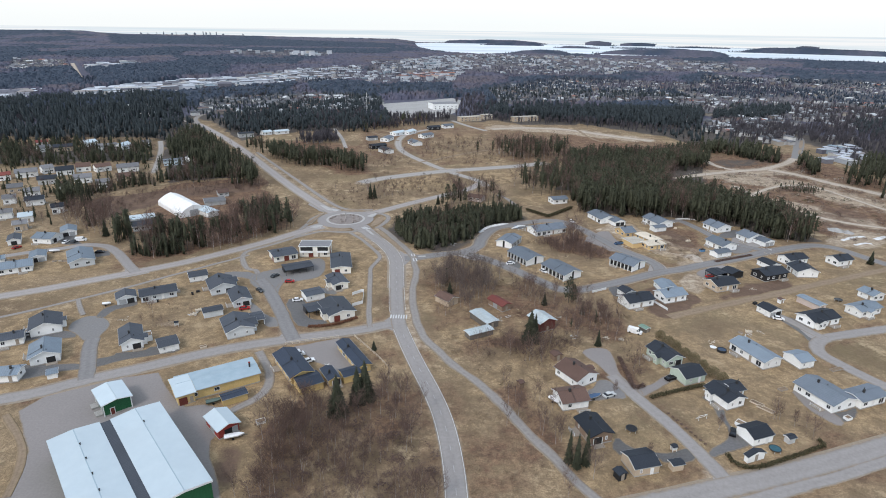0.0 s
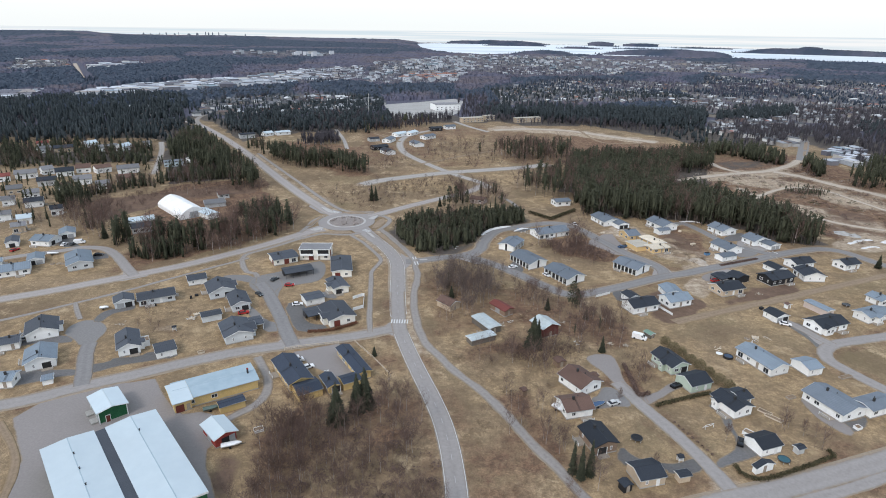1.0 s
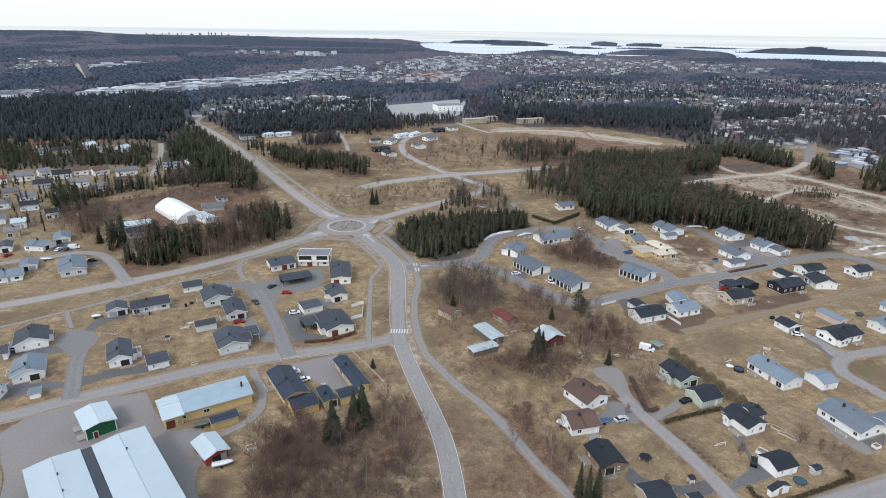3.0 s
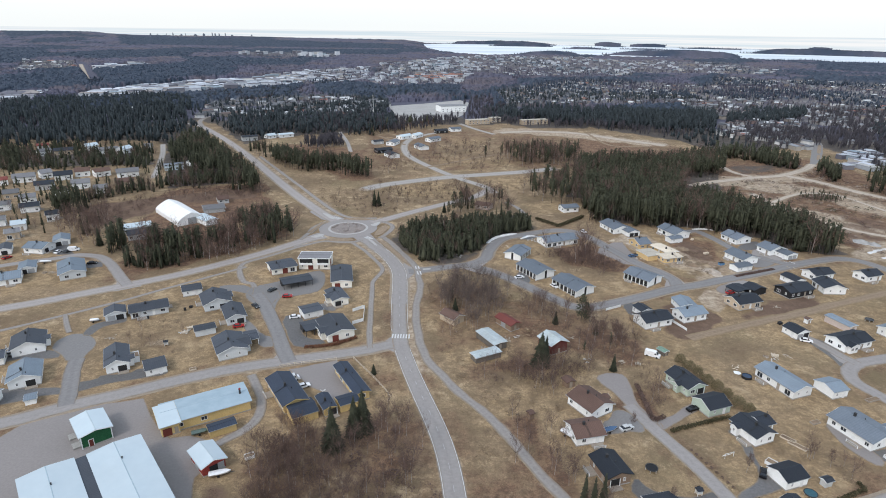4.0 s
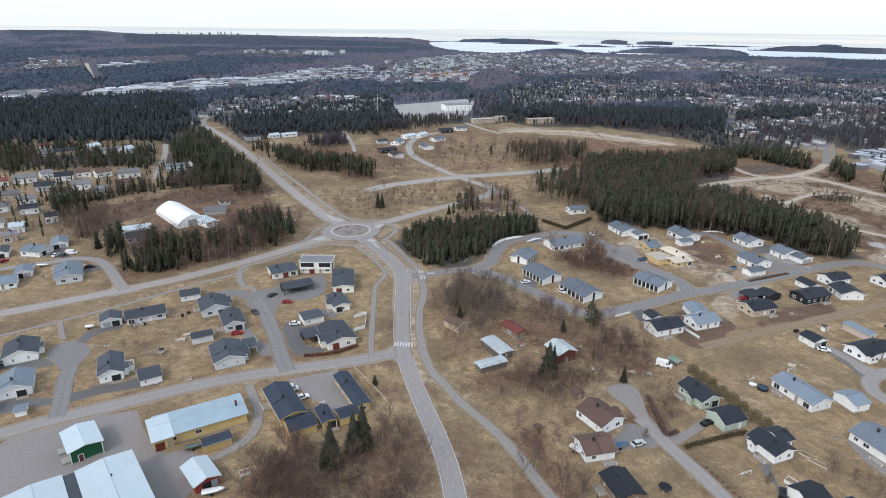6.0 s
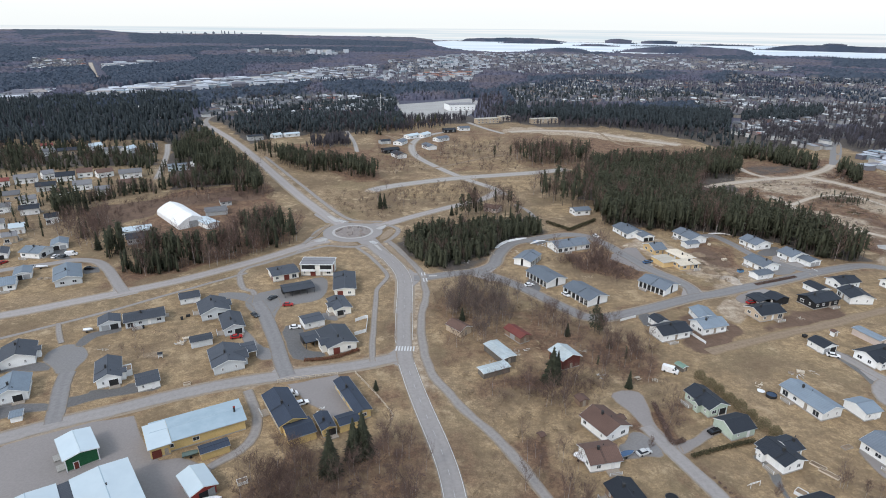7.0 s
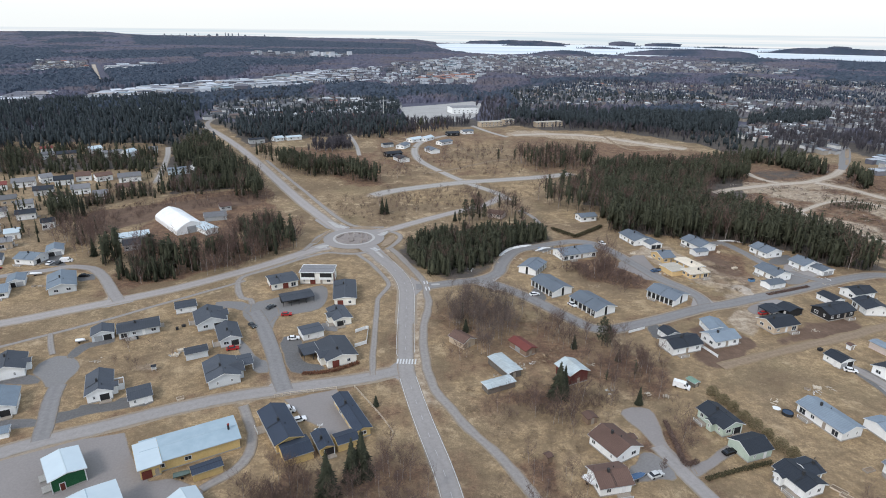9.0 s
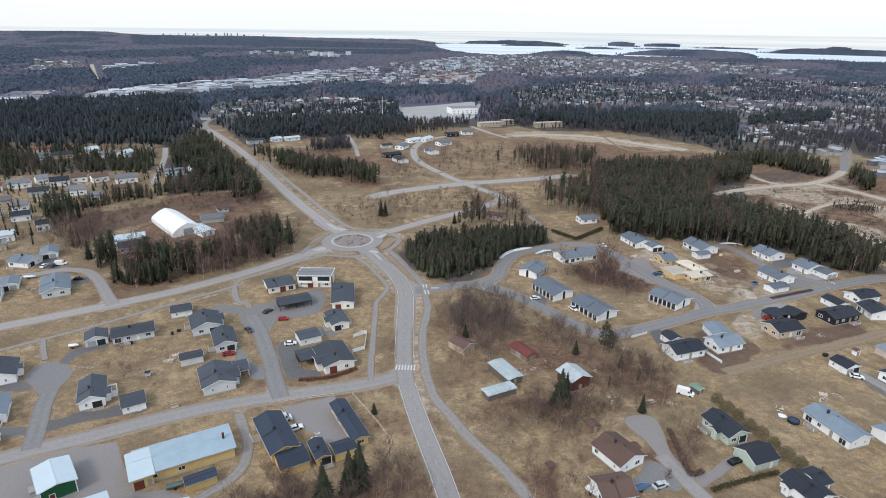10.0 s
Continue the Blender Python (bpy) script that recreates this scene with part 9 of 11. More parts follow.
stand([(17.2, 164.1), (22.8, 164.8), (30.4, 142.2), (37.2, 127.9), (33.2, 122.8), (24.6, 135.9), (18.0, 151.4)], "leafless birches and bushes along a path", bare=26, shrubs=24, h=(5, 9), gap=0.3, fine=True)
stand([(251.1, 431.6), (270.2, 444.5), (283.5, 421.8), (266.5, 408.6), (250.0, 415.5)], "low young pines on cleared land", pines=90, shrubs=60, h=(3, 5), gap=0.3)
PF = "dark green pine forest with bare grey trunks showing"
stand([(90.2, 404.9), (87.8, 360.1), (92.8, 356.7), (130.3, 351.2), (157.9, 341.0), (175.8, 335.2), (188.2, 313.6), (206.6, 306.8), (212.1, 313.5), (207.5, 331.1), (201.7, 360.0), (181.9, 390.3), (157.0, 408.0), (128.7, 422.3), (98.4, 437.6), (92.2, 418.9)], PF, pines=1100, spruces=250, bare=60, h=(13, 18))
stand([(98.4, 437.6), (128.7, 422.3), (157.0, 408.0), (179.7, 454.2), (190.6, 477.9), (222.1, 492.1), (225.1, 505.3), (184.6, 516.6), (112.7, 507.8), (101.0, 485.3)], PF, pines=640, spruces=120, bare=50, h=(12, 16))
stand([(-26.3, 318.3), (-22.5, 310.7), (-13.2, 291.3), (-4.2, 290.0), (6.3, 298.9), (22.3, 312.3), (42.3, 335.3), (49.1, 344.4), (44.7, 358.3), (24.9, 355.1), (-6.9, 347.9), (-21.9, 336.1)], "dense thicket of young dark green pines", pines=560, spruces=60, bare=60, shrubs=60, h=(6, 10), gap=0.3, young=True)
stand([(-172.0, 293.7), (-164.6, 296.0), (-170.2, 308.1), (-178.3, 307.7)], "tall dark pines beside a shed", pines=12, spruces=8, h=(13, 17), gap=0.3)
stand([(-155.6, 277.6), (-145.1, 275.6), (-133.4, 276.9), (-128.0, 279.9), (-133.3, 285.9), (-150.2, 288.9), (-159.6, 286.6)], "dark spruces and young pines at a road bend", spruces=46, pines=26, bare=14, h=(7, 12), gap=0.3)
stand([(-149.3, 287.0), (-132.0, 285.9), (-119.7, 290.2), (-122.7, 297.9), (-138.3, 297.2), (-151.6, 294.6)], "tall separate pines in front of a hangar", pines=34, spruces=4, bare=16, h=(13, 18), gap=0.3)
stand([(-121.9, 297.9), (-111.9, 298.4), (-115.6, 306.4), (-124.4, 306.0)], "tall pines and birches beside the road", pines=9, bare=8, h=(13, 17), gap=0.3)
stand([(-114.8, 308.6), (-92.4, 314.0), (-85.7, 323.3), (-92.2, 342.5), (-109.2, 349.5), (-121.3, 335.9)], "pines and grey birches near the roundabout", pines=76, spruces=14, bare=36, h=(10, 15))
stand([(-120.2, 284.6), (-108.5, 290.7), (-94.6, 301.2), (-98.6, 309.3), (-113.4, 304.4), (-123.3, 295.9)], "leafless birches and saplings beside the road", bare=28, shrubs=14, pines=4, h=(8, 13), gap=0.5)
stand([(-238.7, 353.8), (-222.8, 360.3), (-229.6, 375.0), (-250.5, 386.7), (-255.4, 379.9)], "dark pines and spruces behind gardens", pines=34, spruces=22, h=(11, 16), gap=0.5)
stand([(-235.1, 384.3), (-222.4, 407.8), (-202.5, 424.1), (-177.1, 436.8), (-147.1, 452.3), (-151.0, 464.6), (-182.3, 450.1), (-208.3, 436.6), (-228.9, 420.2), (-241.5, 395.3)], "row of young pines along a field", pines=80, spruces=50, bare=50, h=(6, 10), gap=0.5, young=True)
stand([(-225.4, 343.5), (-202.7, 344.7), (-180.9, 309.8), (-184.9, 301.1), (-207.6, 317.4)], "grey leafless birches and saplings", bare=50, shrubs=16, spruces=6, h=(8, 13))
stand([(-231.8, 473.2), (-222.2, 481.6), (-206.8, 482.7), (-174.1, 450.3), (-154.6, 419.9), (-183.5, 418.0), (-213.4, 439.3)], "scattered pines round a yard", pines=46, spruces=16, bare=14, h=(9, 14), gap=0.6)
stand([(-231.1, 501.2), (-247.4, 528.9), (-257.9, 590.8), (-249.8, 609.4), (-200.0, 537.3), (-161.9, 474.4), (-134.4, 424.2), (-130.6, 407.8), (-148.7, 414.4), (-195.7, 472.0)], PF, pines=430, spruces=120, bare=20, h=(12, 17))
stand([(-245.4, 668.3), (-204.2, 627.1), (-158.9, 637.6), (-88.2, 654.0), (-60.6, 695.5), (-66.3, 763.2), (-160.1, 764.7), (-265.3, 735.7)], PF, pines=320, spruces=120, bare=170, h=(11, 15), needle=M_HAZEPINE)
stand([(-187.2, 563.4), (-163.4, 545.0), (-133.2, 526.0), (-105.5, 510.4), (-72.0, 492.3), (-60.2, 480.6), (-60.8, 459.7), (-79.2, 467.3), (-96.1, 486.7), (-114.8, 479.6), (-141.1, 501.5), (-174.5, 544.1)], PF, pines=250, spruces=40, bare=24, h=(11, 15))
stand([(-143.9, 611.3), (-113.4, 620.2), (-105.1, 588.6), (-133.7, 577.6)], "grey leafless birch grove", bare=140, h=(12, 16), needle=M_HAZEPINE)
stand([(-676.5, 838.1), (-567.5, 890.1), (-468.3, 961.9), (-384.8, 910.5), (-337.4, 790.0), (-414.7, 756.4), (-576.2, 708.0)], PF, pines=800, spruces=130, bare=20, h=(13, 16), needle=M_HAZEPINE)
stand([(-582.9, 716.6), (-419.8, 766.2), (-338.1, 790.0), (-310.0, 717.8), (-275.7, 588.9), (-342.6, 566.2), (-448.3, 542.1)], PF, pines=700, spruces=130, bare=10, h=(13, 16), needle=M_HAZEPINE)
stand([(-453.2, 547.3), (-341.8, 564.2), (-275.9, 561.5), (-240.0, 482.3), (-274.6, 487.7), (-314.9, 476.9), (-380.7, 454.5)], "pines and gardens between houses", pines=430, spruces=150, bare=110, h=(6, 11), gap=1.0, young=True)
stand([(-370.1, 449.9), (-232.9, 477.9), (-201.3, 414.0), (-242.5, 389.3), (-315.3, 379.1)], "garden trees and pines between houses", pines=95, spruces=45, bare=60, h=(4, 7), gap=1.3, young=True)
stand([(-315.0, 378.8), (-264.7, 388.2), (-221.1, 323.0), (-267.8, 316.1)], "garden trees between houses", pines=20, spruces=32, bare=30, h=(6, 10), gap=1.5)
stand([(45.8, 565.0), (70.0, 573.3), (91.0, 556.0), (123.3, 577.4), (116.4, 549.5), (104.7, 518.4), (66.7, 523.1), (46.1, 539.5)], "thin stand of pines on cleared land", pines=85, bare=50, spruces=8, h=(12, 17))
stand([(58.4, 444.3), (103.7, 475.2), (88.3, 397.4), (66.5, 396.4), (56.5, 410.9)], "pines at a forest edge", pines=60, bare=25, h=(12, 17))
stand([(7.8, 401.0), (36.8, 417.8), (47.3, 381.5), (36.4, 365.4), (7.2, 364.1)], "bare birches round a cabin", bare=60, pines=5, spruces=6, h=(8, 13))
stand([(104.9, 498.0), (114.1, 520.1), (142.7, 530.9), (188.3, 529.9), (223.4, 555.3), (247.3, 561.9), (242.1, 519.9), (221.9, 491.8), (182.8, 511.5)], PF, pines=330, spruces=80, bare=50, h=(11, 15))
stand([(63.8, 817.3), (368.8, 856.9), (313.5, 721.7), (245.1, 700.2), (181.4, 742.1), (84.3, 754.4)], PF, pines=620, spruces=240, bare=60, h=(12, 16), needle=M_HAZEPINE)
stand([(259.6, 589.6), (303.6, 575.2), (310.4, 531.3), (296.2, 509.4), (280.8, 539.3), (253.3, 560.9)], PF, pines=90, spruces=110, bare=40, h=(10, 14))
stand([(305.8, 506.3), (323.0, 520.5), (319.8, 489.3), (302.7, 472.2)], PF, pines=26, spruces=22, bare=8, h=(10, 15))
stand([(313.2, 453.8), (372.0, 511.5), (433.3, 483.1), (347.3, 378.6), (312.6, 400.4)], PF, pines=220, spruces=80, h=(12, 17))
stand([(-97.1, 722.7), (-63.9, 734.7), (-15.6, 748.3), (-15.3, 734.3), (-53.1, 683.8), (-86.8, 643.1)], "bare trees and pines on cleared land", bare=60, pines=18, spruces=10, h=(9, 13))
stand([(-75.9, 558.6), (47.0, 628.6), (110.0, 519.2), (106.8, 502.9), (32.8, 489.9), (-10.5, 512.0), (-56.0, 476.4)], "low bare scrub on cleared land", bare=90, shrubs=320, pines=5, h=(6, 10))
stand([(-92.2, 396.3), (-59.3, 429.6), (-0.4, 463.5), (25.3, 433.8), (-47.5, 366.8)], "low bare scrub on cleared land", shrubs=190, bare=15, h=(6, 10))
stand([(54.2, 313.5), (77.1, 324.2), (89.6, 300.1), (81.3, 281.5), (60.9, 288.8)], "thicket of low brown bare scrub", shrubs=260, bare=15, h=(10, 14))
stand([(-234.8, 382.5), (-141.6, 437.5), (-125.1, 402.2), (-186.0, 391.9), (-204.2, 339.8)], "low brown scrub on cleared land", shrubs=220, bare=16, h=(7, 11))
stand([(1.1, 263.9), (13.8, 271.6), (21.9, 259.7), (20.5, 231.5), (12.3, 223.1), (2.4, 228.2), (-0.7, 249.0)], "dense thicket of leafless grey-brown saplings", bare=100, shrubs=26, spruces=4, h=(6, 10), gap=0.5, fine=True, twig=M_GREYTWIG)
stand([(-9.1, 260.8), (5.9, 273.6), (21.2, 249.7), (18.9, 215.5), (5.0, 205.5), (-3.8, 203.0), (-8.5, 222.5)], "scattered leafless brown bushes", bare=16, shrubs=45, h=(5, 8), gap=0.5)
stand([(43.1, 256.9), (53.4, 247.4), (64.3, 232.7), (76.9, 216.9), (68.0, 193.7), (49.8, 197.6), (49.0, 216.2), (30.4, 237.6)], "thicket of leafless brown saplings", bare=66, shrubs=45, pines=5, h=(6, 9), gap=0.5, fine=True)
stand([(13.3, 194.6), (32.9, 199.4), (49.8, 197.6), (45.7, 187.1), (14.9, 186.4)], "row of low leafless brown bushes", shrubs=150, bare=15, h=(6, 9), gap=0.3)
stand([(-49.4, 114.8), (-52.0, 132.4), (-51.0, 145.3), (-43.0, 154.3), (-37.8, 154.4), (-32.3, 152.8), (-31.2, 146.4), (-33.9, 135.0), (-29.9, 115.0)], "dense thicket of leafless saplings", bare=95, shrubs=45, h=(5.5, 9.5), gap=0.5, fine=True)
stand([(-29.9, 115.0), (-32.8, 137.4), (-26.6, 149.2), (-16.3, 169.3), (-6.5, 159.8), (-0.8, 137.9), (1.6, 115.5)], "thin thicket of leafless saplings on brown ground", bare=60, shrubs=55, h=(5, 9), gap=0.7, fine=True)
stand([(-45.2, 102.0), (-47.5, 117.7), (1.6, 116.4), (3.5, 102.6)], "thicket of leafless saplings", bare=26, shrubs=12, h=(6, 10), gap=1.0, fine=True)
stand([(31.0, 132.0), (38.2, 117.5), (41.0, 122.0), (38.5, 136.0), (31.5, 147.0), (26.5, 143.0)], "leafless birches beside a path", bare=22, shrubs=22, h=(6, 9), gap=0.5, fine=True)
stand([(18.8, 160.3), (33.8, 163.7), (38.9, 143.6), (38.6, 120.8), (31.4, 129.1), (23.9, 143.4)], "scattered leafless birches on rough grass", bare=16, shrubs=20, h=(7, 11), gap=0.6)
stand([(99.5, 142.4), (110.0, 143.4), (111.2, 147.1), (103.1, 147.0)], "leafless garden trees", bare=7, shrubs=8, h=(5, 7))
stand([(65.3, 187.5), (72.7, 181.9), (71.8, 164.5), (62.5, 164.3)], "leafless garden bushes", shrubs=60, bare=12, h=(6, 9))
stand([(14.3, 215.4), (46.0, 189.1), (47.8, 160.8), (34.3, 167.0), (16.3, 177.0)], "scattered leafless bushes on rough grass", shrubs=26, bare=9, h=(5, 8))
stand([(44.8, 133.9), (72.0, 127.6), (70.0, 119.3), (46.8, 119.0)], "leafless garden bushes", shrubs=16, bare=5, h=(4, 6))
stand([(-126.9, 227.5), (-108.0, 222.6), (-95.9, 198.6), (-108.6, 198.3)], "leafless garden bushes", shrubs=22, bare=6, h=(4, 6))


LUMP = [clump_arrays(RNG, 1.0, 1.0, 44, 0.15) for _ in range(4)]
M_TUSSOCK = surface("dead_grass_tussock", (0.15, 0.108, 0.075), (0.27, 0.195, 0.125), 0.8, 0.1, 0.95, bump=0.0, spread=0.25, local=False, island=True)


def litter(poly, n, mat, size, label, name, category, gap=0.3):
    """Low lumps strewn over rough ground."""
    P = fill(poly, n, n + len(label), gap)
    rs = np.random.RandomState(n)
    W = size * np.exp(rs.normal(0, 0.45, len(P)))
    scatter_stuff(name, [(LUMP, [mat, mat], P, W * 0.55, W)], label, category)


CL = [(174.8, 446.7), (219.6, 492.0), (314.3, 524.3), (337.2, 416.5), (260.2, 311.5), (224.1, 314.9), (221.9, 357.2), (210.7, 410.5)]
litter(CL, 420, M_TWIG, 1.5, "brown brush left on cleared land", "brush", "brush")
litter(CL, 300, M_SAND, 0.9, "pale stones strewn over cleared land", "rubble", "rubble")
litter(CL, 160, M_HEDGE, 1.5, "dark green low brush on cleared land", "brush", "brush")
MEADOW = [(-129.1, 472.3), (-70.9, 520.2), (-33.6, 569.9), (50.3, 676.2), (117.4, 557.6), (84.3, 484.3), (49.2, 418.4), (-7.9, 393.0), (-58.0, 363.8), (-84.9, 389.4)]
litter(MEADOW, 520, M_TUSSOCK, 1.2, "brown tussocks on rough dry grass", "tussock_patch", "tussocks")
litter([(-10.8, 269.3), (47.4, 250.4), (76.9, 216.9), (56.6, 181.6), (37.5, 163.8), (15.6, 166.6), (-3.7, 196.3)], 300, M_TUSSOCK, 0.9, "brown tussocks on rough dry grass", "tussock_patch", "tussocks")
litter([(125.2, 316.1), (148.0, 316.9), (141.2, 285.8), (117.4, 277.2)], 90, M_DIRT, 0.9, "clods of turned soil on a building plot", "clods", "soil")
litter([(-55.1, 137.1), (-37.0, 150.4), (-13.7, 159.7), (-0.8, 137.9), (1.6, 112.7), (-48.5, 112.1)], 420, M_TWIG, 0.8, "brown tussocks among saplings", "tussock_patch", "tussocks")
litter([(4.6, 180.5), (15.8, 170.0), (35.3, 133.7), (39.7, 113.2), (7.8, 112.8), (6.5, 143.1)], 160, M_TUSSOCK, 0.55, "brown tussocks on a road verge", "tussock_patch", "tussocks")


def tree(kind, x, y, h, label, w=1.0):
    """A single tree with its trunk and crown."""
    rng = random.Random(int(x * 31 + y * 17))
    if kind == "spruce":
        V, F, I = spruce_arrays(rng, h, 0.22 * h * w)
        mats = SP
    elif kind == "pine":
        V, F, I = pine_arrays(rng, h, 0.125 * h * w, 520, 0.22, 0.032 * h)
        mats = PN
    else:
        V, F, I = bare_arrays(rng, h, 0.22 * h * w, 60, 12, 0.018)
        mats = BI
    t = thing("spruce_tree" if kind == "spruce" else "pine_tree" if kind == "pine" else "birch_tree", x, y, 0, label, "tree")
    for nm, k in (("trunk", 0), ("crown", 1)):
        f = F[I == k]
        used = np.unique(f)
        re = np.zeros(len(V), int)
        re[used] = np.arange(len(used))
        mesh_object(nm, V[used], re[f], mats[k], t)


SPL = "tall dark green spruce with drooping branches"
PNL = "dark green pine with an open crown"
BRL = "leafless pale-stemmed birch on dry grass"
tree("spruce", -30.2, 148.9, 15, SPL, 1.2)
tree("spruce", -25.1, 155.3, 14, SPL, 1.1)
tree("spruce", -22.9, 157.1, 15, SPL, 1.2)
tree("spruce", 34.0, 194.6, 14, SPL, 1.35)
tree("spruce", 36.1, 197.3, 11, SPL, 0.9)
tree("spruce", 4.4, 236.9, 6, SPL, 1.2)
tree("spruce", 58.7, 218.5, 5, SPL, 1.3)
tree("pine", 55.2, 229.1, 12, PNL, 1.8)
tree("pine", 57.0, 228.0, 9, PNL, 1.3)
tree("spruce", 58.8, 192.3, 7, SPL, 0.9)
tree("spruce", 44.4, 226.6, 6, SPL, 1.1)
for px_, py_, ph, pk in ((35.4, 129.4, 11, 0.6), (37.0, 127.0, 12, 0.55), (39.8, 128.6, 12, 0.6)):
    tree("spruce", px_, py_, ph, "slender dark spruce in a garden clump", pk)
tree("pine", 4.4, 376.9, 14, PNL, 1.3)
tree("pine", 8.5, 377.1, 14, PNL, 1.2)
tree("pine", 12.4, 396.8, 13, PNL, 1.0)
tree("pine", 16.0, 379.5, 11, PNL, 1.2)
tree("pine", 1.0, 371.5, 9, PNL, 1.1)
tree("spruce", -47.8, 388.3, 12, SPL, 0.9)
tree("spruce", -45.1, 388.4, 11, SPL, 0.9)
tree("spruce", -1.9, 376.6, 7, SPL, 1.1)
tree("spruce", 218.4, 278.1, 8, SPL, 1.0)
tree("spruce", -183.8, 306.7, 11, SPL, 0.9)
tree("spruce", -90.2, 336.6, 13, SPL, 0.8)
tree("spruce", -23.6, 187.6, 4, SPL, 1.2)
tree("pine", 33.9, 552.2, 11, PNL, 0.8)
tree("birch", 57.8, 131.3, 5, BRL)
for bx, by, bh in ((-37.8, 147.7, 9), (-41.9, 142.3, 10), (-45.4, 134.8, 9), (-12.8, 148.1, 9), (-8.6, 133.0, 8), (-18.7, 132.9, 9), (21.9, 155.8, 8), (24.1, 148.7, 8), (30.2, 140.9, 9), (105.7, 145.6, 6), (65.3, 216.6, 8), (56.6, 161.0, 5), (81.9, 143.1, 6)):
    tree("birch", bx, by, bh, BRL)


def hedge(pts, w, h, mat, label, lumpy=0.0):
    """A hedge: a dark core of twigs under a skin of small leaves."""
    rng = random.Random(int(pts[0][0] * 10))
    P = spline(pts, 0.5) if len(pts) > 2 else np.array([np.array(pts[0]) + (np.array(pts[1]) - np.array(pts[0])) * i / 60 for i in range(61)])
    V, F = [], []
    for i in range(len(P) - 1):
        d = P[i + 1] - P[i]
        L = float(np.linalg.norm(d)) + 1e-6
        n = np.array([-d[1], d[0]]) / L
        hh = h * (1 - lumpy + lumpy * abs(math.sin(i * 0.5 / 1.6)))
        for _ in range(int(90 * L * w)):
            o = rng.uniform(-0.5, 0.5) * w
            c = np.array([*(P[i] + d * rng.random() + n * o), hh * rng.random() ** 0.5 * (1 - 0.3 * abs(o) / w)])
            b = len(V)
            for _ in range(3):
                V.append(tuple(c + np.array([rng.gauss(0, 0.16), rng.gauss(0, 0.16), rng.gauss(0, 0.14)])))
            F.append((b, b + 1, b + 2))
    t = tagged(mesh_object("hedge", V, F, mat), label, "hedge")


mast = thing("radio_mast", -97.2, 780.7, 0, "tall slender pale radio mast above the trees", "mast")
bm = bmesh.new()
tube(bm, (0, 0, 0), (0, 0, 30), 0.3, 0.18, 8)
part("pole", bm, M_TRIM, mast)
for mz in (24.0, 27.5):
    bm = bmesh.new()
    tube(bm, (0, 0, mz), (0, 0, mz + 0.25), 0.7, 0.7, 10)
    part("platform", bm, M_PLINTH, mast)
bm = bmesh.new()
box(bm, 1.6, 4.0, -1.2, 1.2, 0, 2.4)
part("equipment_hut", bm, WALL["grey"], mast)

HL = "clipped dark olive hedge round a garden"
hedge([(80.0, 133.0), (80.5, 129.4), (85.1, 127.7), (97.3, 131.9), (107.0, 136.0), (109.6, 137.3), (109.1, 139.7)], 1.1, 1.1, M_HEDGE, HL)
hedge([(67.3, 159.4), (77.8, 163.3), (87.7, 166.7)], 1.2, 1.2, M_HEDGE, HL)
hedge([(55.0, 364.1), (66.6, 350.4)], 2.0, 2.0, M_HEDGE, HL)
hedge([(66.6, 350.4), (85.4, 370.4)], 2.0, 2.0, M_HEDGE, HL)
hedge([(64.2, 183.6), (64.0, 172.7), (64.0, 165.0), (67.7, 166.3)], 1.4, 1.2, M_TWIG, "low leafless brown hedge beside a drive")
hedge([(-51.1, 204.1), (-41.6, 206.2), (-33.1, 212.2)], 1.5, 0.9, surface("red_brown_hedge_twigs", (0.13, 0.06, 0.038), (0.22, 0.105, 0.065), 1.5, 0.3, 0.9, bump=0.0, spread=0.3, local=False, island=True), "low clipped brown hedge beside a house")
hedge([(139.6, 278.7), (163.3, 289.0)], 1.9, 0.4, M_TWIG, "low dark planted bed beside a road")
for i in range(9):
    f = i / 8
    bx, by = (1 - f) * np.array((84.0, 198.4)) + f * np.array((96.2, 164.9))
    V, F, I = clump_arrays(random.Random(i), 1.95 + 0.3 * math.sin(i * 2.3), 3.7 + 0.4 * math.sin(i * 3.7), 1500, 0.14)
    b = tagged(mesh_object("bush", V + np.array([bx, by, 0]), F, M_BUSH), "round olive-brown budding bush in a garden row", "bush", "row of bushes")
for i in range(9):
    f = i / 8
    bx, by = (1 - f) * np.array((70.4, 151.5)) + f * np.array((75.8, 137.2))
    V, F, I = clump_arrays(random.Random(40 + i), 0.45, 0.6, 120, 0.08)
    tagged(mesh_object("small_shrub", V + np.array([bx, by, 0]), F, M_TWIG), "small brown shrub planted along a lawn edge", "shrub", "row of small shrubs")

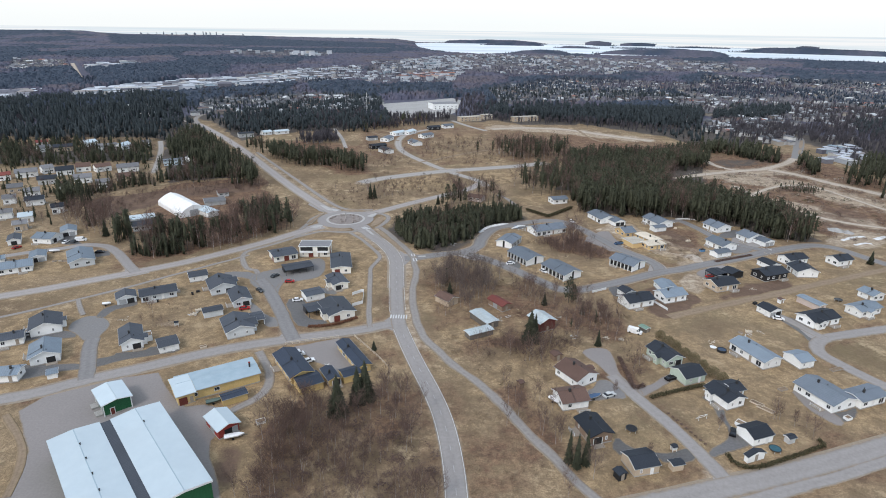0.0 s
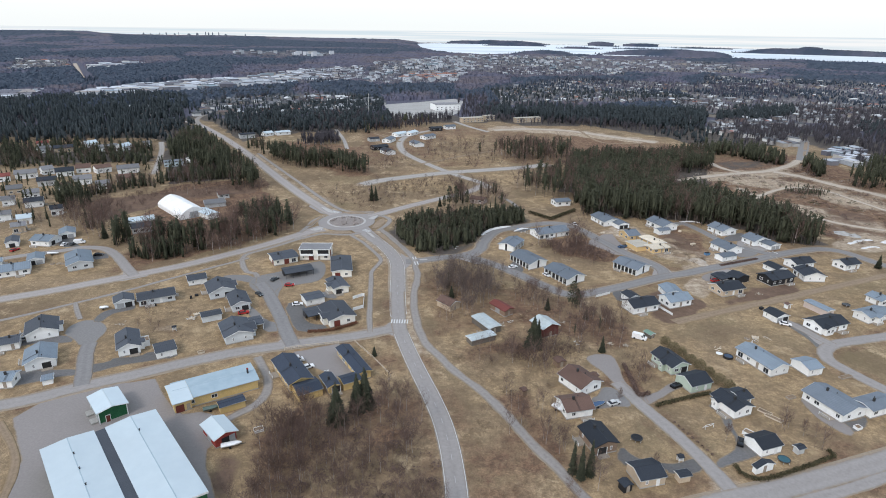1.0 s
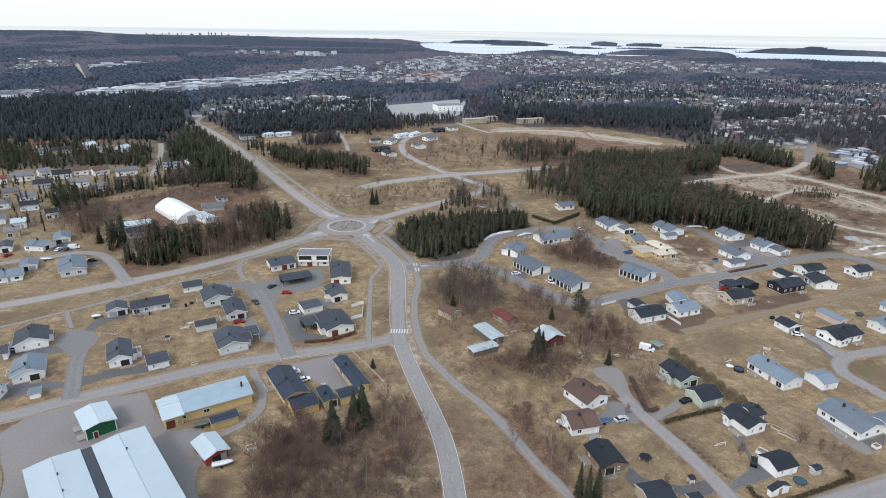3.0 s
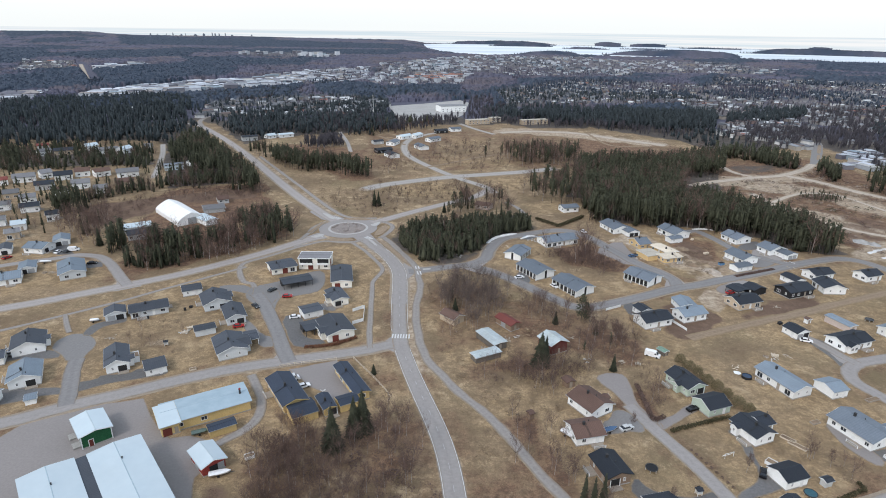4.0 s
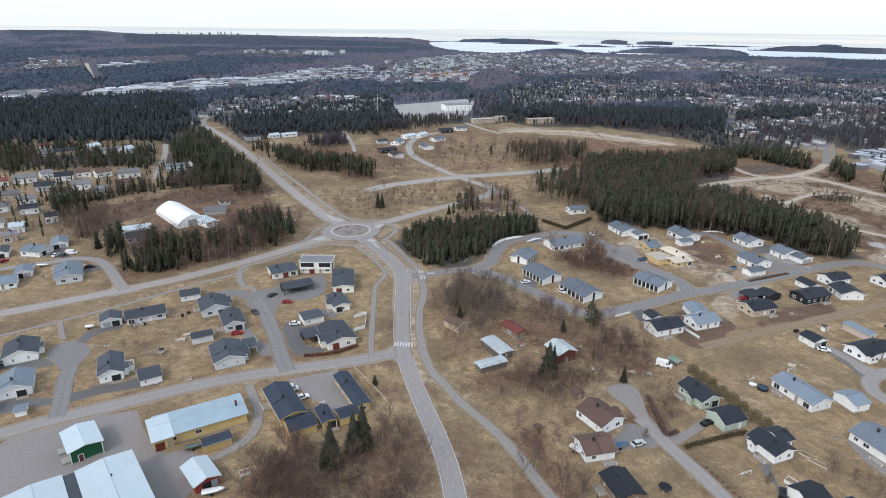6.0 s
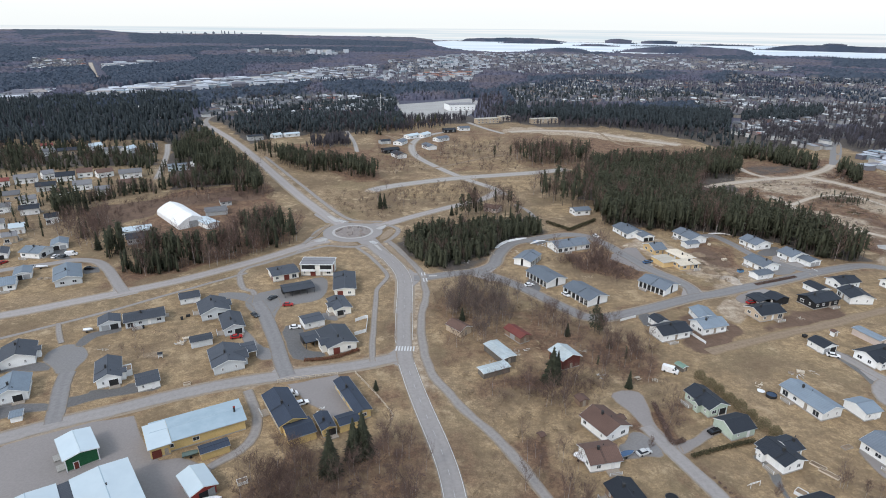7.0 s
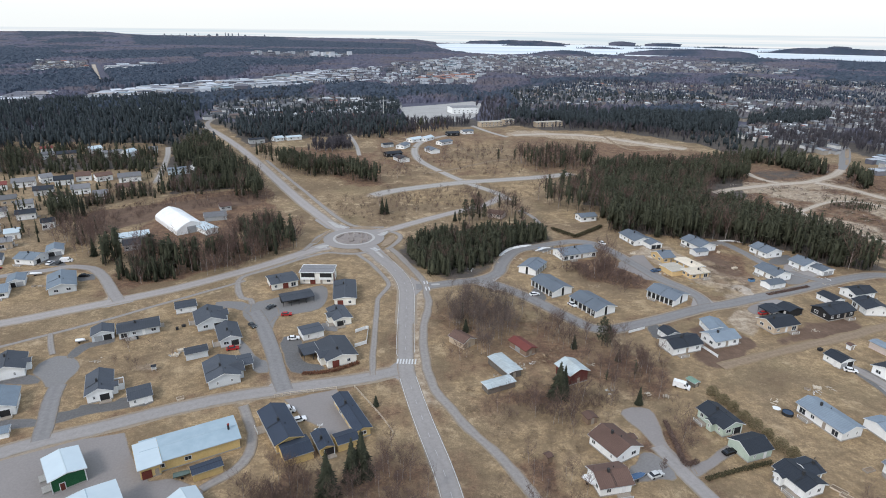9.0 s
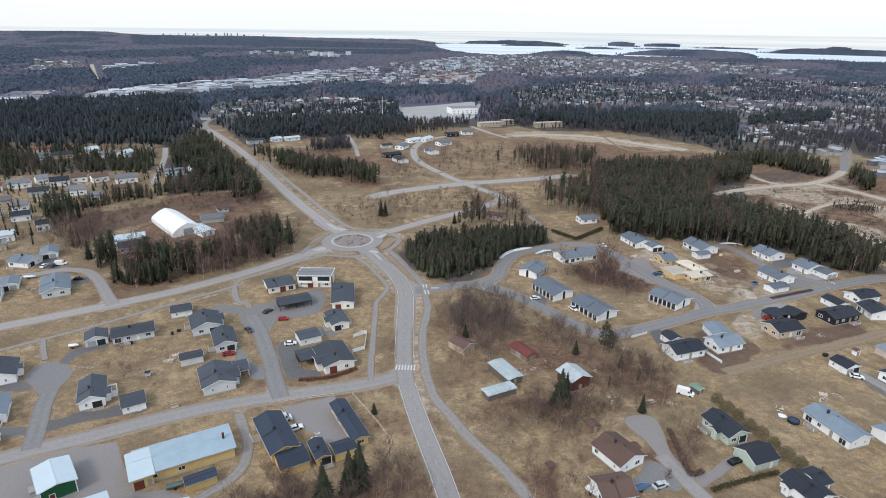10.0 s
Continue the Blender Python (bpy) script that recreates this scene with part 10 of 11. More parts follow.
# ---- far suburbs and town ----
def far_blocks(name, poly, n, size, height, label, seed, flat=False, tile=None):
    """Many far houses in one piece: walls and roofs."""
    P = fill(poly, n, seed, 2.0)
    BUILT.append(poly)
    rs = np.random.RandomState(seed)
    Vw, Fw, Vr, Fr = [], [], [], []
    for x, y in P:
        a = (rs.choice([0.5, 0.5 + math.pi / 2]) if x < 0 else rs.choice([0.36, 0.36 + math.pi / 2])) + rs.normal(0, 0.15)
        L, W, H = rs.uniform(*size), rs.uniform(*size) * 0.6, rs.uniform(*height)
        ca, sa = math.cos(a), math.sin(a)
        R = lambda u, v: (x + u * ca - v * sa, y + u * sa + v * ca)
        b = len(Vw)
        for z in (0, H):
            Vw += [(*R(u, v), z) for u, v in ((-L / 2, -W / 2), (L / 2, -W / 2), (L / 2, W / 2), (-L / 2, W / 2))]
        Fw += [(b, b + 1, b + 5, b + 4), (b + 1, b + 2, b + 6, b + 5), (b + 2, b + 3, b + 7, b + 6), (b + 3, b, b + 4, b + 7)]
        b = len(Vr)
        hr = H + (0.25 if flat else W * 0.22)
        Vr += [(*R(-L / 2 - 0.4, -W / 2 - 0.4), H), (*R(L / 2 + 0.4, -W / 2 - 0.4), H), (*R(L / 2 + 0.4, W / 2 + 0.4), H), (*R(-L / 2 - 0.4, W / 2 + 0.4), H), (*R(-L / 2 - 0.4, 0), hr), (*R(L / 2 + 0.4, 0), hr)]
        Fr += [(b, b + 1, b + 5, b + 4), (b + 2, b + 3, b + 4, b + 5), (b + 1, b + 2, b + 5), (b + 3, b, b + 4)]
    w = tagged(mesh_object(name, Vw, Fw, M_TOWN if flat else M_FARWALL), label, "far houses", kind="stuff")
    mesh_object("far_roofs", Vr, Fr, tile or (M_TOWN if flat else M_FARROOF), w)


BUILT = []
SUB = "far suburb of small gabled houses among trees"
TOWN = "far town of pale blocks and larger buildings"
far_blocks("far_suburb", [(-318.7, 765.3), (-360.4, 913.3), (-212.7, 1026.9), (-91.7, 958.5), (-81.0, 843.9), (-168.5, 806.3)], 150, (9, 15), (3, 4.5), SUB, 1)
far_blocks("far_suburb", [(84.7, 926.4), (82.0, 1142.3), (287.0, 1433.4), (562.0, 1328.7), (411.8, 961.6)], 230, (8, 13), (3, 4.5), SUB, 2)
far_blocks("far_suburb", [(289.7, 770.3), (465.0, 1091.7), (735.6, 959.7), (471.0, 528.8), (400.2, 524.7), (372.4, 588.3), (338.8, 687.0)], 130, (8, 13), (3, 4.5), SUB, 3)
far_blocks("far_suburb", [(465.0, 1091.7), (666.4, 1583.7), (1013.1, 1394.7), (719.6, 892.0)], 200, (8, 13), (3, 4.5), SUB, 4)
far_blocks("far_suburb", [(375.8, 579.9), (413.9, 599.9), (405.4, 549.5), (355.0, 508.3), (337.5, 516.4)], 26, (9, 15), (3, 5), "far flat-roofed terraces with pale walls", 16, True)
far_blocks("far_suburb", [(-1020.0, 1446.7), (-1303.7, 1885.1), (-1143.7, 1861.3), (-925.8, 1546.2)], 90, (9, 18), (3, 5), SUB, 7)
far_blocks("far_town", [(-377.8, 1191.3), (-369.8, 1659.3), (-234.1, 1785.8), (-178.9, 1357.6), (-244.7, 1186.7)], 120, (10, 32), (3, 6), TOWN, 8, True)
far_blocks("far_town", [(-161.5, 1222.9), (-220.8, 1960.4), (37.8, 2498.6), (77.3, 1800.2), (19.9, 1249.4)], 330, (8, 20), (3, 9), TOWN, 9, True)
far_blocks("far_town", [(25.9, 1670.4), (39.3, 2600.9), (520.5, 2639.4), (716.1, 2330.3), (451.4, 1546.7), (161.3, 1496.7)], 360, (7, 17), (3, 8), TOWN, 10, True)
far_blocks("far_town", [(480.5, 1649.1), (743.0, 2419.4), (977.3, 2243.3), (1028.0, 1943.8), (858.7, 1676.3), (643.5, 1678.9)], 80, (9, 26), (3, 7), TOWN, 11, True)
far_blocks("far_works", [(-614.6, 994.5), (-620.8, 1049.0), (-578.4, 1173.8), (-531.4, 1271.7), (-447.1, 1375.5), (-365.4, 1572.9), (-306.6, 1399.4), (-370.7, 1204.5), (-442.6, 1103.3), (-507.8, 1025.9), (-552.3, 984.9)], 120, (10, 40), (3, 6), "far strip of pale industrial sheds and yards", 31, True)
far_blocks("far_works", [(-577.9, 981.8), (-607.3, 1050.8), (-513.1, 1148.2), (-419.7, 1185.2), (-397.3, 1120.1), (-470.4, 1049.5)], 60, (14, 44), (4, 7), "far row of long pale industrial sheds", 12, True)
far_blocks("far_works", [(-577.5, 1139.0), (-510.9, 1221.3), (-378.2, 1310.5), (-353.9, 1232.2), (-462.8, 1155.4), (-538.6, 1079.9)], 60, (8, 24), (3, 6), "far row of small pale industrial sheds", 23, True)
far_blocks("far_works", [(-699.5, 889.4), (-703.6, 966.2), (-687.5, 1003.0), (-646.4, 940.7), (-647.5, 841.2)], 8, (25, 60), (6, 9), "far row of long pale industrial sheds", 13, True)
far_blocks("far_works", [(-946.3, 1632.4), (-920.0, 1854.5), (-832.6, 1706.8), (-866.6, 1516.2)], 18, (20, 50), (6, 9), "far row of long pale industrial sheds", 14, True)
far_blocks("far_town", [(-101.4, 1325.6), (-92.0, 1470.4), (24.2, 1546.1), (29.3, 1376.0)], 26, (14, 30), (5, 8), "far blocks with brick-red roofs", 18, True, surface("brick_red_tiles", (0.3, 0.13, 0.09), (0.4, 0.18, 0.12), 0.3, 0.05, 0.8, bump=0.0, local=False))
far_blocks("far_suburb", [(329.0, 759.3), (388.3, 793.9), (439.2, 750.0), (350.9, 595.7), (338.5, 646.5), (303.2, 680.4)], 70, (8, 14), (3, 4.5), SUB, 19)
far_blocks("far_suburb", [(455.6, 779.8), (570.6, 971.2), (638.9, 949.7), (537.4, 791.9)], 70, (8, 14), (3, 4.5), SUB, 20)
far_blocks("far_suburb", [(337.6, 905.1), (379.3, 996.0), (512.0, 1061.1), (474.7, 961.0), (374.6, 870.8)], 50, (9, 16), (3, 4.5), SUB, 21)
far_blocks("far_suburb", [(-397.7, 757.9), (-428.3, 826.9), (-405.8, 854.0), (-357.9, 756.6)], 22, (9, 15), (3, 4.5), SUB, 22)
far_blocks("far_flats", [(-787.9, 2257.6), (-873.4, 2646.4), (-468.1, 2663.5), (-421.4, 2275.3)], 30, (16, 34), (9, 17), "far row of apartment blocks on the skyline", 15, True)

# ---- the sea, islands and the skyline ----
def sea_material():
    m, nt, b = nodes_of("frozen_sea", 0.6, 0.0, 0.3)
    g = nt.nodes.new("ShaderNodeNewGeometry")
    mpn = nt.nodes.new("ShaderNodeMapping")
    mpn.inputs["Scale"].default_value = (0.0012, 0.006, 1)
    nt.links.new(g.outputs["Position"], mpn.inputs["Vector"])
    f = noise_fac(nt, mpn.outputs["Vector"], 1.0, 5, 0.6, 0.35, 0.65)
    nt.links.new(mix(nt, f, (0.5, 0.56, 0.62), (0.76, 0.79, 0.81)), b.inputs["Base Color"])
    return m


M_SEA = sea_material()
V = [(x, y, 0.5) for x, y in [(-208.9, 4390.7), (-133.9, 3558.2), (-36.8, 3005.2), (42.6, 2832.3), (163.1, 2693.3), (309.1, 2796.7), (488.6, 3047.1), (581.7, 2823.1), (782.8, 2716.0), (1060.8, 2797.1), (1242.7, 2691.8), (1410.1, 2505.4), (1480.9, 2325.0), (1561.1, 2172.5), (1555.8, 1846.0)]] + [(3250, 3430, 0.5), (2400, 4070, 0.5), (1400, 4500, 0.5), (500, 4690, 0.5), (0, 4715, 0.5)]
tagged(mesh_object("sea", V, [tuple(range(len(V)))], M_SEA), "pale frozen sea beyond the town", "water", kind="structure")


def backdrop_material():
    m = bpy.data.materials.new("glowing_sea_backdrop")
    m.use_nodes = True
    nt = m.node_tree
    nt.nodes.clear()
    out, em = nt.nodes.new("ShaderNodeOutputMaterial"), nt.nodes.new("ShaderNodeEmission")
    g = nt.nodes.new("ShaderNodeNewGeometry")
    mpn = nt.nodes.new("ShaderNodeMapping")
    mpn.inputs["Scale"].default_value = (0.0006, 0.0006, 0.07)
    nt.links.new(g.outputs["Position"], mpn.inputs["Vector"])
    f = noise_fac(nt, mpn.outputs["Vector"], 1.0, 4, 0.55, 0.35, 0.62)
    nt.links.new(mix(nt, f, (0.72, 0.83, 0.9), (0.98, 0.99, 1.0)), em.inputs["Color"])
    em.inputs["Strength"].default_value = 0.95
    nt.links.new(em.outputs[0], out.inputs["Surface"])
    return m


# Self-lit ring added in place of the sea beyond 4760 m.
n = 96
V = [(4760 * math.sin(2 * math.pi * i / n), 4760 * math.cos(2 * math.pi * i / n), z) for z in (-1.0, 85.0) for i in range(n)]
tagged(mesh_object("backdrop", V, [(i, (i + 1) % n, n + (i + 1) % n, n + i) for i in range(n)], backdrop_material()), "glowing backdrop ring coloured as pale streaked frozen sea out to the horizon", "backdrop", kind="structure")


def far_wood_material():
    """Woodland seen as a whole: dark conifer belts and paler leafless ones, blue haze mixed into both."""
    m, nt, b = nodes_of("hazed_woodland", 0.95, 0.0, 0.1)
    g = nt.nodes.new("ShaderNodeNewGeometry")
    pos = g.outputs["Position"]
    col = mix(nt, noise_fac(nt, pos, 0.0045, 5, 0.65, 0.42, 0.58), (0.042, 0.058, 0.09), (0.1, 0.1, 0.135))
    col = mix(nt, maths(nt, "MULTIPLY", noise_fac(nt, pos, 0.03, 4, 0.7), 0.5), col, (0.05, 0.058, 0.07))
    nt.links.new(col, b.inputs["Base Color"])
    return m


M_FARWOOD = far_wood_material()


ISLE_TREES = []


def ridge(name, pts, h0, label, depth=120.0):
    """A long low wooded rise: pts are rows of x, y, height."""
    V, F = [], []
    C = []
    for (x0, y0, z0), (x1, y1, z1) in zip(pts[:-1], pts[1:]):
        k = max(2, int(math.hypot(x1 - x0, y1 - y0) / 9))
        C += [(x0 + (x1 - x0) * i / k, y0 + (y1 - y0) * i / k, z0 + (z1 - z0) * i / k) for i in range(k)]
    C.append(pts[-1])
    for i, (x, y, z) in enumerate(C):
        d = math.hypot(x, y)
        ux, uy = x / d, y / d
        jag = h0 * (noise.noise((i * 0.35, 0.5, 0)) * 0.6 + noise.noise((i * 0.07, 7.5, 0)))
        zt = max(1.5, z + jag)
        if name != "far_ridge":
            for q in range(2):
                ISLE_TREES.append((x - ux * depth * 0.4 * random.random(), y - uy * depth * 0.4 * random.random(), max(0.2, zt * 0.8 - 2)))
        V += [(x - ux * depth, y - uy * depth, 0.2), (x - ux * depth * 0.5, y - uy * depth * 0.5, zt * 0.75), (x, y, zt), (x + ux * 40, y + uy * 40, 0.2)]
        if i:
            b = 4 * i
            F += [(b - 4 + k, b + k, b + k + 1, b - 4 + k + 1) for k in range(3)]
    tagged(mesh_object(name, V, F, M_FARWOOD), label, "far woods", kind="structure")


def skyline(px_pts, dist, name, jag, label, depth):
    """Builds a ridge from rows of bearing in degrees and height."""
    ridge(name, [(dist * math.sin(radians(a)), dist * math.cos(radians(a)), z) for a, z in px_pts], jag, label, depth)


skyline([(-0.29, -7.1), (0.58, 17.4), (3.93, 27.0), (6.24, 25.8), (8.54, 15.0), (9.46, 4.6)], 4618, 'wooded_island', 2.5, 'low dark wooded island in the sea', 60.0)
skyline([(3.44, -4.7), (4.20, 10.6), (6.00, 21.6), (8.29, 18.9), (9.17, 2.0)], 4244, 'wooded_island', 2.5, 'low dark wooded island in the sea', 60.0)
skyline([(12.84, 15.8), (13.27, 26.1), (14.00, 29.1), (15.08, 19.1)], 4680, 'wooded_island', 1.2, 'low dark wooded island in the sea', 60.0)
skyline([(15.86, 12.6), (16.52, 20.2), (17.85, 21.5), (18.79, 17.4)], 4680, 'wooded_island', 1.0, 'low dark wooded island in the sea', 60.0)
skyline([(13.56, -3.1), (14.04, 3.3), (15.25, 3.3), (15.50, -0.0)], 4543, 'wooded_island', 1.0, 'low dark wooded island in the sea', 60.0)
skyline([(29.57, 15.9), (29.94, 23.7), (30.72, 21.9), (31.12, 17.6)], 4680, 'wooded_island', 1.0, 'low dark wooded island in the sea', 60.0)
skyline([(5.79, -5.2), (6.30, 5.1), (7.57, 13.6), (9.10, 17.4), (10.61, 17.6), (11.27, 12.2), (11.74, 0.5)], 2872, 'wooded_headland', 3.0, 'dark wooded headland at the sea', 60.0)
skyline([(10.10, -7.4), (11.08, 10.2), (12.58, 8.8), (14.06, 1.1)], 3884, 'wooded_island', 2.0, 'low dark wooded island in the sea', 60.0)
skyline([(13.64, -10.0), (14.20, 3.5), (15.54, 15.3), (17.44, 23.9), (19.77, 29.3), (21.59, 27.9), (23.48, 23.1), (24.29, 14.6), (24.75, 5.7)], 3071, 'wooded_headland', 3.0, 'dark wooded headland at the sea', 60.0)
skyline([(15.04, -5.1), (16.47, 5.3), (18.37, 3.3), (19.31, 1.5)], 4036, 'wooded_island', 1.5, 'low dark wooded island in the sea', 60.0)
skyline([(19.99, -2.3), (21.33, 7.3), (23.34, 7.4), (24.74, 3.1)], 4494, 'wooded_island', 1.5, 'low dark wooded island in the sea', 60.0)
skyline([(24.74, -17.1), (25.14, -4.3), (26.36, 15.7), (27.98, 28.8), (30.74, 30.9), (33.02, 25.4), (35.45, 25.0), (39.80, 21.7)], 3830, 'wooded_headland', 3.0, 'dark wooded headland at the sea', 60.0)
skyline([(26.55, -10.4), (26.92, 3.3), (28.94, 10.9), (31.31, 8.8), (33.92, 9.6), (36.74, 9.3)], 2792, 'wooded_headland', 2.0, 'dark wooded headland at the sea', 60.0)
HILL = [(-39.03, 58.9), (-35.11, 58.3), (-32.27, 58.5), (-29.63, 56.9), (-28.67, 47.3), (-26.88, 39.6), (-23.52, 36.2), (-19.05, 37.2), (-17.19, 32.8), (-13.36, 27.9), (-9.40, 25.2), (-4.32, 21.8), (-2.52, 5.7)]


def hill_height(x, y):
    """The far plain's slow rise towards the horizon ridge."""
    a, d = np.degrees(np.arctan2(x, y)), np.hypot(x, y)
    top = np.interp(a, [p[0] for p in HILL], [p[1] for p in HILL], right=0.0)
    return np.maximum(top, 0) * np.clip((d - 3300) / 1350, 0, 1) ** 1.3 - 0.6


HA, HD = np.meshgrid(np.linspace(radians(-52), radians(HILL[-1][0]), 120), np.linspace(3300, 4740, 24))
HXX, HYY = HD * np.sin(HA), HD * np.cos(HA)
HZ = hill_height(HXX, HYY)
V = np.stack([HXX.ravel(), HYY.ravel(), HZ.ravel()], 1)
ids = np.arange(HXX.size).reshape(HXX.shape)
F = np.stack([ids[:-1, :-1], ids[:-1, 1:], ids[1:, 1:], ids[1:, :-1]], -1).reshape(-1, 4)
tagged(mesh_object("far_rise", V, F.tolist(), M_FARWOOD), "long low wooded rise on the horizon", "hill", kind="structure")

M_FARWORKS = surface('far_works_cladding', (0.13, 0.15, 0.19), (0.2, 0.22, 0.26), 0.05, 0.01, 0.9, bump=0.0, local=False)


def works(rows, dist):
    """Far works on the skyline: halls and stacks."""
    for a, w, h, base in rows:
        x, y = dist * math.sin(radians(a)), dist * math.cos(radians(a))
        t = thing("far_works_tower", x, y, -a, "grey tower of far works on the horizon", "tower", "skyline works", z=base)
        bm = bmesh.new()
        box(bm, -w / 2, w / 2, -w / 2, w / 2, -8, h)
        box(bm, -w * 0.3, w * 0.25, -w * 0.3, w * 0.3, h, h + 4)
        part("tower_body", bm, M_FARWORKS, t)


works([(-25.65, 9, 13, 36), (-25.14, 6, 10, 36), (-24.46, 4, 15, 36), (-23.95, 7, 17, 37), (-23.30, 12, 10, 37), (-22.99, 3, 17, 37), (-22.20, 21, 8, 38), (-21.54, 15, 13, 38), (-20.87, 6, 20, 38), (-20.64, 9, 15, 39), (-20.32, 7, 15, 39), (-19.82, 6, 17, 39), (-19.27, 15, 6, 39), (-17.65, 9, 6, 40)], 4500.0)

# ---- far woods over the whole plain ----
rs = np.random.RandomState(5)
N_FAR = 17000
rr = np.exp(rs.uniform(math.log(640), math.log(4600), N_FAR))
aa = rs.uniform(radians(-46), radians(46), N_FAR)
FX, FY = rr * np.sin(aa), rr * np.cos(aa)
SEA_POLY = [(-208.9, 4390.7), (-133.9, 3558.2), (-36.8, 3005.2), (42.6, 2832.3), (163.1, 2693.3), (309.1, 2796.7), (488.6, 3047.1), (581.7, 2823.1), (782.8, 2716.0), (1060.8, 2797.1), (1242.7, 2691.8), (1410.1, 2505.4), (1480.9, 2325.0), (1561.1, 2172.5), (1555.8, 1846.0)] + [(3250, 3430), (2400, 4070), (1400, 4500), (500, 4690), (0, 4715)]
WORKS_STRIP = [(-610.1, 977.8), (-630.6, 1057.5), (-589.3, 1196.7), (-542.2, 1298.5), (-457.0, 1406.7), (-374.6, 1613.5), (-284.1, 1311.0), (-344.5, 1116.7), (-413.7, 1028.8), (-480.4, 968.6), (-519.7, 924.7), (-576.0, 918.2)]
STREET_GAP = [(-1151.5, 1891.5), (-1121.5, 1899.2), (-644.7, 1152.3), (-672.1, 1148.2)]
OPEN = [WORKS_STRIP, STREET_GAP] + CLEARINGS[:2] + CLEARINGS[4:] + [SEA_POLY, [(-73.4, 762.6), (-91.7, 958.5), (45.3, 1023.2), (41.1, 826.5)], [(-569.0, 966.1), (-626.7, 1068.0), (-425.2, 1234.4), (-384.0, 1111.3)]]
keep = np.ones(N_FAR, bool)
for poly in OPEN:
    keep &= ~inside(poly, FX, FY)
TOWNS = [[(-318.7, 765.3), (-360.4, 913.3), (-212.7, 1026.9), (-84.1, 975.0), (-71.7, 827.1), (-165.2, 790.2)], [(-161.5, 1222.9), (-220.8, 1960.4), (37.8, 2498.6), (77.3, 1800.2), (19.9, 1249.4)], [(-377.8, 1191.3), (-369.8, 1659.3), (-234.1, 1785.8), (-178.9, 1357.6), (-244.7, 1186.7)], [(84.7, 926.4), (82.0, 1142.3), (287.0, 1433.4), (562.0, 1328.7), (411.8, 961.6)], [(289.7, 770.3), (465.0, 1091.7), (735.6, 959.7), (471.0, 528.8), (400.2, 524.7), (372.4, 588.3), (338.8, 687.0)], [(25.9, 1670.4), (39.3, 2600.9), (520.5, 2639.4), (716.1, 2330.3), (451.4, 1546.7), (161.3, 1496.7)]]
for poly in TOWNS:
    keep &= ~(inside(poly, FX, FY) & (rs.rand(N_FAR) < 0.38))
FX, FY = FX[keep], FY[keep]
P = free(np.stack([FX, FY], 1), 1.0)
kn = np.array([noise.noise((x * 0.0045, y * 0.0022, 1.5)) + 0.5 * noise.noise((x * 0.015, y * 0.008, 4.5)) for x, y in P]) + rs.normal(0, 0.07, len(P))
BELTS = []
BELTS.append(([(457.7, 1145.6), (579.2, 1240.7), (677.1, 1240.9), (710.6, 1180.1), (652.1, 1102.5), (544.0, 1037.0), (479.0, 1048.8)], 260))
BELTS.append(([(836.2, 1536.4), (1007.5, 1504.5), (892.2, 1330.5), (748.2, 1373.0)], 200))
BELTS.append(([(-1469.0, 2233.7), (-1430.4, 2703.3), (-1062.7, 2581.0), (-934.3, 2214.9), (-1134.0, 1963.9)], 330))
BELTS.append(([(-953.7, 2166.8), (-701.0, 2116.9), (-444.9, 2003.4), (-426.4, 1770.3), (-748.6, 1806.9)], 300))
BELTS.append(([(-3834.5, 5175.4), (-3291.6, 5774.5), (-2334.0, 4323.5), (-2379.8, 3361.8)], 330))
BELTS.append(([(-971.4, 3032.0), (-239.1, 3157.2), (-218.7, 2574.9), (-760.9, 2511.1)], 260))
BELTS.append(([(-975.7, 1256.1), (-871.4, 1367.2), (-712.3, 1270.8), (-660.2, 1127.1), (-714.6, 981.9), (-730.5, 930.6)], 700))
BELTS.append(([(-822.0, 1484.9), (-722.7, 1632.7), (-554.7, 1621.7), (-494.8, 1367.4), (-661.3, 1251.1)], 450))
BELTS.append(([(-2085.9, 2730.4), (-1863.7, 2824.6), (-1469.2, 2282.0), (-1205.2, 1728.0), (-1215.4, 1574.4)], 500))
BELTS.append(([(-559.7, 891.0), (-469.6, 945.9), (-407.1, 1011.6), (-338.5, 1096.6), (-281.8, 1205.3), (-259.8, 986.8), (-359.8, 958.7), (-374.0, 883.7), (-436.7, 876.9), (-529.9, 828.5)], 900))
BELTS.append(([(-293.5, 1309.5), (-161.5, 1222.9), (-123.1, 1157.9), (-103.9, 972.7), (-164.4, 965.7), (-231.4, 1061.3)], 320))
BELTS.append(([(-121.0, 1158.2), (-53.7, 1214.0), (19.2, 1200.5), (16.9, 1037.2), (-46.3, 1047.4), (-105.4, 1005.2)], 420))
BELTS.append(([(-310.6, 781.8), (-243.2, 858.3), (-157.1, 921.4), (-123.2, 1038.0), (-103.5, 1005.5), (-72.1, 788.3), (-160.1, 764.7)], 600))
BELTS.append(([(72.6, 1162.6), (173.2, 1271.9), (265.0, 1259.7), (290.3, 1170.0), (244.3, 996.7), (131.5, 953.2), (64.8, 890.2)], 420))
BELTS.append(([(48.1, 888.4), (136.5, 924.9), (227.6, 907.1), (315.0, 841.3), (333.1, 769.2), (288.9, 664.3), (247.5, 708.1), (182.3, 746.7), (56.3, 764.3)], 700))
BELTS.append(([(236.3, 908.0), (352.9, 948.0), (365.4, 829.1), (335.1, 774.2), (286.6, 827.3), (220.5, 843.9)], 260))
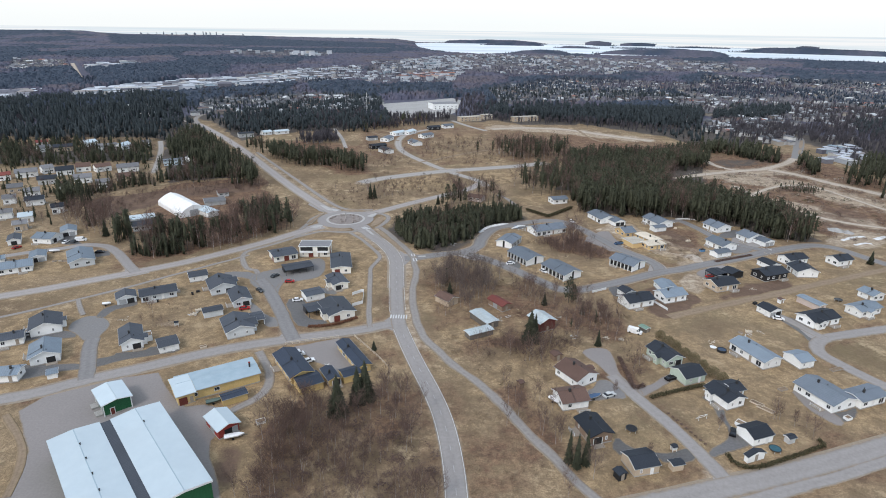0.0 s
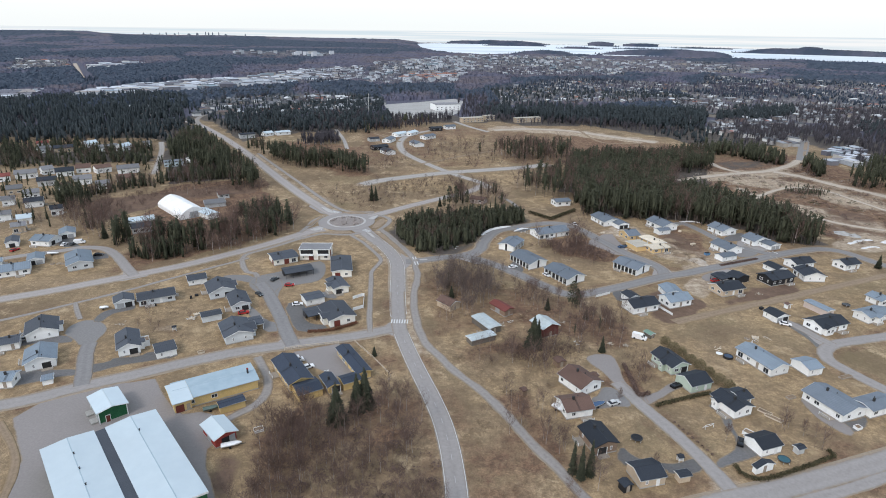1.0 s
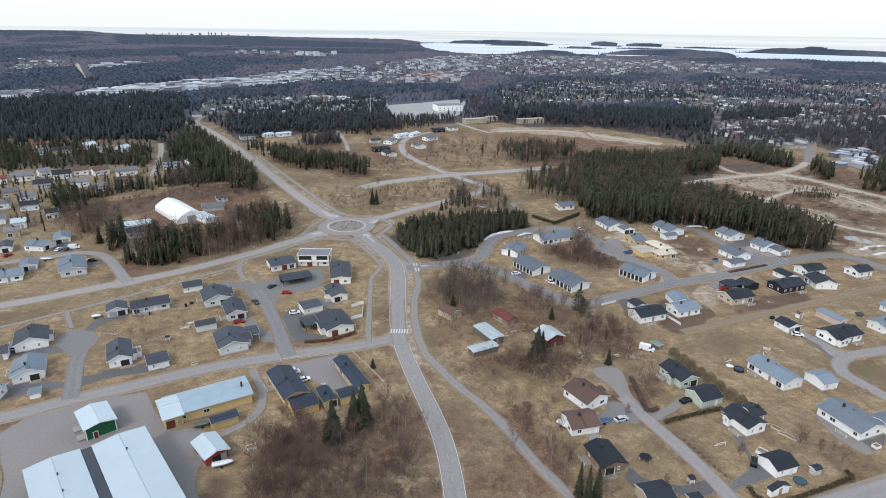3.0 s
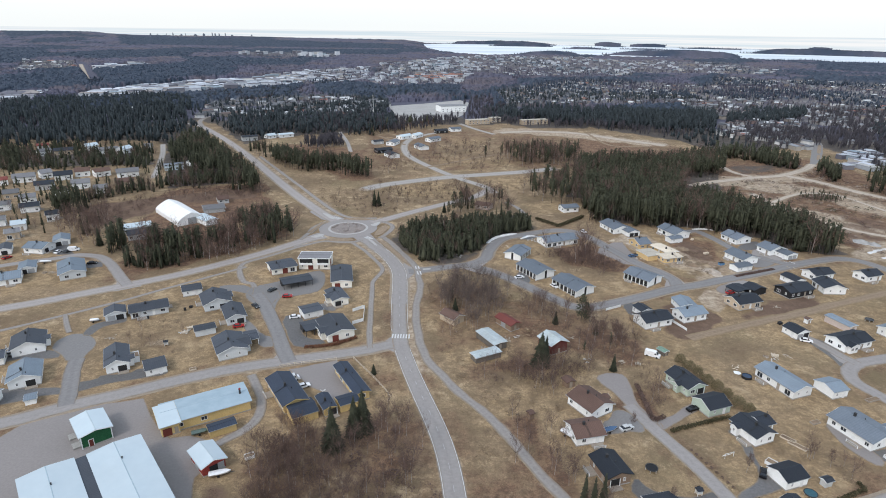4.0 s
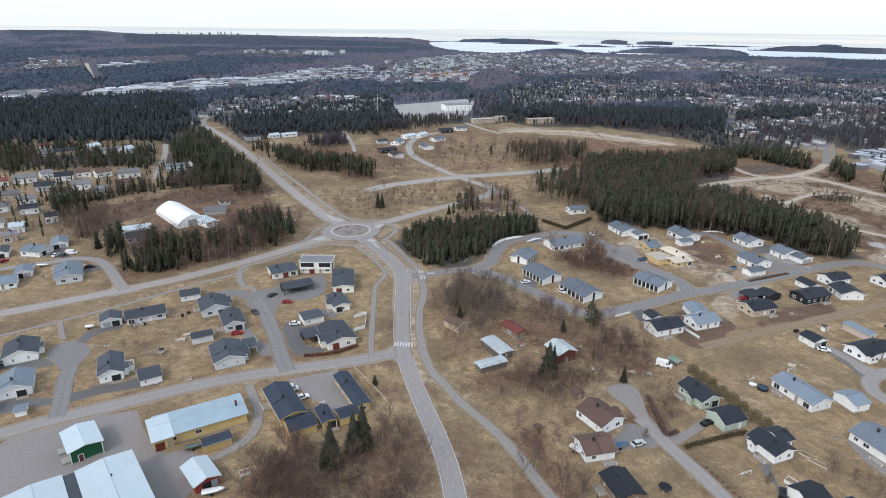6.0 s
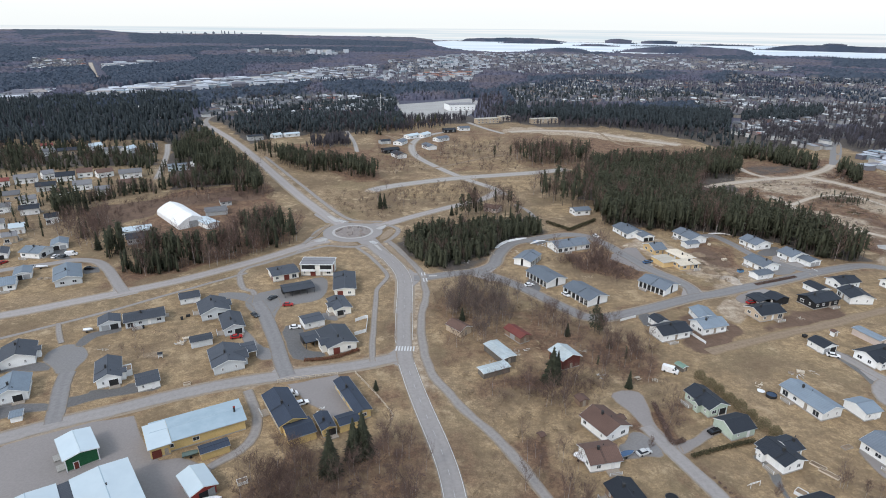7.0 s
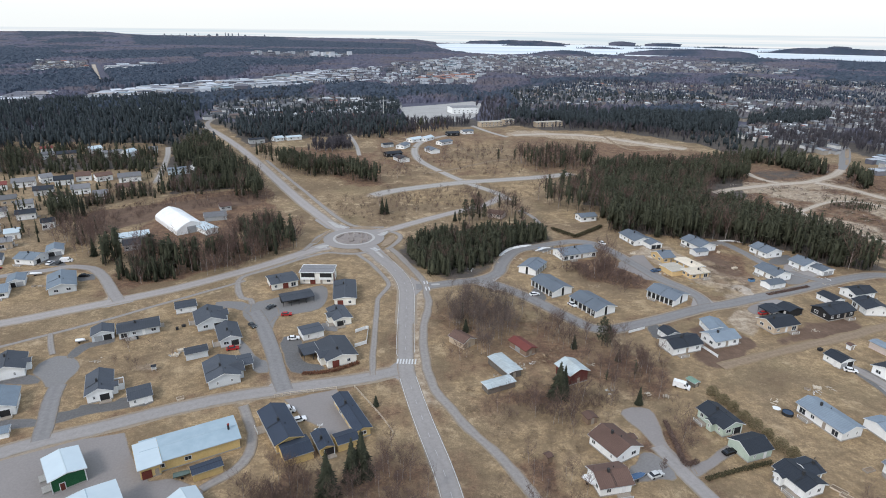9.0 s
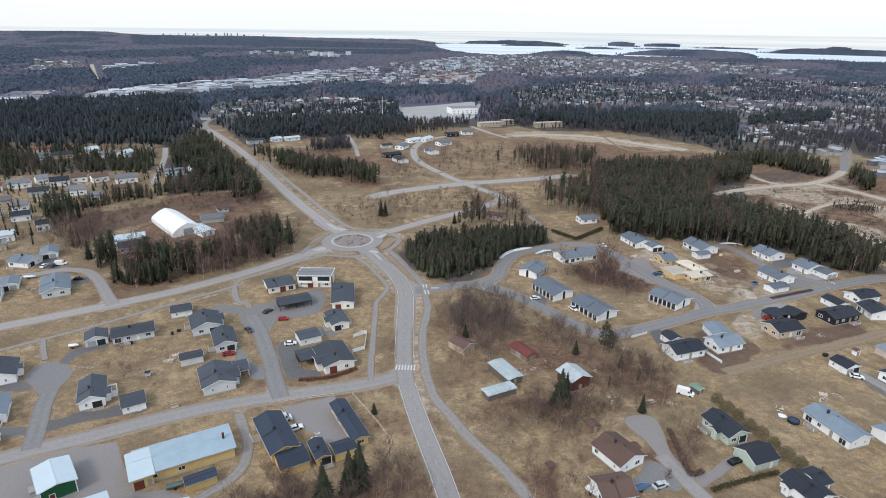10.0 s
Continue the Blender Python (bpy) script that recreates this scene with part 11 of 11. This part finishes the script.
BELTS.append(([(715.5, 1249.5), (816.3, 1115.3), (774.8, 963.8), (654.6, 885.7), (628.9, 1057.4)], 260))
BELTS.append(([(520.8, 766.2), (591.8, 796.6), (560.1, 684.7), (499.3, 605.7), (467.1, 663.0)], 160))
BELTS.append(([(149.1, 1380.0), (364.0, 1479.0), (485.6, 1433.5), (325.5, 1268.4), (137.4, 1266.6)], 380))
BELTS.append(([(374.4, 835.5), (444.8, 916.0), (539.4, 939.3), (491.7, 846.5), (414.4, 786.1), (354.1, 780.8)], 420))
BELTS.append(([(301.5, 1171.5), (450.4, 1191.2), (423.2, 1000.9), (351.6, 1025.3), (258.7, 998.3)], 260))
BELTS.append(([(549.0, 1443.6), (692.1, 1646.5), (739.9, 1411.9), (696.4, 1321.6), (518.6, 1296.1)], 320))
BELTS.append(([(890.9, 1566.7), (1196.9, 1655.5), (1227.0, 1551.5), (932.2, 1168.4), (827.9, 1340.4), (776.6, 1360.1)], 420))
BELTS.append(([(914.0, 2464.1), (1217.3, 2635.9), (1181.9, 2367.2), (900.6, 2156.3)], 240))
BELTS.append(([(1408.6, 2422.5), (1531.0, 2336.7), (1532.5, 2046.4), (1321.7, 1759.0), (1115.1, 1908.6)], 300))
BELTS.append(([(-2175.1, 4060.7), (-1382.8, 4211.8), (-297.3, 3931.6), (-251.4, 3321.1), (-1098.2, 3337.3), (-1717.2, 3253.0)], 500))


def canopy_material():
    """The roof of the far woods: dark conifers and paler leafless crowns, tree by tree, tinted with blue haze."""
    m, nt, b = nodes_of("far_canopy", 0.95, 0.0, 0.1)
    g = nt.nodes.new("ShaderNodeNewGeometry")
    pos = g.outputs["Position"]
    at = nt.nodes.new("ShaderNodeVertexColor")
    at.layer_name = "kind"
    sep = nt.nodes.new("ShaderNodeSeparateColor")
    nt.links.new(at.outputs["Color"], sep.inputs["Color"])
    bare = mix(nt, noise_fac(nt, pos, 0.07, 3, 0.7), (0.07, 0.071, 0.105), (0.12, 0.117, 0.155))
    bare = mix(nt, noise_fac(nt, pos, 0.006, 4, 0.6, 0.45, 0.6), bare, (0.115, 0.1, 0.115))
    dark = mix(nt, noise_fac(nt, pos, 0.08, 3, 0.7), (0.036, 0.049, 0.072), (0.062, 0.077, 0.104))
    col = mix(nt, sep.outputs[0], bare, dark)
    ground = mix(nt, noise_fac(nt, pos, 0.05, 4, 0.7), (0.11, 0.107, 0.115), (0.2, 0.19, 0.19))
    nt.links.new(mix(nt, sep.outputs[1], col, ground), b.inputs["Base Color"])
    return m


def canopy():
    """Far woods as one uneven sheet of crowns, low between the houses and absent over water and clearings."""
    r2 = np.random.RandomState(21)
    A, D = np.meshgrid(np.linspace(radians(-45), radians(45), 560), np.geomspace(930, 4700, 260))
    A = A + r2.uniform(-0.45, 0.45, A.shape) * radians(90) / 560
    D = D * (1 + r2.uniform(-0.45, 0.45, D.shape) * 0.0056)
    X, Y = D * np.sin(A), D * np.cos(A)
    kind = np.array([noise.noise((x * 0.0045, y * 0.0022, 1.5)) + 0.5 * noise.noise((x * 0.015, y * 0.008, 4.5)) for x, y in zip(X.ravel(), Y.ravel())]).reshape(X.shape)
    conifer = (kind + r2.normal(0, 0.1, X.shape) > np.where(X < 0.12 * Y, 0.2, 0.32)).astype(float)
    for poly, n in BELTS:
        conifer[inside(poly, X, Y)] = 1.0
    conifer[r2.rand(*X.shape) < 0.07] = 0.6
    H = (6.5 + 3.5 * conifer) * r2.uniform(0.35, 1.1, X.shape) * np.clip(1.6 - D / 3600, 0.35, 1.0)
    built = np.zeros(X.shape, bool)
    for poly in BUILT:
        built |= inside(poly, X, Y)
    low = built & (r2.rand(*X.shape) < 0.84)
    H = np.where(built, np.where(low, 0.25, 5.5 * r2.uniform(0.6, 1.2, X.shape)), H)
    for poly in OPEN:
        H[inside(poly, X, Y)] = -3.0
    H[0] = -3.0
    Z = H + np.maximum(hill_height(X, Y), 0)
    ny, nx = X.shape
    V = np.stack([X.ravel(), Y.ravel(), Z.ravel()], 1)
    idx = np.arange(nx * ny).reshape(ny, nx)
    F = np.stack([idx[:-1, :-1], idx[:-1, 1:], idx[1:, 1:], idx[1:, :-1]], -1).reshape(-1, 4)
    F = F[Z.ravel()[F].max(1) > -2.5]
    me = bpy.data.meshes.new("far_canopy")
    me.from_pydata(V.tolist(), [], F.tolist())
    ca = me.color_attributes.new("kind", "FLOAT_COLOR", "POINT")
    ca.data.foreach_set("color", np.stack([conifer.ravel(), low.ravel().astype(float), 0 * V[:, 0], 0 * V[:, 0] + 1], 1).ravel().astype(np.float32))
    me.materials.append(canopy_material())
    me.update()
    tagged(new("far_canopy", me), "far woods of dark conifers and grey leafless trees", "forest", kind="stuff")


canopy()
inb = np.zeros(len(P), bool)
for poly, n in BELTS:
    inb |= inside(poly, P[:, 0], P[:, 1])
GROVES = []
GROVES.append(([(357.7, 743.2), (428.8, 731.3), (524.7, 701.4), (420.4, 503.2), (413.9, 599.9), (375.8, 635.4), (321.0, 648.6)], 520))
GROVES.append(([(544.1, 939.8), (654.5, 885.7), (572.7, 701.2), (485.0, 710.5), (461.4, 790.2)], 420))
GROVES.append(([(21.1, 955.9), (63.2, 1089.2), (84.6, 926.3), (58.7, 800.5), (24.7, 797.3)], 160))
GROVES.append(([(161.3, 1817.6), (427.7, 1681.4), (346.2, 1351.8), (113.6, 1263.1)], 420))
GROVES.append(([(-92.4, 770.9), (-16.2, 777.9), (12.9, 760.4), (-14.8, 712.0), (-77.1, 666.1)], 190))
GROVES.append(([(562.0, 1328.6), (760.3, 1330.6), (607.8, 1054.8), (467.7, 1073.6)], 380))
GROVES.append(([(-1055.5, 1984.7), (-519.8, 2165.8), (-379.7, 1704.5), (-504.6, 1432.7), (-836.3, 1564.4)], 500))
GROVES.append(([(-431.3, 1074.2), (-311.8, 1110.6), (-277.7, 952.6), (-360.4, 913.3)], 240))
GROVES.append(([(-172.9, 773.7), (-108.6, 812.1), (-91.9, 736.9), (-114.6, 663.2)], 110))
GROVES.append(([(28.3, 792.3), (166.6, 774.1), (283.6, 663.8), (281.1, 642.2), (150.0, 725.8), (33.7, 743.2)], 160))
GROVES.append(([(362.3, 1531.2), (568.9, 1479.1), (508.9, 1198.9), (301.5, 1171.4)], 300))
con = kn > np.where(P[:, 0] < 0.12 * P[:, 1], 0.16, 0.3)
P, con = P[~inb], con[~inb]
extra = np.concatenate([fill(poly, n, 70 + k, 1.0) for k, (poly, n) in enumerate(BELTS)])
grove = np.concatenate([fill(poly, n, 170 + k, 1.0) for k, (poly, n) in enumerate(GROVES)])
P, con = np.concatenate([P, extra, grove]), np.concatenate([con, np.ones(len(extra), bool), np.zeros(len(grove), bool)])
grow = np.clip(np.hypot(P[:, 0], P[:, 1]) / 1200, 1.1, 2.3)
hh = rs.uniform(8, 12.5, len(P)) * np.clip(1.25 - np.hypot(P[:, 0], P[:, 1]) / 4000, 0.6, 1.0)
pc, pb = P[con], P[~con]
P = np.column_stack([P, np.maximum(hill_height(P[:, 0], P[:, 1]), 0)])
pc, pb = P[con], P[~con]
rad = np.hypot(P[:, 0], P[:, 1])
# Past 1150 m bluer copies are used, haze carried by their colour.
for near, needle, twig in ((True, M_HAZEPINE, M_MIDTWIG), (False, M_FARNEEDLE, M_FARTWIG)):
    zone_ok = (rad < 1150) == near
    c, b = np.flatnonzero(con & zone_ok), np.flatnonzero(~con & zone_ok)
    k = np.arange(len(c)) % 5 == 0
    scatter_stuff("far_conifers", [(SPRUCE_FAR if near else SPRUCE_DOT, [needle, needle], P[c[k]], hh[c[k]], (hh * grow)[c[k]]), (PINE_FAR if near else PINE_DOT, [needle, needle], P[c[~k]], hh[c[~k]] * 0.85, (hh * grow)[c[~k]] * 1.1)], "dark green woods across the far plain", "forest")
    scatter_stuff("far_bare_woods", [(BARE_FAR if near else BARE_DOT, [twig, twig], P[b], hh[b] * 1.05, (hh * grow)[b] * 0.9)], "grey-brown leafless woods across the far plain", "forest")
IT = np.array(ISLE_TREES)
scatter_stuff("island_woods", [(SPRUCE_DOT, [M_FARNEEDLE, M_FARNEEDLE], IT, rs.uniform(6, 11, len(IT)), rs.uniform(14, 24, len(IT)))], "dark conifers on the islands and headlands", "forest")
